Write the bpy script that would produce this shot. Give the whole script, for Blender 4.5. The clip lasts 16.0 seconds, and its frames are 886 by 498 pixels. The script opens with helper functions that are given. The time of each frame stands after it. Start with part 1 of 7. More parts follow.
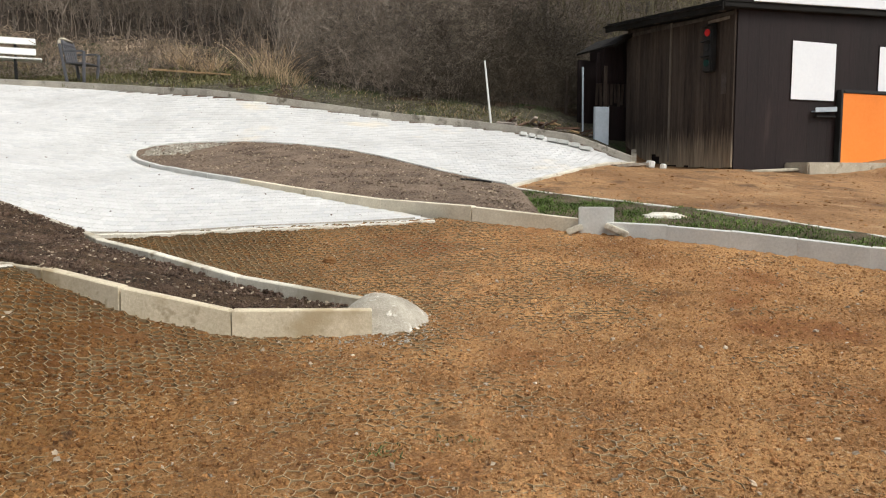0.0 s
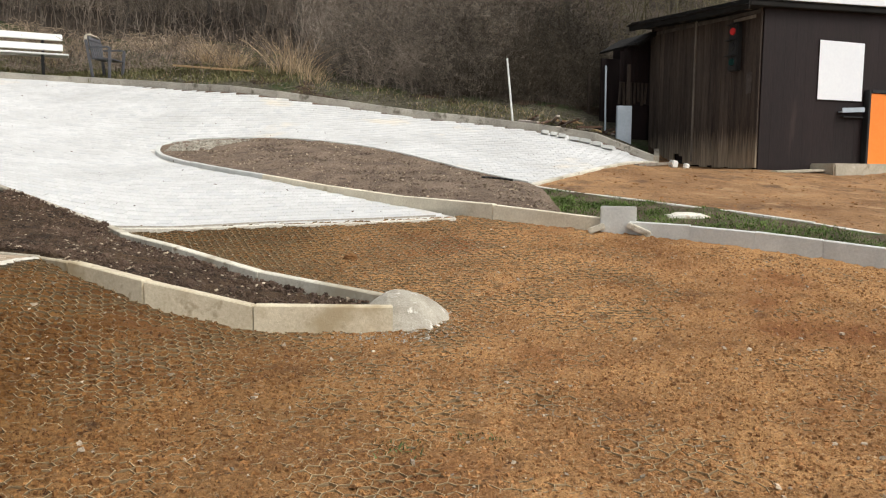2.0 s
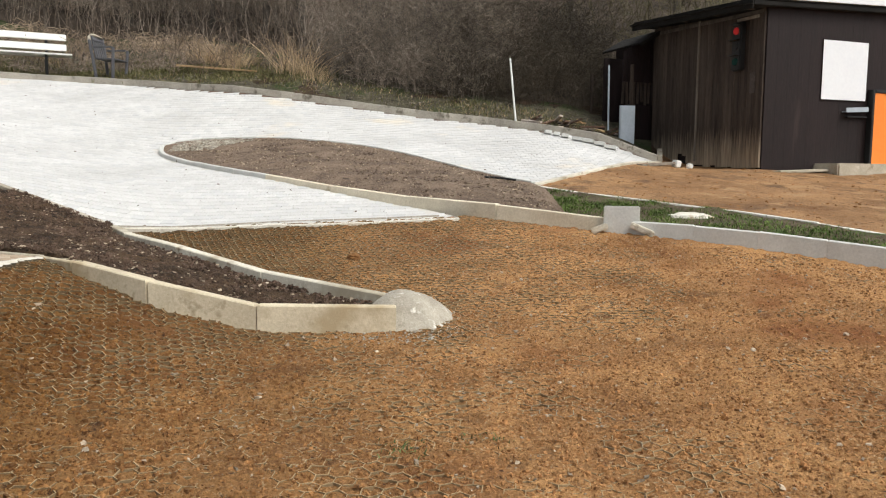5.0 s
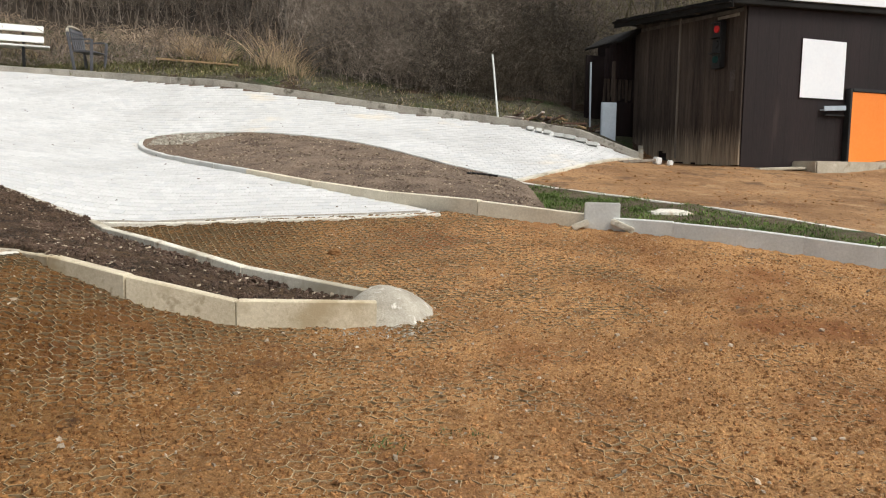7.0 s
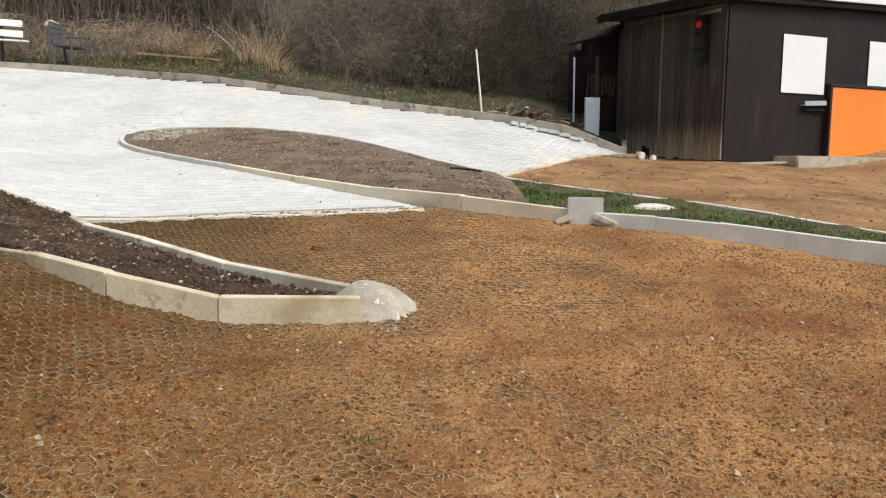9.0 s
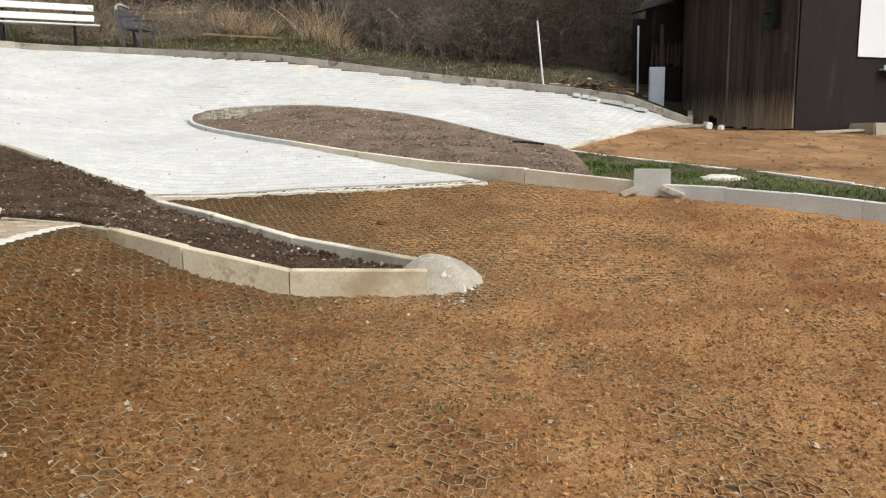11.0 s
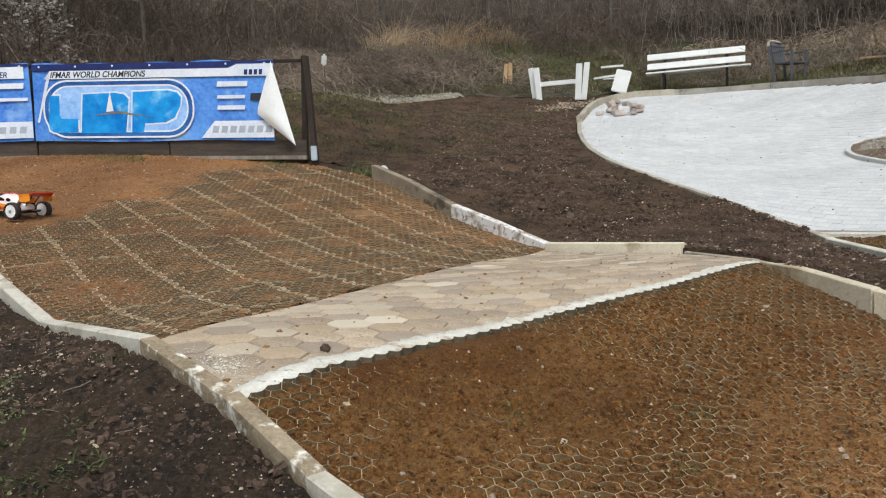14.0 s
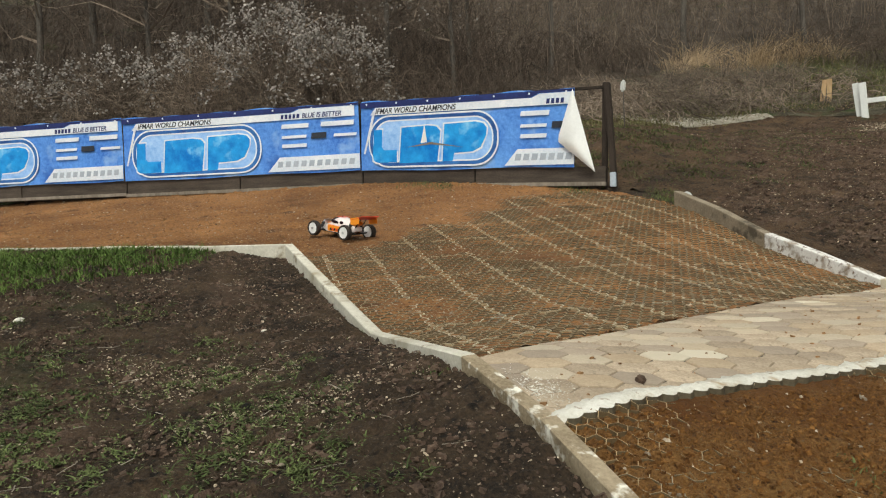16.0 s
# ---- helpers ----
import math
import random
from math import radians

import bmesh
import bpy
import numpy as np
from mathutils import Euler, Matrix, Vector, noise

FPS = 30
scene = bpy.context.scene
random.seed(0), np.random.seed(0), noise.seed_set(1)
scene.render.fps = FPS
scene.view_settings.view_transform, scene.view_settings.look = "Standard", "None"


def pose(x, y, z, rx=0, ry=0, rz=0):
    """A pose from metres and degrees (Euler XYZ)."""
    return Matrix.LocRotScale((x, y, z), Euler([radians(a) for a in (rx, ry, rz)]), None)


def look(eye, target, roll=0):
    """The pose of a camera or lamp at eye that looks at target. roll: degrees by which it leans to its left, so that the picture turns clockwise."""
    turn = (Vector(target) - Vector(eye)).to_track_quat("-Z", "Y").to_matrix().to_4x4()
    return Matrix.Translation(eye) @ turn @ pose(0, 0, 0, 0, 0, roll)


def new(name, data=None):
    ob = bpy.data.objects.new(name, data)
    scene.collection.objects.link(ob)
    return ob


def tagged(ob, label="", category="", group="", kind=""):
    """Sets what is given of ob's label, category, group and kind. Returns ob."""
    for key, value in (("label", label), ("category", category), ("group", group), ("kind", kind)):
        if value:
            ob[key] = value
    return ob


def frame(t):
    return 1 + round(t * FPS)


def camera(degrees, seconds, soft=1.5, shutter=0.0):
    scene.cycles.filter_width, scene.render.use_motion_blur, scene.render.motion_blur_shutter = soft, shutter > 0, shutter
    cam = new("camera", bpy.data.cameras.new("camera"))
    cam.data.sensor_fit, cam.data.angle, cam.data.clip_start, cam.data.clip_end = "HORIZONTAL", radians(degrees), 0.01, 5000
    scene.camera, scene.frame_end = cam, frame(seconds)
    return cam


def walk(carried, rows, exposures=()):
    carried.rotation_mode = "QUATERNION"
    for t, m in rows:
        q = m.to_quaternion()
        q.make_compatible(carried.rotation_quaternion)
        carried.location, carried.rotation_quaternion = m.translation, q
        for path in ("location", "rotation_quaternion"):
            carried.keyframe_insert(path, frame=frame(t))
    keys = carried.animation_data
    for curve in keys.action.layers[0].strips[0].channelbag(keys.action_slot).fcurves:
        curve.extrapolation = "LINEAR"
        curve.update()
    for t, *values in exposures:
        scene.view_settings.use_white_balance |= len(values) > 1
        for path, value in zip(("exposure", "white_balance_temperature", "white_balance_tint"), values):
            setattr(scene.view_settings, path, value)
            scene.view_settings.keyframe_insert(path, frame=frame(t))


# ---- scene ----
cam = camera(59.3, 16.0, soft=1.15)
PATH = [
    (0, (0.000, 0.000, 0.850), (0.0000, 1.9905, 0.6548), -0.00),
    (0.5, (-0.005, -0.001, 0.850), (-0.0273, 1.9898, 0.6558), 0.29),
    (1, (-0.007, 0.000, 0.849), (-0.0448, 1.9901, 0.6521), 0.38),
    (1.5, (-0.009, -0.000, 0.850), (-0.0548, 1.9896, 0.6517), 0.46),
    (2, (-0.011, 0.006, 0.846), (-0.0610, 1.9956, 0.6456), 0.51),
    (2.5, (-0.012, 0.004, 0.849), (-0.0705, 1.9928, 0.6451), 0.39),
    (3, (-0.016, 0.003, 0.846), (-0.0808, 1.9910, 0.6404), 0.36),
    (5.5, (-0.013, 0.007, 0.847), (-0.0624, 1.9960, 0.6467), 0.66),
    (6, (-0.011, 0.006, 0.847), (-0.0468, 1.9947, 0.6429), 0.74),
    (6.5, (-0.009, 0.007, 0.845), (-0.0334, 1.9960, 0.6377), 0.75),
    (7, (-0.006, 0.007, 0.846), (-0.0174, 1.9953, 0.6350), 0.82),
    (7.5, (-0.002, 0.010, 0.845), (0.0060, 1.9986, 0.6314), 0.89),
    (8, (0.005, 0.009, 0.845), (0.0305, 1.9978, 0.6313), 0.82),
    (10.5, (0.001, 0.000, 0.837), (0.0173, 1.9822, 0.5699), 0.38),
    (11, (-0.030, -0.008, 0.833), (-0.1555, 1.9678, 0.5475), -0.26),
    (11.5, (-0.073, -0.015, 0.834), (-0.4092, 1.9357, 0.5458), -0.64),
    (12, (-0.114, -0.044, 0.840), (-0.6808, 1.8540, 0.5644), -0.95),
    (12.5, (-0.156, -0.067, 0.842), (-0.9525, 1.7486, 0.5805), -1.00),
    (13, (-0.194, -0.099, 0.848), (-1.2152, 1.6034, 0.6070), -1.56),
    (13.5, (-0.226, -0.142, 0.860), (-1.4698, 1.4090, 0.6475), -2.13),
    (14, (-0.263, -0.189, 0.879), (-1.7354, 1.1540, 0.7151), -2.63),
    (14.5, (-0.296, -0.226, 0.889), (-1.9530, 0.8899, 0.7905), -3.08),
    (15, (-0.320, -0.248, 0.892), (-2.0893, 0.6831, 0.8266), -3.22),
    (15.5, (-0.337, -0.263, 0.887), (-2.1663, 0.5433, 0.8253), -2.31),
    (16, (-0.345, -0.269, 0.883), (-2.2035, 0.4654, 0.8164), -2.07),
]
EXPOSURES = [(0.0, 0.26, 6500, 8), (8.0, 0.26, 6500, 8), (11.0, 0.24, 6480, 8), (11.6, 0.22, 6420, 8), (12.5, 0.03, 6200, 8), (13.0, -0.09, 6020, 8), (13.5, 0.05, 6040, 8), (14.0, -0.03, 6080, 7), (14.6, -0.05, 6250, 4), (16.0, -0.11, 6600, 2)]
walk(cam, [(t, look(eye, target, roll)) for t, eye, target, roll in PATH], EXPOSURES)

# ---- light ----
world = bpy.data.worlds.new("overcast_sky")
scene.world = world
world.use_nodes = True
wn = world.node_tree.nodes
sky = wn.new("ShaderNodeTexSky")
sky.sky_type, sky.sun_disc = "NISHITA", False
sky.sun_elevation, sky.sun_rotation = radians(55), radians(123)
sky.air_density, sky.dust_density, sky.ozone_density = 1.0, 4.0, 1.0
hue = wn.new("ShaderNodeHueSaturation")
hue.inputs["Saturation"].default_value = 0.25
world.node_tree.links.new(sky.outputs["Color"], hue.inputs["Color"])
world.node_tree.links.new(hue.outputs["Color"], wn["Background"].inputs["Color"])
wn["Background"].inputs["Strength"].default_value = 0.15
sun = new("sun", bpy.data.lights.new("sun", "SUN"))
sun.data.energy, sun.data.angle, sun.data.color = 1.7, radians(28), (1.0, 0.96, 0.9)
sun.matrix_world = look((0, 0, 20), (-7, 4.5, 8))

# ---- materials ----
def mat(name, low, high, scale=6.0, rough=0.9, fine=60.0, bump=0.3, spots=None, metal=0.0, streak=None, island=0.0, objvar=0.0, distance=0.01, coat=0.0, damp=None, bleach=None, rare=()):
    """Two-scale noise between two colours, with fine relief; spots: (colour, scale, threshold) for stains."""
    m = bpy.data.materials.new(name)
    m.use_nodes = True
    nt = m.node_tree
    n, link = nt.nodes, nt.links.new
    b = n["Principled BSDF"]
    b.inputs["Roughness"].default_value, b.inputs["Metallic"].default_value = rough, metal
    b.inputs["Specular IOR Level"].default_value = 0.3
    b.inputs["Coat Weight"].default_value = coat
    tc = n.new("ShaderNodeTexCoord")
    mp = n.new("ShaderNodeMapping")
    mp.inputs["Scale"].default_value = streak or (1, 1, 1)
    link(tc.outputs["Object"], mp.inputs["Vector"])

    def tex(s, detail, rough_=0.6):
        t = n.new("ShaderNodeTexNoise")
        t.inputs["Scale"].default_value, t.inputs["Detail"].default_value, t.inputs["Roughness"].default_value = s, detail, rough_
        link(mp.outputs["Vector"], t.inputs["Vector"])
        return t.outputs["Fac"]

    def mix(fac, a, c):
        x = n.new("ShaderNodeMix")
        x.data_type = "RGBA"
        for k, v in ((0, fac), (6, a), (7, c)):
            if hasattr(v, "is_linked"):
                link(v, x.inputs[k])
            else:
                x.inputs[k].default_value = v if k == 0 else (*v, 1)
        return x.outputs[2]

    def ramp(fac, lo, hi):
        r = n.new("ShaderNodeMapRange")
        link(fac, r.inputs[0])
        r.inputs[1].default_value, r.inputs[2].default_value = lo, hi
        return r.outputs[0]

    big, small = tex(scale, 4), tex(fine, 5, 0.7)
    add = n.new("ShaderNodeMath")
    add.operation = "ADD"
    link(big, add.inputs[0])
    link(small, add.inputs[1])
    half = ramp(add.outputs[0], 0.75, 1.25)
    col = mix(half, low, high)
    for colour, s, edge in spots or ():
        col = mix(ramp(tex(s, 4), edge - 0.02, edge + 0.1), col, colour)
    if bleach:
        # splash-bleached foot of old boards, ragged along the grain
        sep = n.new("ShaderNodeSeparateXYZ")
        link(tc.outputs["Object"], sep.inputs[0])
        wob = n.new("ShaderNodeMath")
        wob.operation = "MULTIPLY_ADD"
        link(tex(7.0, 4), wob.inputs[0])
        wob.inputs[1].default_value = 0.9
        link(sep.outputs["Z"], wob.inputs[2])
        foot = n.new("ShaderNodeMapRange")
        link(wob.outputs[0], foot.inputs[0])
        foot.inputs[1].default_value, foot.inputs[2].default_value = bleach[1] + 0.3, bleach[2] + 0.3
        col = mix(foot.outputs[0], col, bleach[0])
    if damp:
        # soil turns darker and moister from one x to another, with a ragged border
        sep = n.new("ShaderNodeSeparateXYZ")
        link(tc.outputs["Object"], sep.inputs[0])
        wob = n.new("ShaderNodeMath")
        wob.operation = "MULTIPLY_ADD"
        link(tex(1.1, 3), wob.inputs[0])
        wob.inputs[1].default_value = 1.6
        link(sep.outputs["X"], wob.inputs[2])
        wet = n.new("ShaderNodeMapRange")
        link(wob.outputs[0], wet.inputs[0])
        wet.inputs[1].default_value, wet.inputs[2].default_value = damp[0] + 0.8, damp[1] + 0.8
        hs = n.new("ShaderNodeHueSaturation")
        hs.inputs["Value"].default_value, hs.inputs["Saturation"].default_value = 0.44, 1.1
        link(wet.outputs[0], hs.inputs["Fac"])
        link(col, hs.inputs["Color"])
        col = hs.outputs["Color"]
    if island or objvar:
        src = n.new("ShaderNodeNewGeometry").outputs["Random Per Island"] if island else n.new("ShaderNodeObjectInfo").outputs["Random"]
        hs = n.new("ShaderNodeHueSaturation")
        mr = n.new("ShaderNodeMapRange")
        link(src, mr.inputs[0])
        mr.inputs[3].default_value, mr.inputs[4].default_value = 1 - (island or objvar), 1 + (island or objvar)
        link(mr.outputs[0], hs.inputs["Value"])
        link(col, hs.inputs["Color"])
        col = hs.outputs["Color"]
        for colour, edge, share in rare:
            pick = n.new("ShaderNodeMath")
            pick.operation = "FRACT"
            shuffle = n.new("ShaderNodeMath")
            shuffle.operation = "MULTIPLY"
            link(src, shuffle.inputs[0])
            shuffle.inputs[1].default_value = 37.0 * edge
            link(shuffle.outputs[0], pick.inputs[0])
            part_of = n.new("ShaderNodeMath")
            part_of.operation = "MULTIPLY"
            link(ramp(pick.outputs[0], edge, edge + 0.03), part_of.inputs[0])
            part_of.inputs[1].default_value = share
            col = mix(part_of.outputs[0], col, colour)
    link(col, b.inputs["Base Color"])
    if bump:
        bp = n.new("ShaderNodeBump")
        bp.inputs["Strength"].default_value, bp.inputs["Distance"].default_value = bump, distance
        link(add.outputs[0], bp.inputs["Height"])
        link(bp.outputs["Normal"], b.inputs["Normal"])
    return m


M_SOIL = mat("dark_soil", (0.0141, 0.0091, 0.005), (0.0996, 0.0633, 0.0349), 2.5, 0.95, 70, 1.0, [((0.012, 0.008, 0.005), 17.0, 0.58), ((0.11, 0.068, 0.044), 1.4, 0.6), ((0.05, 0.056, 0.02), 1.1, 0.62), ((0.26, 0.21, 0.15), 55.0, 0.64)], distance=0.03)
M_SLOPE = mat("reddish_soil", (0.0194, 0.012, 0.0063), (0.1373, 0.0831, 0.0445), 2.5, 0.95, 70, 1.0, [((0.012, 0.008, 0.005), 17.0, 0.58), ((0.11, 0.068, 0.044), 1.4, 0.6), ((0.05, 0.056, 0.02), 1.1, 0.66), ((0.26, 0.21, 0.15), 55.0, 0.64)], distance=0.03)
M_HILL = mat("hill_litter", (0.04, 0.036, 0.022), (0.17, 0.15, 0.1), 2.6, 1.0, 28, 1.0, [((0.05, 0.07, 0.02), 1.3, 0.52), ((0.035, 0.028, 0.02), 5.0, 0.58), ((0.26, 0.21, 0.145), 14.0, 0.62)], distance=0.08)
M_DIRT = mat("ochre_dirt", (0.1928, 0.0806, 0.0259), (0.6803, 0.3743, 0.1527), 1.3, 0.95, 80, 1.0, [((0.47, 0.27, 0.115), 3.2, 0.62), ((0.16, 0.078, 0.032), 3.4, 0.62), ((0.6, 0.42, 0.24), 48.0, 0.6), ((0.3, 0.125, 0.045), 0.8, 0.56), ((0.09, 0.039, 0.016), 36.0, 0.6)], distance=0.03, damp=(0.1, -1.7))
M_BED = mat("planting_soil", (0.0483, 0.0312, 0.0216), (0.184, 0.1196, 0.0833), 4.0, 0.95, 50, 1.0, [((0.26, 0.21, 0.16), 26.0, 0.66)], distance=0.025)
M_WHITE = mat("chalky_paving", (0.46, 0.455, 0.44), (0.64, 0.635, 0.62), 0.9, 0.85, 40, 0.2, [((0.66, 0.58, 0.45), 0.5, 0.62)], objvar=0.05, rare=[((0.46, 0.47, 0.48), 0.8, 0.35)])
M_WHITEJ = mat("chalky_paving_far", (0.46, 0.455, 0.44), (0.64, 0.635, 0.62), 0.9, 0.85, 40, 0.2, [((0.66, 0.58, 0.45), 0.5, 0.62)], island=0.05, rare=[((0.46, 0.47, 0.48), 0.8, 0.35)])
M_JOINTD = mat("dirty_joint_sand", (0.17, 0.135, 0.09), (0.36, 0.29, 0.21), 3, 0.95, 60, 0.4, [((0.045, 0.035, 0.025), 14.0, 0.54)])
M_JOINT = mat("joint_sand", (0.462, 0.44, 0.407), (0.616, 0.594, 0.55), 3, 0.95, 60, 0.4)
M_KERB = mat("concrete_kerb", (0.3, 0.265, 0.2), (0.5, 0.45, 0.36), 3.0, 0.85, 60, 0.35, [((0.2, 0.155, 0.1), 5.0, 0.6), ((0.6, 0.57, 0.5), 9.0, 0.66)], objvar=0.1)
M_KERBW = mat("whitewashed_kerb", (0.48, 0.44, 0.35), (0.7, 0.66, 0.56), 4.0, 0.85, 60, 0.35, [((0.27, 0.22, 0.15), 7.0, 0.57), ((0.4, 0.35, 0.26), 2.2, 0.55)], objvar=0.08)
M_KERBG = mat("grey_kerb", (0.48, 0.48, 0.45), (0.64, 0.64, 0.605), 3.0, 0.8, 60, 0.2, objvar=0.05)
M_CEMENT = mat("cement_lump", (0.27, 0.24, 0.19), (0.48, 0.44, 0.365), 7.0, 0.95, 90, 0.6, [((0.27, 0.23, 0.17), 6, 0.64), ((0.74, 0.71, 0.63), 16, 0.62)], distance=0.012)
M_PAVER = mat("sandstone_paver", (0.27, 0.205, 0.14), (0.52, 0.415, 0.3), 5.0, 0.85, 70, 0.5, [((0.45, 0.24, 0.085), 1.7, 0.63), ((0.14, 0.105, 0.075), 11.0, 0.62), ((0.56, 0.5, 0.41), 1.6, 0.62), ((0.12, 0.085, 0.06), 45.0, 0.66)], objvar=0.2, rare=[((0.7, 0.63, 0.49), 0.95, 0.8), ((0.3, 0.245, 0.195), 0.72, 0.5), ((0.5, 0.37, 0.23), 0.83, 0.35), ((0.56, 0.48, 0.36), 0.8, 0.5)], distance=0.006)
M_LIME = mat("lime_strip", (0.55, 0.51, 0.42), (0.79, 0.76, 0.68), 6.0, 0.9, 60, 0.8, [((0.4, 0.29, 0.17), 7, 0.58), ((0.28, 0.19, 0.11), 30, 0.62)])
M_GRID = mat("dusty_grid", (0.2808, 0.19, 0.0969), (0.4753, 0.3464, 0.1936), 5.0, 0.85, 60, 0.1, [((0.26, 0.25, 0.19), 2.0, 0.58)])
M_GRIDW = mat("worn_grid_joint", (0.4232, 0.368, 0.2576), (0.644, 0.5704, 0.4324), 5.0, 0.75, 60, 0.1)
M_WALL = mat("brown_painted_boards", (0.0089, 0.0048, 0.0047), (0.0179, 0.0095, 0.0093), 1.5, 0.7, 40, 0.25, [((0.034, 0.022, 0.019), 2.6, 0.67)], streak=(1, 1, 0.15), objvar=0.04)
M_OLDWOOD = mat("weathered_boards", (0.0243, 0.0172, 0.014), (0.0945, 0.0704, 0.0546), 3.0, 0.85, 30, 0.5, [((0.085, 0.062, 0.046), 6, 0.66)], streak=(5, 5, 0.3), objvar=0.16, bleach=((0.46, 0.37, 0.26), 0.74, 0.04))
M_ROOF = mat("roofing_felt", (0.0059, 0.0052, 0.0046), (0.0169, 0.0149, 0.013), 3, 0.9, 50, 0.5)
M_KERBD = mat("dark_concrete_kerb", (0.2796, 0.2554, 0.2143), (0.5219, 0.4808, 0.4063), 3.0, 0.85, 60, 0.35, [((0.13, 0.115, 0.085), 5.0, 0.6), ((0.46, 0.44, 0.39), 9.0, 0.66)], objvar=0.1)
M_PANELW = mat("white_panel", (0.8, 0.82, 0.85), (0.86, 0.88, 0.9), 1.0, 0.4, 20, 0.02)
M_ORANGE = mat("orange_panel", (0.85, 0.23, 0.03), (0.9, 0.27, 0.045), 1.0, 0.5, 20, 0.02)
M_DARK = mat("black_plastic", (0.012, 0.012, 0.012), (0.025, 0.025, 0.025), 4, 0.5, 40, 0.1)
M_BENCHW = mat("white_bench_paint", (0.72, 0.72, 0.68), (0.84, 0.84, 0.8), 4, 0.5, 40, 0.1)
M_PLASTIC = mat("grey_plastic", (0.09, 0.09, 0.1), (0.15, 0.15, 0.16), 4, 0.5, 40, 0.05)
M_STEEL = mat("grey_steel", (0.36, 0.42, 0.47), (0.48, 0.54, 0.6), 3, 0.5, 40, 0.1)
M_STONE = mat("pale_pebble", (0.2268, 0.168, 0.1092), (0.4704, 0.3864, 0.2856), 20, 0.9, 90, 0.3, island=0.45, rare=[((0.6, 0.5, 0.39), 0.93, 0.5)])
M_CLOD = mat("dirt_crumb", (0.2, 0.085, 0.029), (0.42, 0.222, 0.09), 20, 1.0, 90, 0.4, island=0.35, damp=(0.1, -1.7))
M_BOARD = mat("tarred_board", (0.0374, 0.0286, 0.0218), (0.1088, 0.085, 0.0666), 2.0, 0.8, 40, 0.4, streak=(1, 1, 6), objvar=0.2)
M_BARK = mat("grey_bark", (0.05, 0.042, 0.035), (0.15, 0.13, 0.108), 6, 0.95, 40, 0.6, streak=(1, 1, 0.3))
M_TWIG = mat("dead_twigs", (0.0861, 0.0722, 0.0577), (0.3263, 0.2708, 0.2172), 0.6, 1.0, 20, 0.0, island=0.5)
M_STRAW = mat("dry_grass", (0.361, 0.2552, 0.147), (0.608, 0.4576, 0.294), 0.8, 1.0, 20, 0.0, island=0.4)
M_WEED = mat("olive_weeds", (0.0445, 0.0607, 0.0178), (0.1376, 0.1619, 0.0583), 2.0, 0.9, 20, 0.0, island=0.5)
M_GRASS = mat("green_grass", (0.05, 0.085, 0.016), (0.15, 0.22, 0.052), 2.0, 0.9, 20, 0.0, island=0.4)
M_VERGE = mat("mossy_grass", (0.0914, 0.0892, 0.0345), (0.2316, 0.2119, 0.0978), 2.0, 0.95, 20, 0.0, island=0.4)
M_BRICK = mat("loose_bricks", (0.4, 0.33, 0.28), (0.6, 0.52, 0.46), 8, 0.9, 60, 0.3, objvar=0.2)
M_FLUFF = mat("seed_heads", (0.144, 0.1229, 0.1037), (0.4224, 0.384, 0.3456), 1.2, 1.0, 20, 0.0, island=0.5)

# ---- the lie of the land ----
NEAR = [(0, 2.19, -.07), (1.22, 2.27, -.08), (-1.16, 2.12, -.04), (1.49, 5.06, .18), (-.82, 5.76, .15), (-.45, 3.84, 0), (-1.06, 3.9, .02), (-3.08, 6.68, .31),
        (-.07, 6.89, .42), (-1.56, 6.84, .36), (2.08, 5.97, .27), (3.1, 5.46, .16), (-1.75, 1.6, 0), (-1.65, 3, .05), (-2.05, 1.9, .08), (-2.3, .97, .17),
        (-2.5, 1.9, .23), (-2.42, 3, .27), (-2.3, 4.05, .32), (-3.1, 1, .35), (-4.2, .95, .31), (-4.2, 4.4, .318), (-3.35, 2.6, .35), (-3.1, 4.5, .33)]
UPPER = [(-1.32, 8.02, .6), (-2.21, 8.63, .72), (-4.29, 11.08, 1.08), (-1.47, 11.09, 1.17), (-2.78, 12.12, 1.47), (.76, 9.03, .68), (2.81, 11.77, .98),
         (4.21, 11.36, .9), (6.11, 11.04, .74), (3.8, 8.51, .57), (2.5, 7.4, .48), (3.6, 6.38, .32), (-3.9, 14.21, 2.3), (-8.42, 15.04, 2.5),
         (-9.2, 17.1, 2.88), (-.8, 13.35, 1.72), (2.5, 12.75, 1.36), (3.05, 12.4, 1.0), (3.32, 13.3, 1.08), (-7.1, 12.65, 1.8), (-7.92, 9.85, 1.56), (-5.98, 7.87, 1.03), (-4.3, 6.6, .6)]
LEFT = [(-11.96, 13.54, 2.77), (-13.43, 10.34, 2.62), (-8.42, 7.41, 1.47), (-8.24, 4.86, 1.2), (-10.56, 2.51, 1.4), (-12.03, .85, 1.42), (-6.54, 4.67, .88),
        (-6.5, .95, .66), (-5.4, 4.58, .57), (-5.3, 2.6, .53), (-7.69, -.89, .77), (-4.13, .45, .29), (-4.31, -.44, .3), (-3, -.53, .12), (-2.1, .55, .05), (-10.5, 6.8, 2.2), (-1.7, .3, -.02), (-13.1, -.54, 1.42), (-15.2, -3.4, 1.35), (-12.2, -3.5, 1.0), (-6.75, -0.2, 0.735), (-7.3, -1.5, 0.775)]
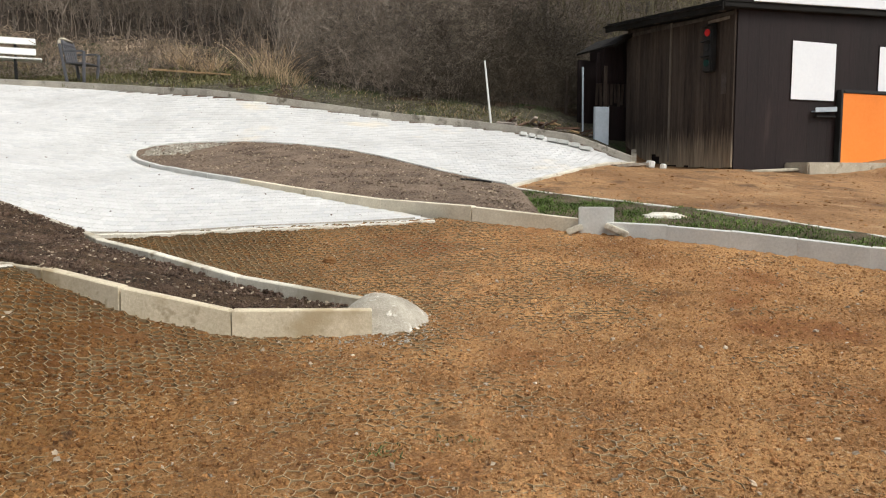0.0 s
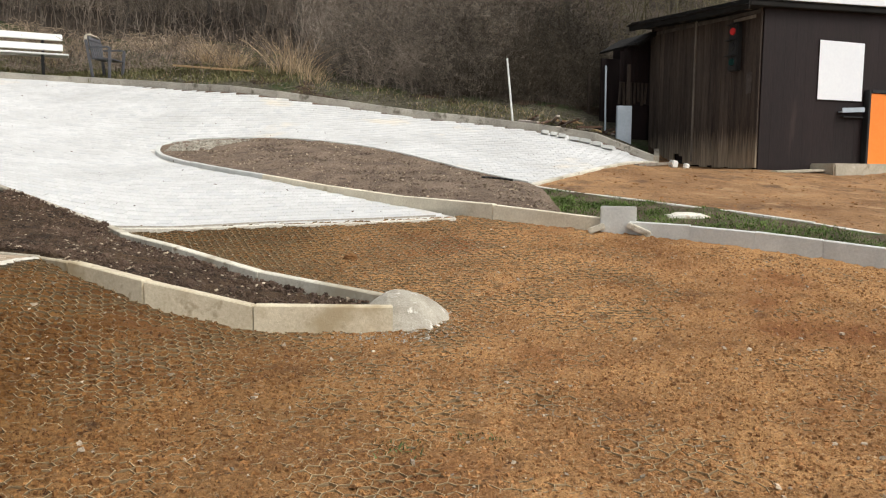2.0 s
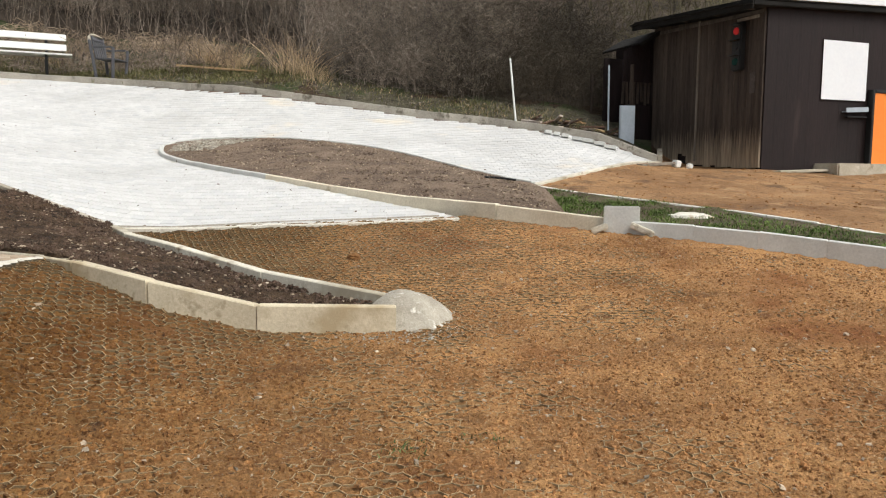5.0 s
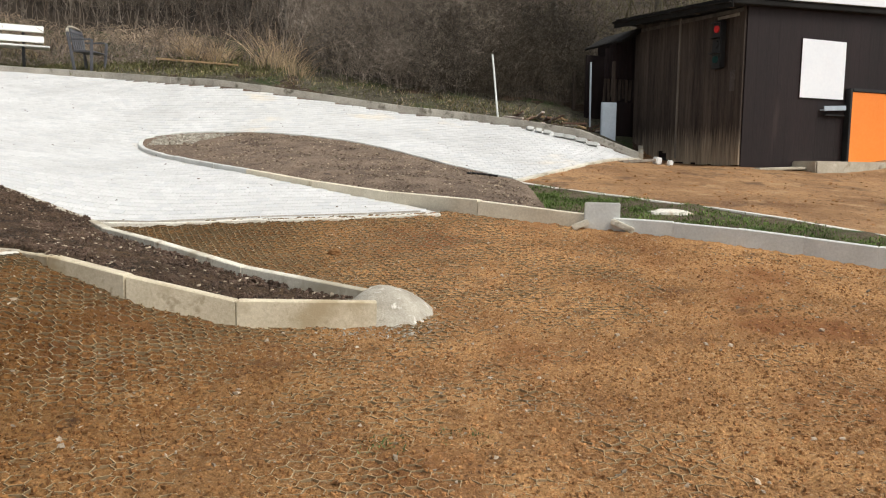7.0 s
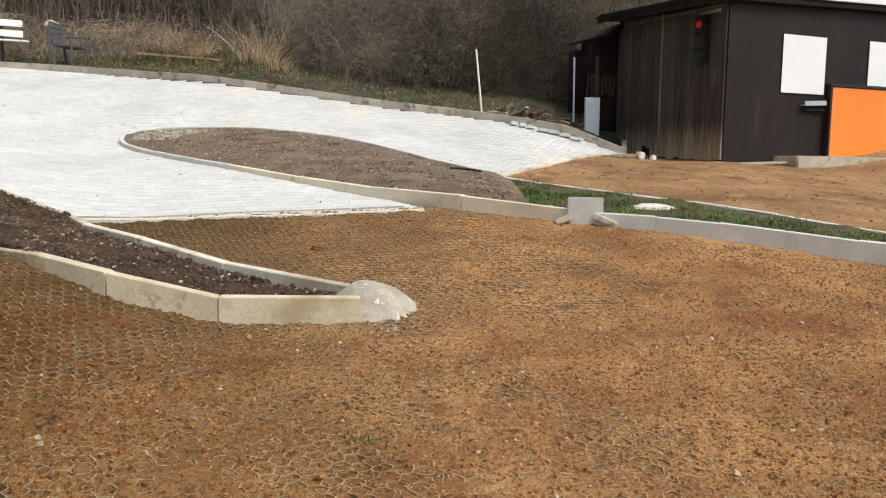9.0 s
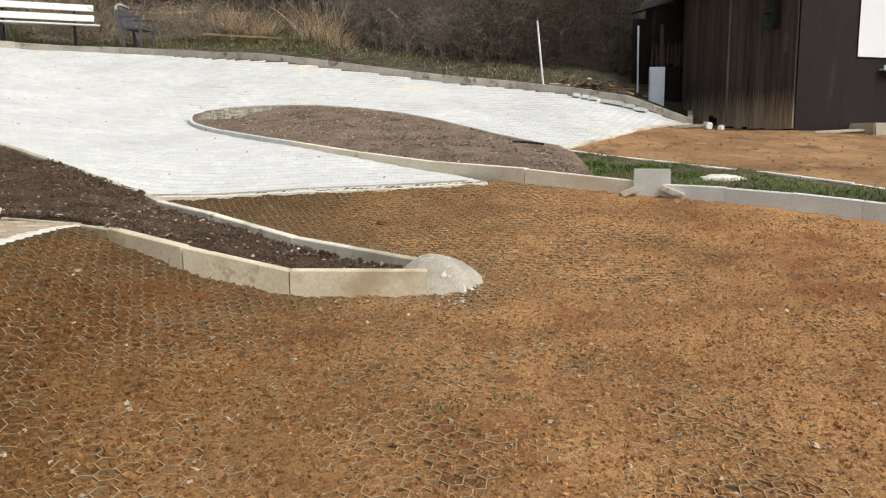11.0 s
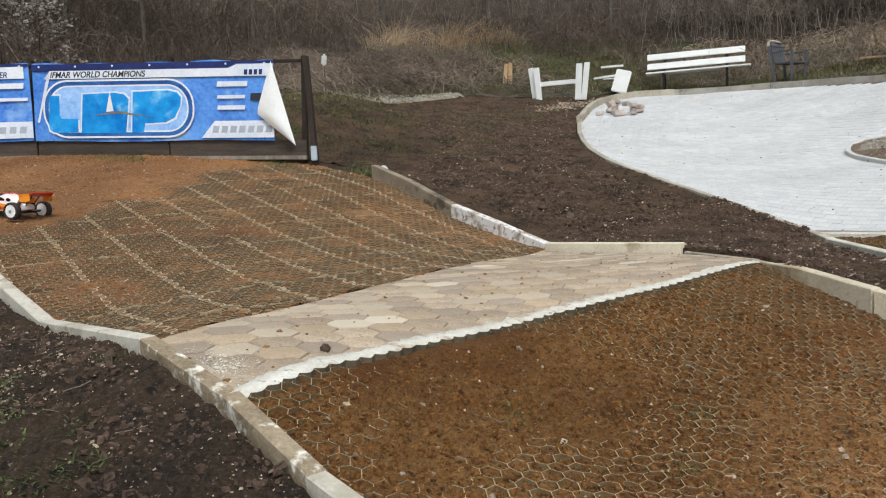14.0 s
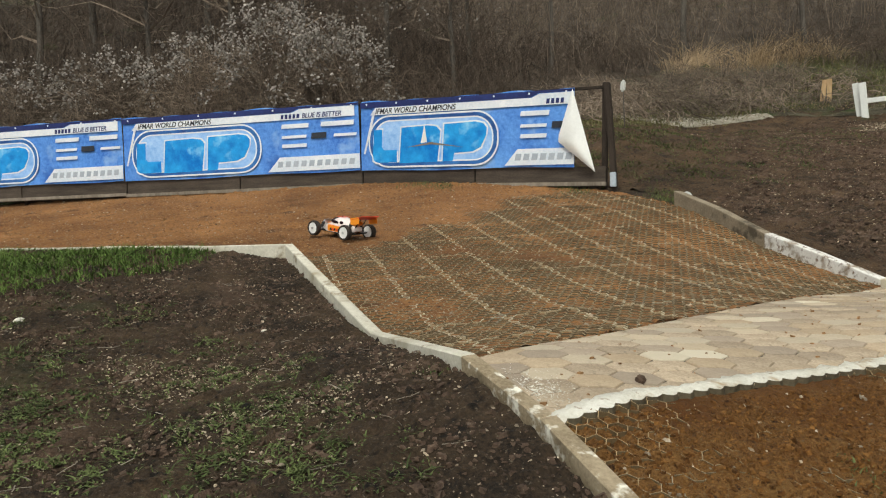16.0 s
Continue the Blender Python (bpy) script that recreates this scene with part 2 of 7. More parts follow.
RIM = [(-15, 13.6, 4.0), (-15, 9.4, 3.6), (0, 22, 5.8), (-12, 21, 5.8), (-22, 9, 6), (-19.5, -3, 3.4), (-24, -7, 6.5), (-25, 2, 7.5), (7, 20, 4.5), (4, 27.5, 8.8), (13, 12, .9), (9, 4, .1), (5, -4, -.2), (-4, -6, .1), (0, -4, -.25)]
SPOT = np.array(NEAR + UPPER + LEFT + RIM, float)


def kernel(q):
    d = np.linalg.norm(q[:, None] - SPOT[None, :, :2], axis=-1)
    return np.sqrt(d * d + 0.1225)


N_SPOT = len(SPOT)
lhs = np.zeros((N_SPOT + 3, N_SPOT + 3))
lhs[:N_SPOT, :N_SPOT] = kernel(SPOT[:, :2]) - 0.02 * np.eye(N_SPOT)
lhs[:N_SPOT, N_SPOT:] = np.c_[np.ones(N_SPOT), SPOT[:, :2]]
lhs[N_SPOT:, :N_SPOT] = lhs[:N_SPOT, N_SPOT:].T
WEIGHT = np.linalg.solve(lhs, np.r_[SPOT[:, 2], 0, 0, 0])


def heights(q):
    """Heights of the land at rows of x, y; beyond the rim the valley levels out and the wooded hill goes on rising."""
    q = np.asarray(q, float).reshape(-1, 2)
    c = np.array([-3.0, 7.0])
    far = np.linalg.norm(q - c, axis=1)
    k = np.minimum(1, 24.0 / np.maximum(far, 1e-6))
    p = c + (q - c) * k[:, None]
    out = np.empty(len(q))
    for i in range(0, len(q), 20000):
        s = p[i:i + 20000]
        out[i:i + 20000] = kernel(s) @ WEIGHT[:N_SPOT] + np.c_[np.ones(len(s)), s] @ WEIGHT[N_SPOT:]
    up = np.clip((q - c) @ np.array([-0.85, 0.53]) / np.maximum(far, 1e-6), 0, 1)
    return out + up * np.clip(far - 22, 0, 45) * 0.45


def h(x, y):
    return float(heights([(x, y)])[0])


def inside(q, poly):
    """Which rows of x, y lie in the polygon."""
    q = np.asarray(q, float).reshape(-1, 2)
    r = np.zeros(len(q), bool)
    p = np.array(poly, float)
    for (x0, y0), (x1, y1) in zip(p, np.roll(p, -1, 0)):
        cross = (y0 > q[:, 1]) != (y1 > q[:, 1])
        with np.errstate(divide="ignore", invalid="ignore"):
            r ^= cross & (q[:, 0] < (x1 - x0) * (q[:, 1] - y0) / (y1 - y0) + x0)
    return r


def rim_gap(xy, poly):
    """Distance of rows of x, y from the outline."""
    p, best = np.array(poly, float), np.full(len(xy), 99.0)
    for a, b in zip(p, np.roll(p, -1, 0)):
        t = np.clip(((xy - a) @ (b - a)) / max(1e-9, (b - a) @ (b - a)), 0, 1)
        best = np.minimum(best, np.linalg.norm(xy - a - t[:, None] * (b - a), axis=1))
    return best


# ---- building helpers ----
from mathutils.geometry import delaunay_2d_cdt
from mathutils.kdtree import KDTree

def mesh_of(name, verts, faces, material, smooth=False):
    me = bpy.data.meshes.new(name)
    me.from_pydata([tuple(map(float, v)) for v in verts], [], [tuple(map(int, f)) for f in faces])
    me.materials.append(material)
    if smooth:
        me.polygons.foreach_set("use_smooth", [True] * len(me.polygons))
    me.update()
    return me


def thing(name, label, category, group="", m=None, kind=""):
    ob = new(name)
    ob.empty_display_size = 0.1
    if m is not None:
        ob.matrix_world = m
    return tagged(ob, label, category, group, kind)


def part(name, bm, material, parent, label="", smooth=False, m=None):
    """Links a bmesh or a mesh as one mesh object under a thing or a part."""
    if isinstance(bm, bmesh.types.BMesh):
        me = bpy.data.meshes.new(name)
        bm.to_mesh(me)
        bm.free()
        me.materials.append(material)
        if smooth:
            me.polygons.foreach_set("use_smooth", [True] * len(me.polygons))
    else:
        me = bm
    ob = new(name, me)
    ob.parent = parent
    if m is not None:
        ob.matrix_basis = m
    return tagged(ob, label)


def box(sx, sy, sz, at=(0, 0, 0), bevel=0.0, turn=(0, 0, 0)):
    """A bevelled box whose centre is at."""
    bm = bmesh.new()
    bmesh.ops.create_cube(bm, size=1, matrix=pose(*at, *turn) @ Matrix.Diagonal((sx, sy, sz, 1)))
    if bevel:
        bmesh.ops.bevel(bm, geom=bm.edges[:], offset=bevel, segments=2, affect="EDGES")
    return bm


def tube(a, b, r0, r1=None, sides=10, bm=None):
    bm = bm or bmesh.new()
    a, b = Vector(a), Vector(b)
    turn = (b - a).to_track_quat("Z", "Y").to_matrix().to_4x4()
    bmesh.ops.create_cone(bm, cap_ends=True, segments=sides, radius1=r0, radius2=r0 if r1 is None else r1, depth=(b - a).length, matrix=Matrix.Translation((a + b) / 2) @ turn)
    return bm


def joined(*bms):
    out = bmesh.new()
    for b in bms:
        me = bpy.data.meshes.new("joint")
        b.to_mesh(me)
        b.free()
        out.from_mesh(me)
        bpy.data.meshes.remove(me)
    return out


def sheet(name, poly, step, off, material, label, category, rough=0.0, kind="structure", grain=0.3, crown=0.0, crumb=0.0, skirt=0.0, cells=None):
    """A sheet that follows the land inside an outline, with clean edges and some unevenness."""
    p = np.array(poly, float)
    ring = []
    for a, b in zip(p, np.roll(p, -1, 0)):
        k = max(1, int(np.linalg.norm(b - a) / step))
        ring += [a + (b - a) * i / k for i in range(k)]
    ring = np.array(ring)
    lo, hi = p.min(0), p.max(0)
    gx, gy = np.meshgrid(np.arange(lo[0], hi[0], step), np.arange(lo[1], hi[1], step))
    grid = np.c_[gx.ravel(), gy.ravel()] + np.random.uniform(-0.25, 0.25, (gx.size, 2)) * step
    grid = grid[inside(grid, poly)]
    tree = KDTree(len(ring))
    for k, g in enumerate(ring):
        tree.insert((g[0], g[1], 0), k)
    tree.balance()
    gap = np.array([tree.find((g[0], g[1], 0))[2] for g in grid])
    grid = grid[gap > 0.5 * step]
    pts = np.vstack([ring, grid])
    edges = [(i, (i + 1) % len(ring)) for i in range(len(ring))]
    vs, _, fs, *_ = delaunay_2d_cdt([Vector(v) for v in pts], edges, [], 1, 1e-5)
    xy = np.array([(v.x, v.y) for v in vs])
    z = heights(xy) + off
    if rough:
        z += rough * np.array([noise.fractal(Vector((x / grain, y / grain, 0)), 0.9, 2.1, 5) for x, y in xy])
    if crumb:
        z += crumbs_at(xy, crumb)
    if crown:
        d = np.array([tree.find((g[0], g[1], 0))[2] for g in xy])
        z += crown * np.minimum(1, d / 0.5)
    if cells is not None:
        z += cells(xy)
    verts, fs = np.c_[xy, z], [tuple(f) for f in fs]
    if skirt:
        # a rim that hangs down behind the kerbs
        used = {}
        for f in fs:
            for a, b in zip(f, f[1:] + f[:1]):
                used[(a, b)] = 1
        rim = [(a, b) for a, b in used if (b, a) not in used]
        low = {v: len(verts) + k for k, v in enumerate(sorted({a for e in rim for a in e}))}
        verts = np.vstack([verts, [verts[v] - (0, 0, skirt) for v in low]])
        fs += [(b, a, low[a], low[b]) for a, b in rim]
    ob = new(name, mesh_of(name, verts, fs, material, True))
    return tagged(ob, label, category, "", kind)


def crumbs_at(xy, size):
    """Crumbly relief of loose dirt, a few centimetres across."""
    return size * np.array([noise.fractal(Vector((x * 26, y * 26, 5)), 0.7, 2.2, 3) + 0.6 * abs(noise.noise(Vector((x * 55, y * 55, 9)))) for x, y in xy])


def hex_norm(xy, centre, side, turn):
    """How far rows of x, y lie from the middle (0) to the wall (1) of their honeycomb cell."""
    a = radians(turn)
    rot = np.array([[math.cos(a), -math.sin(a)], [math.sin(a), math.cos(a)]])
    q = (np.asarray(xy) - centre) @ rot
    w, best = math.sqrt(3) * side, np.full(len(q), 9.0)
    ways = np.array([(1, 0), (0.5, math.sqrt(3) / 2), (-0.5, math.sqrt(3) / 2)])
    for odd in (0, 1):
        j = 2 * np.round((q[:, 1] / (1.5 * side) - odd) / 2) + odd
        i = np.round(q[:, 0] / w - odd / 2)
        d = q - np.c_[(i + odd / 2) * w, j * 1.5 * side]
        best = np.minimum(best, np.abs(d @ ways.T).max(1) / (w / 2))
    return best


def along(pts, step):
    """Points at even steps along a polyline of any dimension, with its ends."""
    p = np.array(pts, float)
    s = np.r_[0, np.cumsum(np.linalg.norm(np.diff(p[:, :2], axis=0), axis=1))]
    n = max(1, round(s[-1] / step))
    return np.array([[np.interp(v, s, p[:, k]) for k in range(p.shape[1])] for v in np.linspace(0, s[-1], n + 1)])


def rounded(pts, times=2):
    """Corner cutting of an open polyline."""
    p = np.array(pts, float)
    for _ in range(times):
        q = [p[0]]
        for a, b in zip(p[:-1], p[1:]):
            q += [a * 0.75 + b * 0.25, a * 0.25 + b * 0.75]
        p = np.array(q + [p[-1]])
    return p


def kerb(name, pts, length, width, material, label, deep=0.22, bevel=0.006, category="kerb", piece="kerb_stone", whole=False):
    """A row of kerb stones along (x, y, height above the land or, if whole, above zero), each stone a part."""
    top = thing(name, label, category, kind="structure")
    p = along(pts, length) if length else np.array(pts, float)
    if not whole:
        p[:, 2] += heights(p[:, :2])
    rng = random.Random(len(pts) * 7 + int(abs(p[0, 0]) * 100))
    for a, b in zip(p[:-1], p[1:]):
        a, b = Vector(a), Vector(b)
        d = (b - a)
        flat = Vector((d.x, d.y, 0))
        side = Vector((-flat.y, flat.x, 0)).normalized() * width / 2
        gap = flat.normalized() * 0.0015
        jog = Vector((0, 0, rng.uniform(-0.004, 0.004))) + side * rng.uniform(-0.06, 0.06)
        bm = bmesh.new()
        low = Vector((0, 0, -deep))
        ends = []
        for e, g in ((a, gap), (b, -gap)):
            e = e + g + jog
            ends.append([bm.verts.new(e + side), bm.verts.new(e - side), bm.verts.new(e - side + low), bm.verts.new(e + side + low)])
        (a0, a1, a2, a3), (b0, b1, b2, b3) = ends
        for f in ((a0, b0, b1, a1), (a1, b1, b2, a2), (a2, b2, b3, a3), (a3, b3, b0, a0), (a0, a1, a2, a3), (b3, b2, b1, b0)):
            bm.faces.new(f)
        bmesh.ops.recalc_face_normals(bm, faces=bm.faces[:])
        tops = [e for e in bm.edges if all(v in (a0, a1, b0, b1) for v in e.verts)]
        bmesh.ops.bevel(bm, geom=tops, offset=bevel, segments=1, affect="EDGES")
        part(piece, bm, material, top)
    return top


M_SCRUBW = mat("dark_scrub", (0.0443, 0.0338, 0.0259), (0.1645, 0.1235, 0.0926), 0.5, 1.0, 20, 0.0, island=0.5)
M_LICHEN = mat("lichen_kerb", (0.19, 0.145, 0.09), (0.4, 0.32, 0.215), 4.0, 0.9, 60, 0.5, [((0.11, 0.085, 0.05), 6.0, 0.6), ((0.8, 0.76, 0.66), 13.0, 0.57)], objvar=0.08)
M_KERBT = mat("tan_concrete_kerb", (0.17, 0.135, 0.092), (0.34, 0.275, 0.195), 3.0, 0.9, 60, 0.4, [((0.1, 0.08, 0.055), 5.0, 0.58), ((0.46, 0.42, 0.35), 8.0, 0.68)], objvar=0.1)
M_POST = mat("dark_fence_wood", (0.02, 0.014, 0.01), (0.055, 0.04, 0.03), 3.0, 0.8, 40, 0.3, streak=(3, 3, 0.4))
M_SCRUBO = mat("olive_scrub", (0.0525, 0.0473, 0.0263), (0.175, 0.1487, 0.0875), 0.5, 1.0, 20, 0.0, island=0.5)
M_SCRUB = mat("pale_scrub", (0.0954, 0.0742, 0.0566), (0.3157, 0.2436, 0.1842), 0.5, 1.0, 20, 0.0, island=0.5)
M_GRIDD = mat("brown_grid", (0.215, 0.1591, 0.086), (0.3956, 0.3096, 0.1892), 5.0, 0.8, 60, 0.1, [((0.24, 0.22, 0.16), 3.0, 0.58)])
# dark olive grid copy for the rim, shade of its hollows painted in
M_GRIDS = mat("shaded_grid_rim", (0.05, 0.04, 0.024), (0.13, 0.105, 0.065), 5.0, 0.8, 60, 0.1)
M_LDIRT = mat("landing_dirt", (0.1272, 0.054, 0.018), (0.3975, 0.188, 0.0684), 0.9, 0.95, 90, 1.0, [((0.42, 0.22, 0.09), 2.6, 0.62), ((0.12, 0.055, 0.022), 2.6, 0.6), ((0.5, 0.38, 0.25), 42.0, 0.62), ((0.07, 0.034, 0.015), 30.0, 0.58)], distance=0.02)
M_LCLOD = mat("landing_crumb", (0.13, 0.062, 0.025), (0.36, 0.2, 0.09), 20, 1.0, 90, 0.4, island=0.3)

# ---- plan of the track ----
DRAIN = [(-3.09, 6.69), (-1.57, 6.86), (-0.07, 6.96)]
ISLAND_NEAR = [(-0.02, 7.1), (-0.57, 7.53), (-1.33, 8.11), (-2.24, 8.76), (-2.98, 9.29), (-3.75, 10.0), (-4.25, 10.75)]
ISLAND_FAR = [(-4.25, 10.75), (-4.42, 11.2), (-4.28, 11.5), (-3.79, 11.63), (-2.59, 11.47), (-1.46, 11.04), (-0.63, 10.44), (0.11, 9.6), (0.76, 9.03)]
FAR_EDGE = [(2.9, 12.05), (1.94, 12.51), (1.07, 12.86), (0.15, 13.22), (-0.81, 13.47), (-1.8, 13.6), (-2.79, 13.73), (-3.82, 13.9), (-4.94, 14.27), (-6.21, 14.87), (-7.46, 15.2),
            (-8.6, 15.36), (-9.5, 15.3), (-10.15, 14.85), (-10.42, 14.1), (-10.2, 13.2), (-9.14, 11.43), (-8.03, 9.96), (-7.13, 8.94), (-6.11, 8.05), (-5.27, 7.6), (-4.55, 7.21), (-3.75, 6.93), (-3.09, 6.69)]
WHITE = [(-0.07, 6.96)] + ISLAND_NEAR[1:] + ISLAND_FAR[1:] + FAR_EDGE[:-1] + DRAIN[:-1]
KERB_A = [(-3.09, 6.69, 0.03), (-2.86, 6.2, 0.08), (-2.21, 5.5, 0.1), (-1.62, 5.0, 0.1), (-1.19, 4.74, 0.1), (-0.74, 4.5, 0.1), (-0.45, 4.4, 0.1)]
KERB_B = [(-2.45, 4.42, 0.02), (-2.12, 4.14, 0.06), (-1.64, 3.95, 0.125), (-1.08, 3.94, 0.125), (-0.37, 4.01, 0.13)]
KERB_L = [(-3.14, 4.71, 0.40), (-4.26, 4.58, 0.385)]
KERB_L2 = [(-4.26, 4.58, 0.385), (-4.8, 4.62, 0.54), (-5.42, 4.68, 0.70), (-6.1, 4.8, 0.92), (-6.95, 4.97, 1.13)]
KERB_K = [(-0.5, 0.88, -0.02), (-1.2, 0.9, 0.0), (-2.11, 0.93, 0.13), (-2.48, 0.95, 0.235), (-3.05, 0.89, 0.385)]
KERB_K2 = [(-3.05, 0.89, 0.385), (-4.21, 0.87, 0.335)]
KERB_K3 = [(-4.21, 0.87, 0.335), (-5.3, 0.86, 0.54), (-6.42, 0.84, 0.765)]
KERB_K4 = [(-6.42, 0.84, 0.765), (-6.68, 0.5, 0.76), (-6.95, -0.1, 0.78), (-7.3, -0.9, 0.8), (-7.8, -2.0, 0.82), (-8.6, -4.0, 0.8)]
KERB_R = [(1.36, 6.42, 0.1), (1.71, 6.3, 0.11), (2.14, 6.09, 0.125), (2.56, 5.86, 0.135), (3.15, 5.5, 0.15), (3.9, 4.95, 0.16), (4.9, 4.0, 0.16)]
KERB_I = [(1.22, 6.5, 0.11), (0.6, 6.78, 0.13), (0.0, 7.03, 0.13), (-0.57, 7.5, 0.09), (-1.33, 8.08, 0.06), (-2.24, 8.73, 0.05)]
THIN = [(0.76, 8.85, 0.07), (1.29, 8.28, 0.07), (1.8, 7.86, 0.07), (2.46, 7.3, 0.07), (3.05, 6.83, 0.07), (3.6, 6.27, 0.07), (4.6, 5.2, 0.07), (5.6, 4.0, 0.07)]
HUT_LINE = [(0.76, 9.03, 0.025), (1.68, 10.3, 0.025), (2.9, 12.0, 0.025)]
LIP = [(-2.5, 0.93), (-2.56, 1.31), (-2.57, 1.87), (-2.55, 2.53), (-2.46, 3.24), (-2.4, 3.98), (-2.42, 4.4)]
PAVER_END = [(-4.24, 4.5), (-3.95, 3.7), (-3.7, 2.9), (-3.45, 2.1), (-3.25, 1.5), (-3.1, 0.89)]


def flat(pts):
    return [tuple(q[:2]) for q in pts]


DIRT = ([(-2.5, 0.95), (-2.11, 0.93), (-0.5, 0.88), (0.3, 0.4), (3.0, 0.2), (6.0, 1.5)] + flat(KERB_R[::-1]) + flat(KERB_I[:3]) + DRAIN[::-1]
        + flat(KERB_A) + [(-0.45, 4.0)] + flat(KERB_B[:-1])[::-1] + LIP[::-1])
LANDING = flat(KERB_K2[1:]) + flat(KERB_K3[1:]) + flat(KERB_K4[1:]) + [(-14.5, -6.0), (-14.6, -2.2), (-13.15, -0.54), (-10.93, 2.58), (-8.2, 4.93), (-7.5, 5.0), (-6.95, 4.97)] + flat(KERB_L2[::-1])[1:] + PAVER_END + [(-3.05, 0.89)]
HUT_YARD = flat(HUT_LINE) + [(3.2, 13.3), (3.5, 13.8), (4.6, 12.6), (4.9, 12.0), (7.5, 12.6), (12.0, 11.0), (10.0, 4.0), (5.6, 4.0)] + flat(THIN[::-1])[1:]
STRIP_BED = flat(KERB_A) + [(-0.45, 4.0)] + flat(KERB_B[:-1])[::-1] + [(-2.75, 4.55), (-3.14, 4.71), (-4.26, 4.6), (-4.3, 6.2), (-4.1, 7.0), (-3.75, 6.9)]
ISLAND_BED = ISLAND_NEAR + ISLAND_FAR[1:] + [(0.85, 8.7), (0.9, 7.6), (0.9, 6.75), (0.6, 6.84), (0.0, 7.1)]
GRASS_BED = [(0.9, 6.7), (0.85, 8.7)] + flat(THIN[1:]) + flat(KERB_R[::-1]) + [(1.22, 6.52)]
PAVED = LIP + [(-3.14, 4.66), (-4.24, 4.5)] + PAVER_END[1:]

M_FLAKE = mat("flaking_whitewash", (0.6, 0.57, 0.52), (0.76, 0.74, 0.7), 4.0, 0.85, 60, 0.35, [((0.28, 0.22, 0.16), 6.0, 0.53), ((0.22, 0.165, 0.12), 20.0, 0.56)], objvar=0.06)
M_MOSS = mat("mossy_soil", (0.05, 0.038, 0.022), (0.15, 0.115, 0.07), 4.0, 0.95, 50, 1.0, [((0.05, 0.085, 0.02), 3.0, 0.6), ((0.3, 0.26, 0.2), 28.0, 0.66)], distance=0.025)
M_ISLE = mat("stony_soil", (0.095, 0.066, 0.046), (0.265, 0.195, 0.142), 3.0, 0.95, 40, 1.0, [((0.36, 0.31, 0.25), 30.0, 0.66), ((0.07, 0.05, 0.04), 6.0, 0.64)], distance=0.025)
M_KERBC = mat("cream_concrete_kerb", (0.44, 0.37, 0.255), (0.66, 0.58, 0.43), 3.0, 0.85, 60, 0.35, [((0.4, 0.32, 0.2), 2.5, 0.56), ((0.3, 0.23, 0.14), 9.0, 0.62)], objvar=0.06)

# ---- how far the honeycomb shows in the dirt ----
def waves(xy, scale, seed):
    return np.array([noise.fractal(Vector((x / scale, y / scale, seed)), 0.8, 2.0, 4) for x, y in xy])


def near_proud(xy):
    x, y = xy[:, 0], xy[:, 1]
    left = np.clip((0.9 - x) / 1.2, 0, 1)
    close = np.clip((2.75 - y) / 0.5, 0, 1) * (1 - left)
    far = np.clip((y - 3.7) / 0.5, 0, 1) * np.clip((1.4 - x) / 0.5, 0, 1)
    lip = np.clip((-1.75 - x) / 0.25, 0, 1) * np.clip((y - 1.1) / 0.3, 0, 1) * np.clip((2.5 - y) / 0.4, 0, 1)
    slope = np.clip((-1.0 - x) / 0.3, 0, 1) * np.clip((y - 2.3) / 0.4, 0, 1)
    bare = np.clip((1.75 - y) / 0.3, 0, 1) * np.clip((-0.9 - x) / 0.4, 0, 1)
    return np.minimum(0.0045, -0.0042 + 0.0044 * left + 0.0025 * close + 0.0045 * far - 0.006 * lip + 0.003 * bare + 0.0012 * slope + 0.0065 * waves(xy, 0.45, 1) + 0.0022 * waves(xy, 0.07, 4))


def landing_proud(xy):
    x, y = xy[:, 0], xy[:, 1]
    lane = np.interp(y, [0.8, 1.5, 2.2, 3.0, 3.6, 4.4, 5.0], [-6.1, -6.5, -7.0, -7.5, -7.9, -8.2, -8.3])
    bare = np.clip((lane - x) / 0.9, 0, 1)
    return np.minimum(0.0058, 0.0045 - 0.021 * bare + 0.009 * waves(xy, 0.5, 7) + 0.002 * waves(xy, 0.09, 4))


MESHED = [(-4.25, 0.92), (-6.4, 0.88), (-7.6, 1.6), (-9.0, 3.4), (-8.3, 4.75), (-7.4, 5.0), (-6.95, 4.93), (-4.26, 4.55)] + PAVER_END + [(-3.2, 0.92)]
DIRT_MAT = (np.mean(DIRT, 0), 0.036, 114)


def dirt_cells(xy):
    """Dirt washed out of the cells where the mat shows."""
    seen = np.clip((near_proud(xy) + 0.004) / 0.008, 0, 1)
    lip = np.interp(xy[:, 1], [q[1] for q in LIP], [q[0] for q in LIP])
    edge = np.clip(1 - (xy[:, 0] - lip) / 0.05, 0, 1) * (xy[:, 1] < 4.2)
    return -(0.0035 + 0.006 * np.clip((-0.9 - xy[:, 0]) / 0.6, 0, 1) - 0.0015 * np.clip((xy[:, 1] - 4.4) / 0.5, 0, 1)) * seen * np.clip((0.97 - hex_norm(xy, *DIRT_MAT)) / 0.35, 0, 1) - 0.012 * edge


def landing_sunk(xy):
    """The landing dirt gives way to the finer bed that lies in the mat."""
    return -0.035 * inside(xy, MESHED) * np.clip((rim_gap(xy, MESHED) - 0.03) / 0.06, 0, 1)


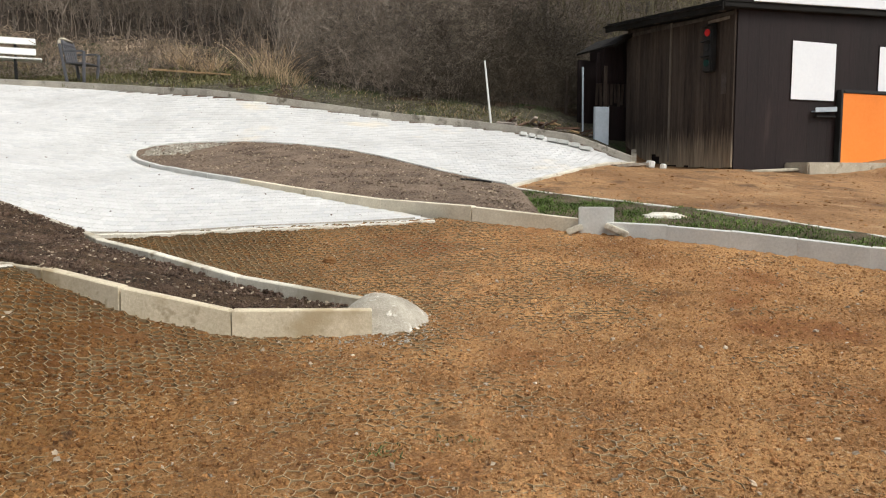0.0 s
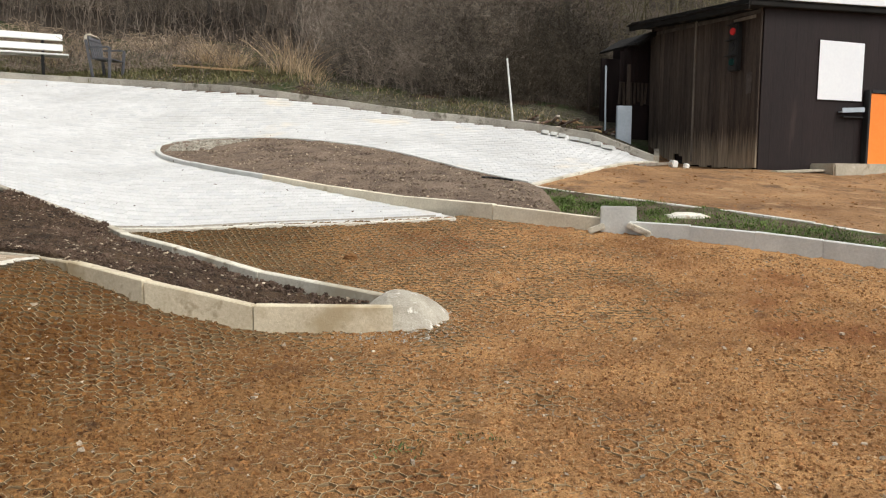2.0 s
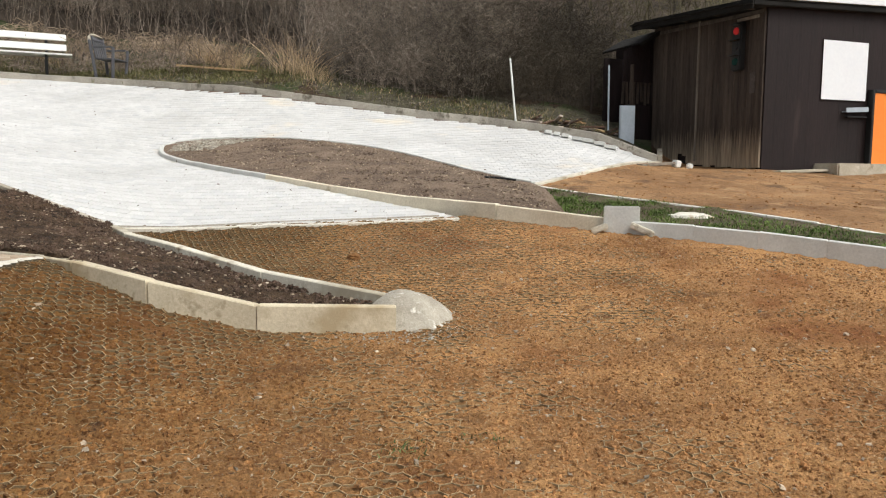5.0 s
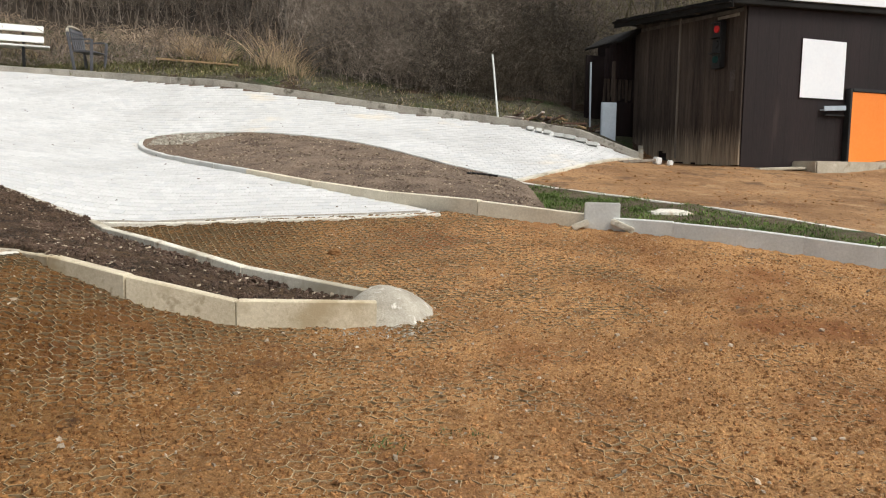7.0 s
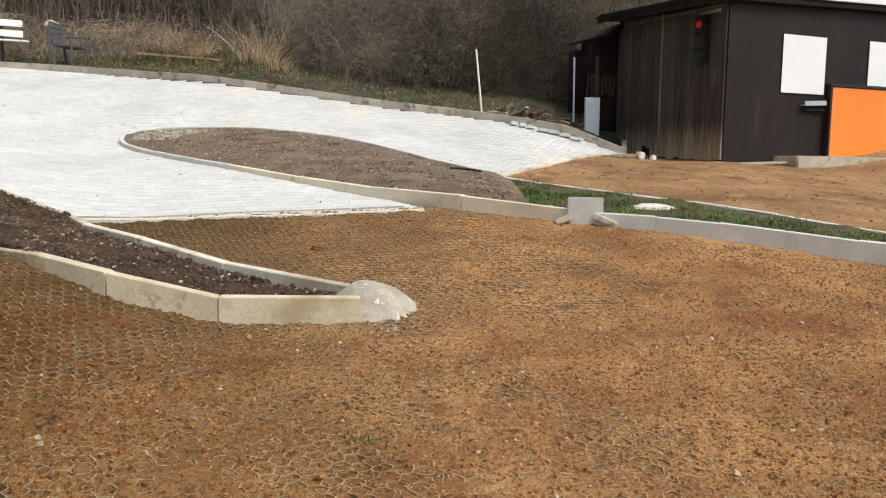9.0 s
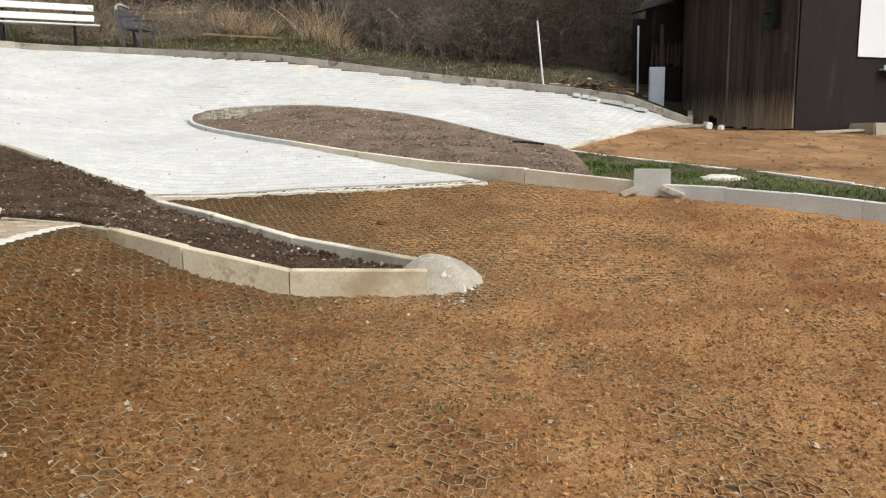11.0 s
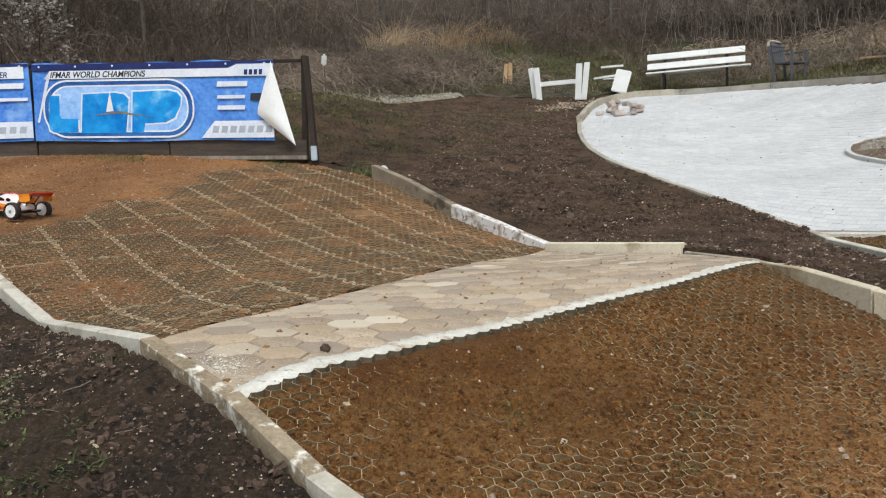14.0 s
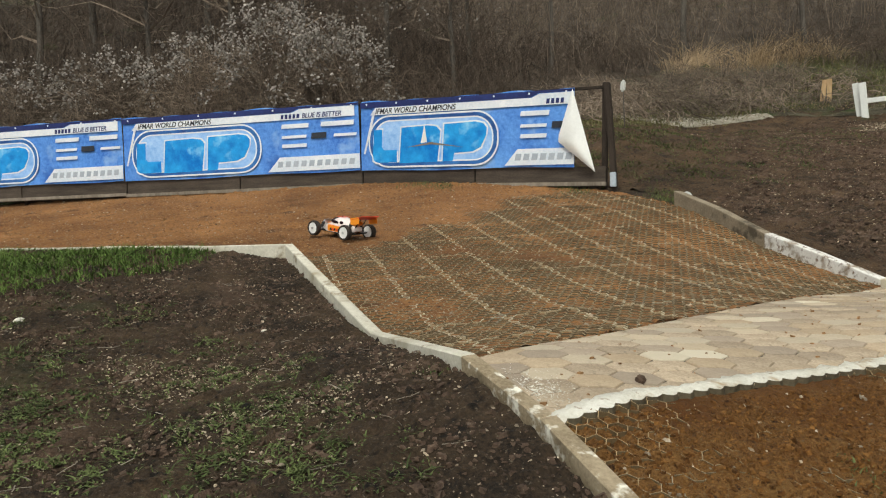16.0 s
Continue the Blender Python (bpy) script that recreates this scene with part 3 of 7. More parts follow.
M_YARD = mat("yard_dirt", (0.17, 0.085, 0.036), (0.44, 0.255, 0.12), 1.1, 0.95, 60, 1.0, [((0.4, 0.25, 0.13), 2.4, 0.6), ((0.15, 0.085, 0.045), 2.0, 0.6), ((0.07, 0.034, 0.015), 20.0, 0.6)], distance=0.02)

# ---- ground ----
def ground():
    """One sheet to the horizon, sunk a little under the laid surfaces."""
    axis = np.unique(np.r_[-400, -200, -100, -60, -40, np.arange(-30, 16, 0.2), 20, 30, 50, 100, 200, 400])
    axis_y = np.unique(np.r_[-400, -200, -100, -50, -25, -12, np.arange(-7, 30, 0.2), 40, 60, 100, 200, 400])
    gx, gy = np.meshgrid(axis, axis_y)
    q = np.c_[gx.ravel(), gy.ravel()]
    z = heights(q)
    z += 0.02 * np.array([noise.fractal(Vector((x * 2.2, y * 2.2, 3)), 0.9, 2.1, 4) for x, y in q])
    for poly in (DIRT, LANDING, HUT_YARD, WHITE, STRIP_BED, ISLAND_BED, GRASS_BED, PAVED):
        z[inside(q, poly)] -= 0.09
    nx, ny = len(axis), len(axis_y)
    faces = [(j * nx + i, j * nx + i + 1, (j + 1) * nx + i + 1, (j + 1) * nx + i) for j in range(ny - 1) for i in range(nx - 1)]
    return tagged(new("ground", mesh_of("ground", np.c_[q, z], faces, M_SOIL, True)), "dark bare soil with moss and scattered grit", "ground", "", "structure")


ground()
HILL = ([(3.3, 14.2), (3.1, 13.3), (2.86, 12.2)] + [(x - 0.02, y + 0.09) for x, y in FAR_EDGE[1:13]] + [(-10.6, 14.95), (-11.4, 13.9), (-13.1, 12.2), (-13.75, 10.6), (-13.4, 8.4), (-12.3, 6.6), (-10.6, 4.4), (-11.2, 3.0), (-13.4, -0.4), (-15.6, -3.6),
        (-18, -9), (-34, -9), (-34, 36), (16, 36), (16, 15), (8, 14.2)])
SLOPE = [(-4.3, 4.66), (-5.42, 4.74), (-6.95, 5.05), (-7.6, 5.2), (-8.1, 5.1), (-10.4, 4.5), (-12.3, 6.6), (-13.4, 8.4), (-13.75, 10.6), (-13.1, 12.2), (-11.4, 13.9), (-10.7, 14.4), (-10.3, 13.2), (-9.2, 11.43), (-8.1, 9.96), (-7.2, 8.9), (-6.17, 8.0),
         (-5.3, 7.55), (-4.6, 7.15), (-4.15, 7.0), (-4.3, 6.2)]
SOILBED = [(-0.8, 0.84), (-2.1, 0.88), (-3.05, 0.84), (-4.2, 0.82), (-6.4, 0.8), (-6.66, 0.45), (-6.95, -0.15), (-7.3, -0.95), (-7.8, -2.0), (-6.2, -3.4), (-4, -3.2), (-1.5, -1.6)]
sheet("soil_slope", SLOPE, 0.05, 0.012, M_SLOPE, "dark reddish-brown bare soil slope", "soil", 0.03, grain=0.4, crumb=0.03)
sheet("soil_bank", SOILBED, 0.024, 0.006, M_SOIL, "dark gritty soil bank outside the kerb", "soil", 0.025, grain=0.3, crumb=0.022)
sheet("dirt_track", DIRT, 0.021, 0.0, M_DIRT, "loose ochre dirt racing track over a honeycomb mat", "dirt track", 0.012, grain=0.16, crumb=0.013, cells=dirt_cells)
sheet("landing_track", LANDING, 0.03, 0.0, M_LDIRT, "ochre dirt landing slope over a honeycomb mat", "dirt track", 0.018, grain=0.2, crumb=0.016, cells=landing_sunk)
sheet("landing_bed", MESHED, 0.03, 0.0002, M_LDIRT, "brown dirt lying in the cells of a honeycomb mat", "dirt track", 0.012, grain=0.2, crumb=0.0042)
WOODS = [(-19, -9), (-17.5, -4), (-15, 0.5), (-13.4, 3.4), (-13.8, 6.2), (-15.6, 8), (-16.6, 11.5), (-16.9, 13), (-15.2, 16.6), (-11.5, 18.6), (-7, 19), (-5, 18.2), (-3.4, 16.6), (-2.2, 15.4), (0, 14.9), (2.2, 15.0), (3.5, 16), (8, 16), (14, 17),
         (14, 26), (2, 27), (-14, 27), (-26, 18), (-27, 4), (-24, -8)]
M_LITTER = mat("wood_floor_litter", (0.0343, 0.0265, 0.0203), (0.1326, 0.103, 0.078), 1.6, 1.0, 25, 1.0, [((0.13, 0.1, 0.07), 7.0, 0.62)], distance=0.06)
sheet("woodland_floor", WOODS, 0.35, 0.035, M_LITTER, "dark leaf litter under bare woodland", "forest floor", 0.05, grain=0.8)
sheet("hillside", HILL, 0.45, 0.015, M_HILL, "rough hillside with leaf litter, moss and dead grass", "hillside", 0.05, grain=0.8)
sheet("hut_yard", HUT_YARD, 0.07, 0.0, M_YARD, "plain ochre dirt yard before the hut", "dirt track", 0.015, crumb=0.008)
sheet("planting_strip", STRIP_BED, 0.03, 0.035, M_SLOPE, "crumbly dark soil strip between two kerbs", "soil", 0.02, grain=0.15, crown=0.02, crumb=0.016, skirt=0.15)
sheet("island_bed", ISLAND_BED, 0.06, 0.03, M_ISLE, "stony brown soil bed inside the paved bend", "soil", 0.02, grain=0.3, crown=0.06, crumb=0.01, skirt=0.12)
sheet("grass_strip", GRASS_BED, 0.06, 0.03, M_MOSS, "soil strip with short green grass between kerbs", "grass strip", 0.02, skirt=0.12)
sheet("paving_base", WHITE, 0.15, -0.0015, M_JOINT, "pale sand in the joints of the paving", "paving")
sheet("bank_gap", FAR_EDGE[:10] + [(x - 0.07, y - 0.16) for x, y in FAR_EDGE[9:0:-1]] + [(2.78, 11.93)], 0.12, -0.0005, M_BED, "dark soil in the stepped gap between blocks and kerb", "soil")
sheet("paver_base", PAVED + [], 0.1, 0.001, M_JOINTD, "sand bed under the large pavers", "paving")

# ---- kerbs ----
M_KERBI = mat("sandy_concrete_kerb", (0.56, 0.49, 0.365), (0.78, 0.71, 0.56), 3.0, 0.85, 60, 0.35, [((0.36, 0.29, 0.18), 5.0, 0.6)], objvar=0.06)
M_KERBP = mat("white_painted_kerb", (0.62, 0.59, 0.52), (0.84, 0.82, 0.76), 4.0, 0.85, 60, 0.3, [((0.4, 0.34, 0.26), 8.0, 0.64)], objvar=0.06)
kerb("kerb_bank_return", [(2.95, 12.12, 1.1), (3.24, 13.3, 1.25)], 0.7, 0.08, M_KERB, "end of the bank kerb beside the hut", deep=0.6, whole=True)
kerb("kerb_strip_upper", KERB_A, 0.8, 0.07, M_KERBW, "whitewashed concrete kerb beside a soil strip")
kerb("kerb_strip_lower", KERB_B, None, 0.07, M_KERBC, "low concrete kerb with pale top edge")
kerb("kerb_table_far", KERB_L, 1.2, 0.08, M_KERBI, "pale concrete kerb stone beside the pavers", whole=True)
kerb("kerb_table_link", [(-2.45, 4.42, 0.02), (-2.8, 4.6, 0.02), (-3.1, 4.7, 0.02)], 0.8, 0.06, M_KERB, "thin low concrete kerb beside the pavers")
kerb("kerb_landing_far", KERB_L2[:3], None, 0.08, M_FLAKE, "flaking whitewashed kerb along the landing slope", whole=True)
kerb("kerb_landing_top", KERB_L2[2:], 1.0, 0.08, M_KERBT, "weathered tan concrete kerb along the landing slope", whole=True)
kerb("kerb_ramp_low", KERB_K[:2] + [(-2.04, 0.928, 0.12)], 0.8, 0.065, M_KERBW, "clean pale concrete kerb beside the dirt", whole=True)
kerb("kerb_ramp", [(-2.04, 0.928, 0.12)] + KERB_K[2:], 0.55, 0.065, M_LICHEN, "dark concrete kerb spotted with white lichen", whole=True)
kerb("kerb_table_near", KERB_K2, 1.2, 0.065, M_KERBW, "whitewashed concrete kerb beside the pavers", whole=True)
kerb("kerb_landing_near", KERB_K3, 0.75, 0.07, M_KERBW, "whitewashed concrete kerb along the landing slope", whole=True)
kerb("kerb_grass", KERB_K4, 0.8, 0.08, M_KERBW, "whitewashed kerb before a patch of grass", whole=True)
kerb("kerb_right", KERB_R, 0.5, 0.08, M_KERBG, "smooth grey concrete kerb along the dirt track")
kerb("kerb_island", KERB_I, 1.0, 0.08, M_KERBI, "sandy concrete kerb round the soil island")
kerb("kerb_island_tip", [(x, y, 0.05) for x, y in rounded([(-2.24, 8.73)] + ISLAND_NEAR[4:] + ISLAND_FAR[1:], 2)], 0.3, 0.06, M_KERBG, "narrow grey kerb round the island tip", bevel=0.008)
kerb("kerb_yard", [(x, y, 0.037) for x, y, z in THIN], 0.8, 0.055, M_KERBP, "thin pale kerb between grass and yard", bevel=0.006)
kerb("kerb_paving_end", HUT_LINE, 1.0, 0.09, M_KERBW, "pale flush edging at the end of the paving", bevel=0.006)
kerb("kerb_bank", [(x, y, 0.108) for x, y in rounded(FAR_EDGE[:13], 1)], 0.9, 0.08, M_KERBD, "grey concrete kerb at the top of the paved bank")
kerb("kerb_bank_curve", [(x, y, 0.12) for x, y in rounded(FAR_EDGE[12:17], 2)], 0.45, 0.1, M_KERB, "tan stones laid round the outer bend")
kerb("kerb_left_edge", [(x, y, 0.03) for x, y in rounded(FAR_EDGE[16:], 1)], 0.9, 0.07, M_KERB, "low concrete edging beside the paving")
kerb("drain_channel", [(x, y - 0.05, 0.012) for x, y in DRAIN], 0.7, 0.1, M_LIME, "white concrete drain edging before the dirt", bevel=0.005)


def slot_drain():
    top = thing("slot_drain", "dark slotted drain along the paving edge", "drain", kind="structure")
    p = along([(x, y + 0.07, 0.004) for x, y in DRAIN[:2] + [(-0.25, 6.948)]], 0.5)
    p[:, 2] += heights(p[:, :2])
    for a, b in zip(p[:-1], p[1:]):
        d = Vector(b) - Vector(a)
        m = Matrix.Translation((Vector(a) + Vector(b)) / 2) @ d.to_track_quat("X", "Z").to_matrix().to_4x4()
        part("grating", box(d.length - 0.006, 0.014, 0.02, bevel=0.002), M_KERBD, top, m=m)


slot_drain()

# ---- hut ----
HUT_M = Matrix.Translation((4.21, 11.4, h(4.21, 11.4) - 0.02)) @ pose(0, 0, 0, 0, 0, 22)


def hut():
    """Corner at the origin, front along +x, side along +y."""
    top = thing("hut", "dark brown wooden club hut with felt roof", "hut", m=HUT_M)
    front = part("front_wall", box(6.4, 0.1, 2.6, (3.2, 0.05, 1.2), 0.01), M_WALL, top)
    x, rng = 0.0, random.Random(4)
    while x < 6.3:
        part("board", box(0.1993, 0.02, 2.4 + 0.03 * x, (x + 0.1, -0.01 + rng.uniform(-0.0004, 0.0004), 1.2 + 0.015 * x + 0.02), 0.0006), M_WALL, front)
        x += 0.2
    side = part("side_wall", box(0.1, 2.5, 2.3, (0.06, 1.27, 1.2), 0.01), M_WALL, top)
    y = 0.0
    while y < 2.5:
        w = rng.uniform(0.1, 0.17)
        low, tall = rng.uniform(0.0, 0.05) + 0.05 * y, 2.25 + 0.07 * y
        if 1.62 < y < 1.8:
            low += 0.14
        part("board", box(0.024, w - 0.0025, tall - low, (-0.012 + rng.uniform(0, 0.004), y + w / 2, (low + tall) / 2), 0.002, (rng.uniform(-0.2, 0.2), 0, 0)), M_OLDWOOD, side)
        y += w
    part("batten", box(0.02, 0.035, 2.2, (-0.035, 1.42, 1.25), 0.003), M_GREYWOOD, side, "pale weathered batten")
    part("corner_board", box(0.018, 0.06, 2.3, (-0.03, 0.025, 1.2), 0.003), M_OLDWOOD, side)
    part("patch", box(0.008, 0.11, 0.3, (-0.03, 0.2, 1.27), 0.002), M_WORN, side, "greyish worn patch of board")
    part("top_strip", box(0.015, 0.45, 0.045, (-0.04, 0.33, 2.2), 0.003), M_GREYWOOD, side, "pale strip under the eave")
    part("gap", box(0.02, 0.09, 0.14, (-0.026, 1.71, 0.1), 0.003), M_DARK, side, "dark hole at the foot of the boards")
    part("eave_board", box(0.02, 2.5, 0.05, (-0.03, 1.27, 2.29), 0.003, (1.6, 0, 0)), M_GREYDARK, side)
    part("back_wall", box(6.4, 0.1, 2.5, (3.2, 2.5, 1.25)), M_WALL, top)
    part("end_wall", box(0.1, 2.4, 2.5, (6.35, 1.27, 1.25)), M_WALL, top)
    roof = part("roof", box(6.9, 2.9, 0.08, (3.1, 1.33, 2.5), 0.012, (3.0, -1.7, 0)), M_ROOF, top)
    for k in range(6):
        part("felt_strip", box(6.9, 0.5, 0.02, (3.1, 0.12 + 0.48 * k, 2.485 + 0.025 * k), 0.004, (3.4, -1.7, 0)), M_ROOF, roof)
    part("fascia", box(6.5, 0.03, 0.14, (3.42, -0.13, 2.56), 0.005, (0, -1.7, 0)), M_PANELW, roof, "white fascia board")
    part("verge_board", box(0.03, 2.9, 0.12, (-0.36, 1.33, 2.37), 0.005, (3.0, 0, 0)), M_ROOF, roof)
    for k in range(4):
        part("rafter_end", box(0.3, 0.06, 0.09, (-0.2, 0.2 + 0.75 * k, 2.34 + 0.04 * k), 0.005), M_GREYDARK, roof)
    rag = random.Random(9)
    for k in range(9):
        part("felt_edge", box(0.1 + rag.uniform(0, 0.05), 0.34, 0.012, (-0.37 + rag.uniform(-0.02, 0.02), 0.06 + 0.32 * k, 2.325 + 0.0165 * k + rag.uniform(-0.012, 0.012)), 0.003, (3.0 + rag.uniform(-4, 4), 10 + rag.uniform(-12, 12), 0)), M_ROOF, roof, "torn felt hanging over the edge")
    for a, w, z0, z1 in ((1.03, 0.87, 1.06, 1.915), (2.82, 0.87, 1.08, 1.93)):
        win = part("window", box(w, 0.02, z1 - z0, (a + w / 2, -0.028, (z0 + z1) / 2), 0.002), M_PANELW, top, "blank white window panel")
        for s in (0, 1):
            part("frame", box(0.012, 0.025, z1 - z0 + 0.02, (a + s * w, -0.022, (z0 + z1) / 2), 0.003), M_WALL, win)
            part("frame", box(w, 0.025, 0.012, (a + w / 2, -0.022, z0 - 0.006 if s else z1 + 0.006), 0.003), M_WALL, win)
    hatch = part("hatch", box(2.26, 0.05, 1.06, (3.13, -0.08, 0.65), 0.004), M_ORANGE, top, "bright orange serving hatch panel")
    for xx, zz, sx, sz in ((1.98, 0.65, 0.05, 1.16), (4.28, 0.65, 0.05, 1.16), (3.16, 1.21, 2.3, 0.05), (3.16, 0.09, 2.3, 0.05)):
        part("frame", box(sx, 0.1, sz, (xx, -0.07, zz), 0.006), M_DARK, hatch)
    shelf = part("ledge", box(0.44, 0.08, 0.02, (1.67, -0.07, 0.9), 0.003, (0, -3, 0)), M_STEEL, top, "small grey steel ledge under a window")
    part("lip", box(0.44, 0.01, 0.07, (1.67, -0.11, 0.92), 0.003, (0, -3, 0)), M_STEEL, shelf)
    part("bracket", box(0.4, 0.05, 0.02, (1.72, -0.05, 0.82), 0.003), M_DARK, shelf)
    plinth = part("plinth", box(5.6, 0.5, 0.5, (3.78, -0.22, -0.13), 0.02), M_KERB, top, "rough concrete plinth")
    part("loose_slab", box(0.95, 0.22, 0.04, (0.52, -0.22, 0.0), 0.01, (0, -2, 3)), M_KERB, plinth)
    return top


M_WORN = mat("worn_board", (0.05, 0.04, 0.035), (0.11, 0.09, 0.08), 6, 0.9, 30, 0.3)
M_GREYDARK = mat("dark_grey_wood", (0.05, 0.042, 0.036), (0.13, 0.11, 0.092), 3, 0.9, 30, 0.4, streak=(3, 3, 0.4))
M_GREYWOOD = mat("bleached_wood", (0.14, 0.115, 0.09), (0.3, 0.26, 0.21), 3, 0.9, 30, 0.4, streak=(3, 3, 0.4), objvar=0.2)
hut()
light = thing("traffic_light", "black signal lamp with red light on the hut wall", "traffic light", m=HUT_M @ pose(-0.09, 0.45, 1.81))
part("housing", box(0.1, 0.19, 0.7, (0, 0, 0), 0.015), M_DARK, light)
part("bracket", box(0.08, 0.05, 0.05, (0.05, 0, 0.2), 0.004), M_STEEL, light)
M_RED = mat("red_lens", (0.5, 0.02, 0.02), (0.6, 0.03, 0.03), 5, 0.3, 30, 0.0)
M_RED.node_tree.nodes["Principled BSDF"].inputs["Emission Color"].default_value = (1, 0.03, 0.03, 1)
M_RED.node_tree.nodes["Principled BSDF"].inputs["Emission Strength"].default_value = 0.03
M_GREENL = mat("dark_green_lens", (0.004, 0.03, 0.028), (0.008, 0.05, 0.045), 5, 0.2, 30, 0.0)
for dz, mm, nm in ((0.22, M_RED, "lit red lens"), (0, M_DARK, "dark lens"), (-0.22, M_GREENL, "dark green lens")):
    lens = part("lens", tube((-0.05, 0, dz), (-0.065, 0, dz), 0.055, 0.05, 18), mm, light, nm)
    part("visor", box(0.08, 0.16, 0.012, (-0.09, 0, dz + 0.09), 0.003), M_DARK, lens)


def lean_to():
    """Open shed behind the hut's side wall."""
    m = HUT_M @ pose(0, 2.45, 0.1)
    top = thing("lean_to_shed", "dark open shed with slatted boards and sloping roof", "shed", m=m)
    roof = part("roof", box(0.5, 1.2, 0.035, (-0.185, 0.63, 2.155), 0.01, (0, -30, 0)), M_ROOF, top)
    part("edge_board", box(0.52, 0.03, 0.06, (-0.185, 0.02, 2.14), 0.005, (0, -30, 0)), M_ROOF, roof)
    wall = part("back_wall", box(0.62, 0.05, 1.9, (-0.22, 0.95, 0.95), 0.01), M_WALL, top)
    part("side_wall", box(0.06, 1.5, 2.2, (0.12, 0.8, 1.1), 0.01), M_WALL, top)
    rng = random.Random(2)
    for k in range(8):
        x = -0.52 + 0.075 * k
        head, foot = 2.11 + 0.577 * (x + 0.23), 1.0 + rng.uniform(-0.03, 0.03)
        part("slat", box(0.07, 0.02, head - 1.42, (x, 0.3, (head + 1.42) / 2), 0.003), M_WALL, wall)
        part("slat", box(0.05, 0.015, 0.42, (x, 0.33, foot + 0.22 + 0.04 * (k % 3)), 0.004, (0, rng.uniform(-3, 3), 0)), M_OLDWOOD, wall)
    part("low_wall", box(0.6, 0.04, 0.9, (-0.22, 0.32, 0.58), 0.006), M_WALL, wall)
    part("bench_board", box(0.45, 0.2, 0.05, (-0.1, 0.15, 0.2), 0.006), M_GREYWOOD, wall)
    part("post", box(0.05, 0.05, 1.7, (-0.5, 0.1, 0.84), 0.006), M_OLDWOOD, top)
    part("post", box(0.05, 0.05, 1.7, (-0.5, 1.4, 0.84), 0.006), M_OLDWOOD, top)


lean_to()

# ---- banner fence ----
M_BLUE = mat("banner_blue", (0.0363, 0.1572, 0.6048), (0.1572, 0.3992, 0.9072), 1.6, 0.45, 22, 0.03, [((0.3, 0.5, 0.84), 1.8, 0.58), ((0.03, 0.11, 0.45), 1.3, 0.64)], coat=0.1)
M_RING = mat("banner_light_blue", (0.1955, 0.4255, 0.851), (0.46, 0.69, 1.035), 3, 0.45, 22, 0.0)
M_BAND = mat("banner_deep_blue", (0.012, 0.05, 0.22), (0.05, 0.2, 0.55), 1.6, 0.45, 8, 0.0)
M_NAVY = mat("banner_navy", (0.012, 0.02, 0.1), (0.025, 0.04, 0.17), 3, 0.45, 30, 0.0)
M_SKYB = mat("banner_bright_blue", (0.0, 0.156, 0.594), (0.036, 0.432, 0.918), 2.2, 0.4, 5, 0.0, [((0.25, 0.62, 0.95), 2.6, 0.58)])
M_PALE = mat("banner_pale", (0.625, 0.708, 0.8064), (0.9, 0.9204, 0.952), 2, 0.45, 30, 0.0)
M_INK = mat("banner_ink", (0.02, 0.025, 0.035), (0.04, 0.045, 0.06), 3, 0.5, 30, 0.0)
M_GREYI = mat("banner_grey_ink", (0.36, 0.41, 0.48), (0.46, 0.51, 0.58), 3, 0.5, 30, 0.0)
M_VINYL = mat("blank_vinyl_back", (0.7776, 0.7776, 0.756), (0.8856, 0.8856, 0.864), 2, 0.4, 30, 0.05)


def plate(points, y, z0=0.0, thick=0.003):
    """A flat printed shape from (x, z) corners, standing proud of y towards -y."""
    bm = bmesh.new()
    f = bm.faces.new([bm.verts.new((x, y, z + z0)) for x, z in points])
    if f.normal.y > 0:
        f.normal_flip()
    g = bmesh.ops.extrude_face_region(bm, geom=[f])
    for v in g["geom"]:
        if isinstance(v, bmesh.types.BMVert):
            v.co.y -= thick
    bmesh.ops.recalc_face_normals(bm, faces=bm.faces[:])
    return bm


def stadium(x0, x1, z0, z1, r, n=8):
    """Corner points of a rounded rectangle."""
    pts = []
    for cx, cz, a0 in ((x1 - r, z1 - r, 0), (x0 + r, z1 - r, 90), (x0 + r, z0 + r, 180), (x1 - r, z0 + r, 270)):
        pts += [(cx + r * math.cos(radians(a0 + 90 * k / n)), cz + r * math.sin(radians(a0 + 90 * k / n))) for k in range(n + 1)]
    return pts


def ring(outer, inner, y, thick=0.003):
    bm = bmesh.new()
    o = [bm.verts.new((x, y - thick, z)) for x, z in outer]
    i = [bm.verts.new((x, y - thick, z)) for x, z in inner]
    n = len(o)
    for k in range(n):
        bm.faces.new((o[k], o[(k + 1) % n], i[(k + 1) % n], i[k]))
    return bm


def text_mesh(words, size):
    cu = bpy.data.curves.new("words", "FONT")
    cu.body, cu.size, cu.extrude, cu.shear, cu.offset = words, size, 0.0008, 0.25, 0.002
    ob = bpy.data.objects.new("words", cu)
    me = bpy.data.meshes.new_from_object(ob)
    bpy.data.objects.remove(ob)
    return me


POSTS = [(-8.2, 4.93, -0.14), (-10.78, 2.71, -0.11), (-12.98, -0.33, -0.03), (-15.2, -3.4, 0.08)]


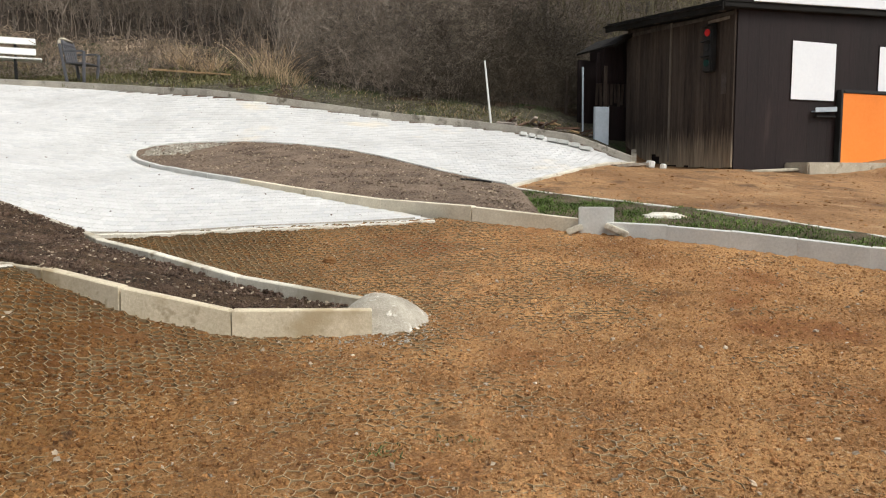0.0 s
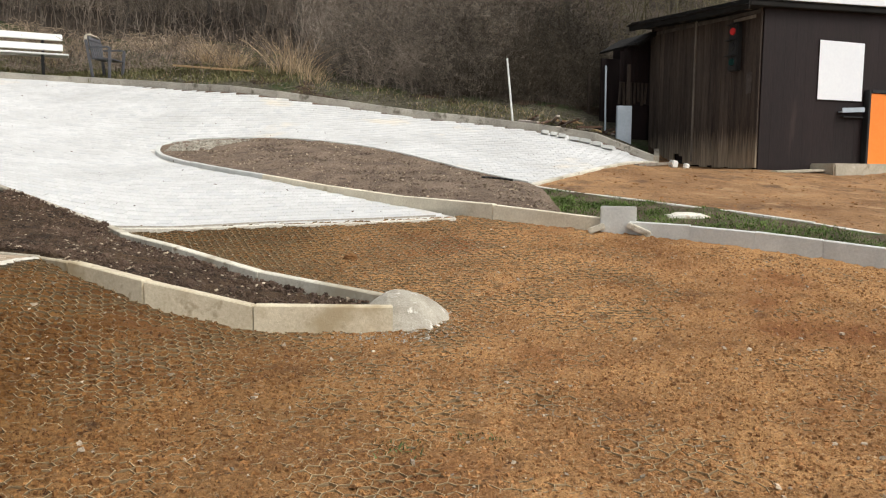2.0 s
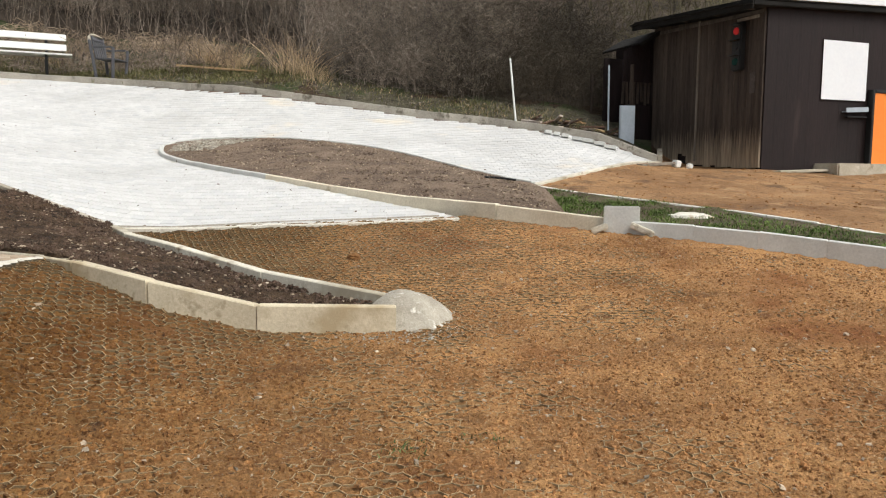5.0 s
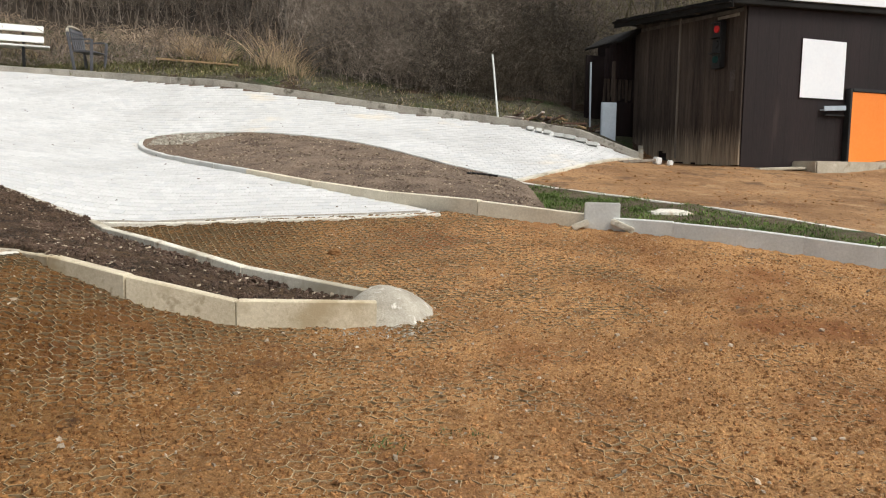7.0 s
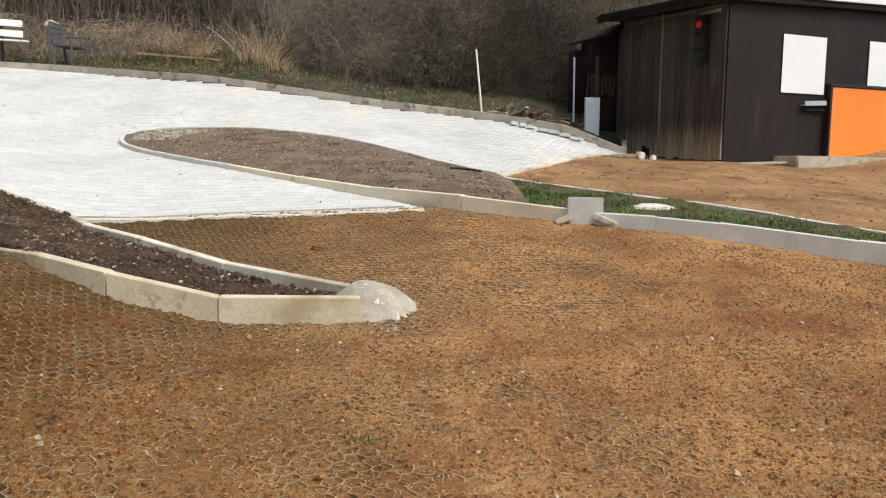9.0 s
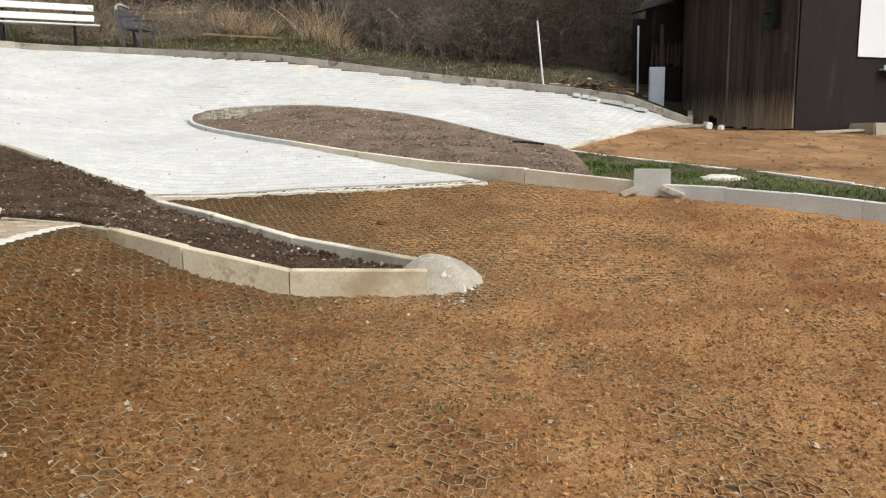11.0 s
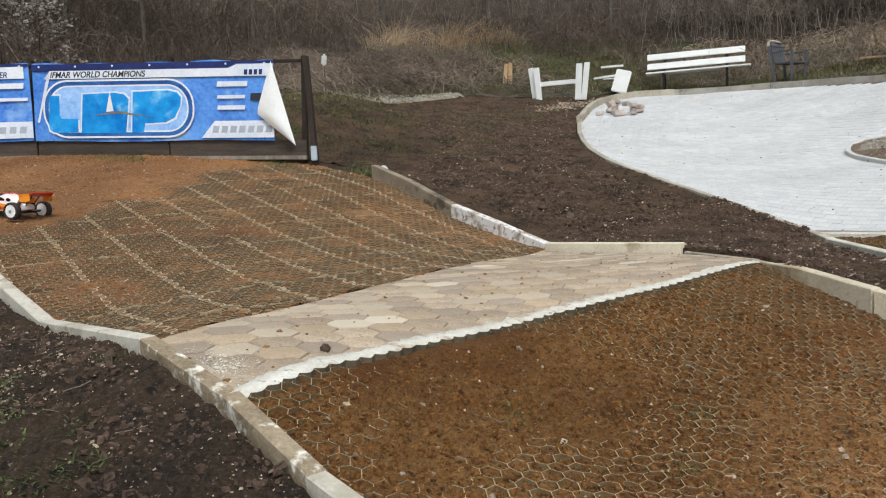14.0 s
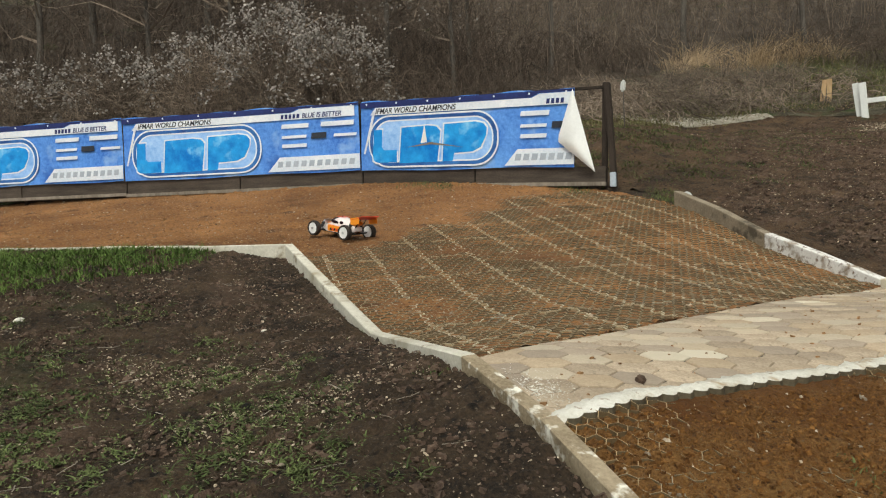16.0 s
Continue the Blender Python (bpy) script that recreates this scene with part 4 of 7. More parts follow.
def banner(a, b, flap):
    """Bay of fence from a (left, as one faces it) to b, with its banner."""
    a, b = Vector((a[0], a[1], h(*a[:2]) + a[2])), Vector((b[0], b[1], h(*b[:2]) + b[2]))
    d = b - a
    run = Vector((d.x, d.y, 0)).length
    m = Matrix.Translation(a) @ Matrix(((d.x / run, -d.y / run, 0, 0), (d.y / run, d.x / run, 0, 0), (d.z / run, 0, 1, 0), (0, 0, 0, 1)))
    fence = thing("board_fence", "tarred board fence low behind the landing", "fence", "fence bays")
    for k in range(2):
        part("board", box(run / 2 - 0.015, 0.04, 0.24, (run * (0.25 + 0.5 * k), 0, 0.15), 0.006), M_BOARD, fence, m=m)
    part("sill_board", box(run, 0.07, 0.05, (run / 2, -0.02, 0.062), 0.006), M_GREYWOOD, fence, m=m)
    part("rail", box(run, 0.04, 0.035, (run / 2, 0.05, 1.2), 0.006), M_POST, fence, m=m)
    for k in (0.03, 0.5, 0.985):
        part("post", box(0.06, 0.07, 1.32, (run * k, 0.09, 0.6), 0.008), M_POST, fence, m=m)
    cloth = thing("banner", "printed blue vinyl banner with sponsor marks", "banner", "banners")
    # cloth with slack folds
    nx, nz, hi, lo = 80, 12, 1.2, 0.27
    w = run - 0.02 - (0.36 if flap else 0)
    vs, fs = [], []
    for j in range(nz + 1):
        for i in range(nx + 1):
            x, v = w * i / nx, j / nz
            sag = 0.018 * math.sin(x * 9.0) * v + 0.016 * math.sin(x * 3.1 + 1)
            yy = -0.05 - 0.012 * noise.noise(Vector((x * 2.2, v * 2, run)))
            vs.append((x, yy, lo + (hi - lo) * v + sag * (0.5 if j in (0, nz) else 0)))
    for j in range(nz):
        for i in range(nx):
            k = j * (nx + 1) + i
            fs.append((k, k + 1, k + nx + 2, k + nx + 1))
    sheet_ob = part("cloth", mesh_of("cloth", vs, fs, M_BLUE, True), M_BLUE, cloth, m=m)

    def printed(name, bm, material, y=0.0, label=""):
        return part(name, bm, material, sheet_ob, label)

    F = -0.066
    R = w if flap else run - 0.02
    full = run - 0.02
    printed("top_band", plate([(0, 1.12), (full * 0.73, 1.12), (full * 0.76, 1.165), (R, 1.165), (R, 1.195), (0, 1.195)], F), M_NAVY)
    printed("title_band", plate([(0.16, 1.02), (min(R, full * 0.985), 1.02), (min(R, full * 0.985), 1.16), (full * 0.765, 1.16), (full * 0.735, 1.115), (0.24, 1.115)], F), M_PALE, label="white title band")
    words = part("lettering", text_mesh("IFMAR WORLD CHAMPIONS", 0.1), M_INK, sheet_ob, "black words on the title band", m=pose(full * 0.07, F - 0.004, 1.034, 90))
    words.data.materials.append(M_INK)
    words.scale = (0.95, 1, 1)
    if not flap:
        words = part("lettering", text_mesh("BLUE IS BETTER", 0.095), M_NAVY, sheet_ob, "navy words on the title band", m=pose(full * 0.775, F - 0.004, 1.034, 90))
        words.data.materials.append(M_NAVY)
        words.scale = (0.9, 1, 1)
    for k in range(5 if not flap else 4):
        x = full * (0.69 if not flap else 0.79) + 0.06 * k
        printed("square", plate([(x, 1.035), (x + 0.04, 1.035), (x + 0.045, 1.095), (x + 0.005, 1.095)], F - 0.003), M_NAVY)
    # rounded mark
    x0, x1 = full * 0.045, full * 0.6
    mark = printed("mark", ring(stadium(x0, x1, 0.33, 0.985, 0.3), stadium(x0 + 0.05, x1 - 0.05, 0.375, 0.94, 0.26), F), M_BAND, label="deep blue rounded mark with pale outlines")
    part("fill", plate(stadium(x0 + 0.05, x1 - 0.05, 0.375, 0.94, 0.26), F, thick=0.001), M_RING, mark)
    part("outline", ring(stadium(x0 - 0.022, x1 + 0.022, 0.308, 1.007, 0.32), stadium(x0, x1, 0.33, 0.985, 0.3), F), M_PALE, mark)
    part("inner_outline", ring(stadium(x0 + 0.05, x1 - 0.05, 0.375, 0.94, 0.26), stadium(x0 + 0.07, x1 - 0.07, 0.393, 0.922, 0.245), F), M_PALE, mark)
    part("slant_line", plate([(0.05, 0.5), (0.075, 0.5), (0.24, 1.06), (0.2, 1.06)], F), M_PALE, mark)
    u = x1 - x0
    for pts in ([(0.035, 0.72), (0.105, 0.72), (0.1, 0.36), (0.12, 0.3), (0.225, 0.3), (0.225, 0.05), (0.06, 0.05), (0.03, 0.1), (0.025, 0.2)],
                [(0.265, 0.74), (0.48, 0.76), (0.545, 0.73), (0.575, 0.64), (0.57, 0.5), (0.55, 0.04), (0.245, 0.03)],
                [(0.605, 0.77), (0.84, 0.79), (0.9, 0.75), (0.925, 0.66), (0.92, 0.52), (0.88, 0.3), (0.82, 0.22), (0.68, 0.2), (0.67, 0.05), (0.59, 0.04)]):
        spot = [(x0 + u * x, 0.345 + 0.66 * z) for x, z in pts]
        mx, mz = sum(q[0] for q in spot) / len(spot), sum(q[1] for q in spot) / len(spot)
        part("block", plate(spot, F - 0.002, thick=0.002), M_SKYB, mark, "bright blue block shape")
        part("block_edge", plate([(x + math.copysign(0.018, x - mx), z + math.copysign(0.018, z - mz)) for x, z in spot], F - 0.0005, thick=0.002), M_PALE, mark)
    # sponsor marks as bars
    for fx, z, fw, zh, mm in ((0.69, 0.9, 0.11, 0.06, M_PALE), (0.85, 0.9, 0.13, 0.065, M_PALE), (0.69, 0.76, 0.1, 0.04, M_PALE), (0.81, 0.74, 0.06, 0.08, M_INK), (0.9, 0.75, 0.09, 0.04, M_PALE), (0.69, 0.63, 0.1, 0.05, M_PALE)):
        if flap and fx + fw > 0.9:
            continue
        printed("bar", plate([(full * fx, z), (full * (fx + fw), z), (full * (fx + fw) + 0.01, z + zh), (full * fx + 0.01, z + zh)], F), mm)
    printed("web_band", plate([(full * 0.63, 0.3), (R, 0.3), (R, 0.5), (full * 0.68, 0.5)], F), M_PALE, label="white slanted band")
    for k in range(10):
        x = full * (0.67 + 0.032 * k)
        if x + 0.08 < R:
            printed("bar", plate([(x, 0.36), (x + 0.075, 0.36), (x + 0.09, 0.44), (x + 0.015, 0.44)], F - 0.003), M_GREYI)
    for k in range(7):
        part("eyelet", tube((0.1 + (R - 0.2) * k / 6, F - 0.004, 1.165), (0.1 + (R - 0.2) * k / 6, F - 0.008, 1.165), 0.014, 0.012, 8), M_PALE, sheet_ob)
    if flap:
        tear = [(x0 + u * 0.42, 0.62), (x0 + u * 0.45, 0.86), (x0 + u * 0.47, 0.63)]
        printed("tear", plate(tear, F - 0.004), M_VINYL, label="torn hole with curled edge")
        printed("tear", plate([(x0 + u * 0.3, 0.57), (x0 + u * 0.5, 0.6), (x0 + u * 0.75, 0.55), (x0 + u * 0.5, 0.63)], F - 0.004), M_GREYWOOD)
        # corner folded over, showing the blank back
        vs, fs, n = [], [], 14
        for i in range(n + 1):
            s = i / n
            for j in range(n + 1):
                t = j / n
                top_p = Vector((w - 0.02, -0.08, 1.19)).lerp(Vector((run - 0.1, -0.13, 0.2)), s)
                left_p = Vector((w - 0.02, -0.08, 1.19)).lerp(Vector((w - 0.2, -0.1, 0.58)), min(1, s * 1.8)).lerp(Vector((run - 0.1, -0.13, 0.2)), max(0, (s * 1.8 - 1) / 0.8))
                p = left_p.lerp(top_p, t)
                p.y -= 0.05 * math.sin(math.pi * t) * math.sin(math.pi * s)
                vs.append(p)
        for i in range(n):
            for j in range(n):
                k = i * (n + 1) + j
                fs.append((k, k + 1, k + n + 2, k + n + 1))
        part("folded_corner", mesh_of("folded_corner", vs, fs, M_VINYL, True), M_VINYL, sheet_ob, "white back of the folded corner")
    cloth.matrix_basis = Matrix.Identity(4)
    return fence


for i in range(3):
    banner(POSTS[i + 1], POSTS[i], i == 0)
end = thing("end_post", "dark steel post with a pale bracket at the fence end", "post")
ex, ey = -8.13, 4.98
part("shaft", box(0.07, 0.07, 1.42, (ex, ey, h(ex, ey) + 0.56), 0.008, (0, -2.5, 42)), M_POST, end)
part("bracket", box(0.07, 0.04, 0.17, (ex + 0.06, ey - 0.03, h(ex, ey) + 0.13), 0.006, (0, 0, 42)), M_STEEL, end, "galvanised post bracket")

# ---- racing buggy ----
M_SHELL = mat("buggy_shell", (0.75, 0.62, 0.58), (0.85, 0.78, 0.75), 14, 0.25, 60, 0.0, coat=0.5)
M_CARO = mat("buggy_orange", (0.85, 0.25, 0.015), (0.95, 0.36, 0.03), 14, 0.3, 60, 0.0, coat=0.4)
M_CARR = mat("buggy_red", (0.75, 0.05, 0.02), (0.85, 0.09, 0.04), 14, 0.3, 60, 0.0, coat=0.4)
M_TYRE = mat("dusty_tyre", (0.02, 0.018, 0.016), (0.07, 0.055, 0.045), 20, 0.9, 120, 0.5)
M_RIM = mat("white_rim", (0.78, 0.78, 0.76), (0.86, 0.86, 0.84), 10, 0.35, 60, 0.0)
M_TINT = mat("tinted_window", (0.03, 0.018, 0.025), (0.06, 0.035, 0.045), 10, 0.1, 60, 0.0)
M_ALU = mat("bare_aluminium", (0.45, 0.45, 0.46), (0.6, 0.6, 0.62), 20, 0.35, 80, 0.1, metal=1.0)


def buggy(m):
    """Nose along +x, on its wheels at z = 0."""
    top = thing("racing_buggy", "orange and white radio-controlled racing buggy", "toy car", m=m)
    WB, TR, R = 0.163, 0.128, 0.057
    part("chassis", joined(box(0.3, 0.1, 0.006, (0, 0, 0.038), 0.002), box(0.07, 0.06, 0.006, (0.17, 0, 0.044), 0.002, (0, -12, 0)), box(0.07, 0.06, 0.006, (-0.17, 0, 0.044), 0.002, (0, 12, 0))), M_DARK, top)
    # shell: nose, cab and tail as one lofted skin
    secs = [(0.19, 0.018, 0.055, 0.068, 0), (0.16, 0.034, 0.046, 0.082, 0), (0.12, 0.05, 0.042, 0.098, 0), (0.085, 0.066, 0.042, 0.108, 0.0), (0.04, 0.07, 0.042, 0.142, 0.25), (0.0, 0.072, 0.042, 0.158, 0.35),
            (-0.04, 0.072, 0.042, 0.157, 0.35), (-0.08, 0.068, 0.045, 0.14, 0.3), (-0.115, 0.058, 0.05, 0.118, 0.2), (-0.15, 0.042, 0.058, 0.106, 0.1), (-0.185, 0.03, 0.066, 0.098, 0)]
    bm = bmesh.new()
    rows = []
    for x, w, z0, z1, pinch in secs:
        row = []
        for k in range(17):
            a = math.pi * k / 16
            s, c = math.sin(a), math.cos(a)
            wide = w * (1 - pinch * max(0, s) ** 1.5)
            row.append(bm.verts.new((x, wide * math.copysign(abs(c) ** 0.55, c), z0 + (z1 - z0) * abs(s) ** 0.7)))
        rows.append(row)
    for r0, r1 in zip(rows[:-1], rows[1:]):
        for k in range(16):
            bm.faces.new((r0[k], r0[k + 1], r1[k + 1], r1[k]))
    bm.faces.new(rows[0])
    bm.faces.new(rows[-1][::-1])
    bmesh.ops.recalc_face_normals(bm, faces=bm.faces[:])
    shell = part("body_shell", bm, M_SHELL, top, smooth=True)
    for s in (1, -1):
        part("side_panel", box(0.19, 0.005, 0.044, (-0.02, s * 0.0735, 0.068), 0.002, (s * -4, 0, 0)), M_CARO, shell, "orange side panel")
        for k in range(6):
            part("bar", box(0.018, 0.003, 0.017, (-0.065 + k * 0.021, s * 0.0765, 0.062), 0.001), M_DARK if k % 2 else M_CARR, shell)
        part("stripe", box(0.11, 0.004, 0.009, (0.02, s * 0.0705, 0.088), 0.002, (s * -14, -4, 0)), M_CARO, shell)
        part("side_window", box(0.07, 0.004, 0.024, (0.015, s * 0.0605, 0.118), 0.006, (s * -24, -8, 0)), M_TINT, shell, "dark tinted side window")
        part("quarter_window", box(0.03, 0.004, 0.022, (-0.055, s * 0.061, 0.118), 0.006, (s * -24, 12, 0)), M_TINT, shell)
        part("roof_stripe", box(0.09, 0.008, 0.003, (-0.015, s * 0.026, 0.1575), 0.001), M_CARR, shell)
    part("windscreen", box(0.05, 0.07, 0.004, (0.066, 0, 0.13), 0.004, (0, 38, 0)), M_TINT, shell, "dark tinted windscreen")
    part("rear_cowl", box(0.085, 0.07, 0.03, (-0.155, 0, 0.118), 0.01, (0, 12, 0)), M_CARO, shell, "orange tail cowl")
    part("nose_panel", box(0.06, 0.03, 0.003, (0.13, 0, 0.098), 0.002, (0, 20, 0)), M_CARO, shell)
    wing = part("wing", box(0.085, 0.2, 0.008, (-0.225, 0, 0.163), 0.003, (0, 16, 0)), M_CARR, top, "red and orange rear wing")
    part("flap", box(0.045, 0.19, 0.005, (-0.27, 0, 0.175), 0.002, (0, 34, 0)), M_CARR, wing)
    for s in (1, -1):
        part("end_plate", box(0.085, 0.004, 0.05, (-0.225, s * 0.096, 0.148), 0.004, (0, 10, 0)), M_CARO, wing)
        part("stay", tube((-0.17, s * 0.03, 0.09), (-0.22, s * 0.03, 0.155), 0.004), M_DARK, wing)
    for x in (0.135, -0.135):
        part("shock_tower", box(0.006, 0.11, 0.06, (x, 0, 0.095), 0.006), M_ALU if x > 0 else M_DARK, top)
    for x in (WB, -WB):
        for s in (1, -1):
            shock = part("shock", tube((x * 0.84, s * 0.048, 0.118), (x * 0.9, s * 0.082, 0.05), 0.008, 0.008, 10), M_ALU if x > 0 else M_DARK, top)
            part("spring", tube((x * 0.85, s * 0.054, 0.106), (x * 0.89, s * 0.076, 0.064), 0.011, 0.011, 10), M_DARK, shock)
            part("arm", joined(tube((x * 0.75, s * 0.03, 0.045), (x, s * 0.1, 0.05), 0.006), tube((x * 1.12, s * 0.03, 0.045), (x, s * 0.1, 0.05), 0.006)), M_DARK, top)
            part("axle", tube((x, s * 0.03, 0.056), (x, s * 0.145, 0.057), 0.004), M_ALU, top)
            bm = bmesh.new()
            n, prof = 28, ((0.044, -0.02), (0.053, -0.021), (R, -0.013), (R + 0.001, 0), (R, 0.013), (0.053, 0.021), (0.044, 0.02))
            rings = [[bm.verts.new((x + r * math.cos(2 * math.pi * k / n), s * TR + o, R + r * math.sin(2 * math.pi * k / n))) for k in range(n)] for r, o in prof]
            for r0, r1 in zip(rings, rings[1:] + rings[:1]):
                for k in range(n):
                    bm.faces.new((r0[k], r0[(k + 1) % n], r1[(k + 1) % n], r1[k]))
            bmesh.ops.recalc_face_normals(bm, faces=bm.faces[:])
            tyre = part("wheel", bm, M_TYRE, top, "dusty black tyre on a white dish rim", smooth=True)
            part("rim", tube((x, s * (TR - 0.018), R), (x, s * (TR + 0.017), R), 0.043, 0.041, 24), M_RIM, tyre, "white dish rim")
            part("hub_nut", tube((x, s * (TR + 0.017), R), (x, s * (TR + 0.025), R), 0.009, 0.008, 6), M_ALU, tyre)
    part("antenna_mount", tube((-0.02, 0.02, 0.15), (-0.025, 0.02, 0.17), 0.003), M_DARK, top)
    return top


CAR = (-7.24, 1.47)
gx = (h(CAR[0] - 0.15, CAR[1] - 0.09) - h(CAR[0] + 0.15, CAR[1] + 0.09)) / 0.35
buggy(Matrix.Translation((*CAR, h(*CAR) + 0.006)) @ pose(0, 0, 0, 0, 0, 210) @ pose(0, 0, 0, 0, -math.degrees(math.atan(gx)) - 1.5, 0) @ Matrix.Scale(1.2, 4))

# ---- seats and frames beside the bend ----
def bench(m):
    top = thing("park_bench", "white slatted park bench with dark metal legs", "bench", m=m)
    for z, y in ((0.53, 0.17), (0.73, 0.21)):
        part("back_slat", box(1.95, 0.03, 0.13, (0, y, z + 0.09), 0.008, (-12, 0, 0)), M_BENCHW, top)
    for y in (-0.2, -0.05, 0.1):
        part("seat_slat", box(2.05, 0.12, 0.035, (0.05, y, 0.44), 0.008), M_BENCHW, top)
    for x in (-0.62, 0.62):
        part("leg", joined(box(0.05, 0.04, 0.46, (x, -0.18, 0.21), 0.006, (8, 0, 0)), box(0.05, 0.04, 0.95, (x, 0.2, 0.42), 0.006, (-12, 0, 0)), box(0.05, 0.45, 0.05, (x, 0, 0.4), 0.006)), M_DARK, top)


bx, by = -9.3, 15.85
bench(Matrix.Translation((bx, by, h(bx, by))) @ pose(0, 0, 0, 0, 0, 27) @ Matrix.Scale(1.07, 4))


def garden_chair(m):
    top = thing("garden_chair", "dark grey plastic garden chair", "chair", m=m)
    part("seat", box(0.46, 0.44, 0.035, (0, 0, 0.4), 0.014, (3, 0, 0)), M_PLASTIC, top)
    back = part("backrest", box(0.44, 0.03, 0.1, (0, 0.27, 0.8), 0.012, (-12, 0, 0)), M_PLASTIC, top)
    for k in range(6):
        part("back_slat", box(0.045, 0.02, 0.36, (-0.18 + 0.072 * k, 0.235, 0.6), 0.006, (-12, 0, 0)), M_PLASTIC, back)
    for s in (-1, 1):
        part("armrest", box(0.05, 0.42, 0.03, (s * 0.25, 0.02, 0.62), 0.01), M_PLASTIC, top)
        part("leg", box(0.05, 0.05, 0.62, (s * 0.25, -0.19, 0.31), 0.01, (4, s * 3, 0)), M_PLASTIC, top)
        part("leg", box(0.05, 0.05, 0.78, (s * 0.23, 0.24, 0.38), 0.01, (-8, s * 3, 0)), M_PLASTIC, top)


garden_chair(Matrix.Translation((-7.12, 15.62, h(-7.12, 15.62) - 0.02)) @ pose(0, 0, 0, 0, 0, 84))
cloth = thing("folded_cloth", "pale folded cloth over the chair back", "cloth")
ccx, ccy, ccz = -7.41, 15.66, h(-7.12, 15.62) + 0.83
part("fold", box(0.34, 0.16, 0.07, (ccx - 0.02, ccy, ccz), 0.03, (0, 6, 84)), M_KERB, cloth, smooth=True)
part("hem", box(0.3, 0.05, 0.16, (ccx - 0.06, ccy - 0.07, ccz - 0.07), 0.02, (8, 0, 84)), M_KERB, cloth, smooth=True)


def trestle(m):
    top = thing("trestle_frame", "white painted wooden trestle frame on bare soil", "trestle", m=m)
    for s in (-1, 1):
        leg = part("leg", box(0.13, 0.05, 0.78, (s * 0.5 - 0.04 * s, -0.03, 0.38), 0.008, (0, s * 4, 0)), M_BENCHW, top)
        part("brace", box(0.12, 0.05, 0.8, (s * 0.5 + 0.09 * s, 0.06, 0.39), 0.008, (0, s * 7, 0)), M_BENCHW, leg)
    part("crossbar", box(0.95, 0.05, 0.1, (0, 0.01, 0.4), 0.008), M_BENCHW, top)


trestle(Matrix.Translation((-11.3, 13.55, h(-11.3, 13.55))) @ pose(0, 0, 0, 0, 0, 24))


def tipped_chair(m):
    top = thing("tipped_chair", "white plastic chair tipped over beside the bend", "chair", m=m)
    back = part("backrest", box(0.34, 0.03, 0.52, (0.1, 0, 0.25), 0.02, (-10, 16, 0)), M_BENCHW, top)
    for k in range(4):
        part("slot", box(0.022, 0.034, 0.2, (0.03 + 0.055 * k, 0.001, 0.23 - 0.015 * k), 0.003, (-10, 16, 0)), M_PLASTIC, back)
    part("seat", box(0.42, 0.35, 0.03, (-0.1, 0.2, 0.33), 0.012, (0, 0, 0)), M_BENCHW, top)
    part("leg", box(0.5, 0.04, 0.045, (-0.1, 0.05, 0.6), 0.01, (0, 0, 0)), M_BENCHW, top)
    part("leg", box(0.6, 0.04, 0.045, (-0.25, 0.35, 0.42), 0.01, (0, -4, 0)), M_BENCHW, top)


tipped_chair(Matrix.Translation((-10.6, 14.75, h(-10.6, 14.75) + 0.05)) @ pose(0, 0, 0, 0, 0, 30))


def planks(name, x, y, n, size, turn, material, label, lean=0):
    top = thing(name, label, "planks")
    rng = random.Random(int(abs(x * 100)))
    for k in range(n):
        part("plank", box(*size, (x + 0.11 * k, y + 0.05 * k, h(x, y) + size[2] / 2 - 0.01), 0.006, (lean + rng.uniform(-4, 4), rng.uniform(-6, 6), turn + rng.uniform(-8, 8))), material, top)


M_PINE = mat("sawn_pine", (0.32, 0.2, 0.1), (0.5, 0.35, 0.19), 4, 0.8, 30, 0.3, streak=(1, 1, 0.2), objvar=0.2)
planks("leaning_planks", -13.04, 13.74, 2, (0.1, 0.03, 0.5), 20, M_PINE, "short sawn planks leaning on the slope", -10)
long_board = thing("long_board", "long weathered board lying in the grass", "plank")
part("plank", box(1.75, 0.07, 0.035, (-5.0, 15.62, h(-5.0, 15.62) + 0.13), 0.006, (0, 5, -11)), M_PINE, long_board)


def upright_slab():
    top = thing("upright_slab", "grey slab set upright in the kerb gap", "slab", m=Matrix.Translation((1.27, 6.45, h(1.27, 6.45) - 0.05)) @ pose(0, 0, 0, 0, 0, -14))
    part("slab", box(0.29, 0.05, 0.27, (0, 0, 0.135), 0.008), M_KERBG, top)
    for s, w in ((-1, 0.14), (1, 0.2)):
        part("prop", box(w, 0.06, 0.05, (s * 0.17, -0.06, 0.085), 0.008, (0, s * 22, s * -8)), M_KERBW, top, "pale wooden prop")


upright_slab()


def lump(name, x, y, rx, ry, rz, material, label, category, seed=1, sink=0.3, rough=0.12, turn=0.0):
    """A rough heap or stone."""
    top = thing(name, label, category)
    bm = bmesh.new()
    bmesh.ops.create_icosphere(bm, subdivisions=4, radius=1)
    c, s = math.cos(radians(turn)), math.sin(radians(turn))
    for v in bm.verts:
        n = 1 + rough * noise.fractal(v.co * 2.3 + Vector((seed, 0, 0)), 0.8, 2.1, 5)
        px, py = v.co.x * rx * n, v.co.y * ry * n
        v.co = (x + px * c - py * s, y + px * s + py * c, 0)[:2] + (v.co.z * rz * n,)
    ground_z = h(x, y)
    for v in bm.verts:
        v.co.z += ground_z + rz * (1 - 2 * sink)
    part("mass", bm, material, top, smooth=True)
    return top


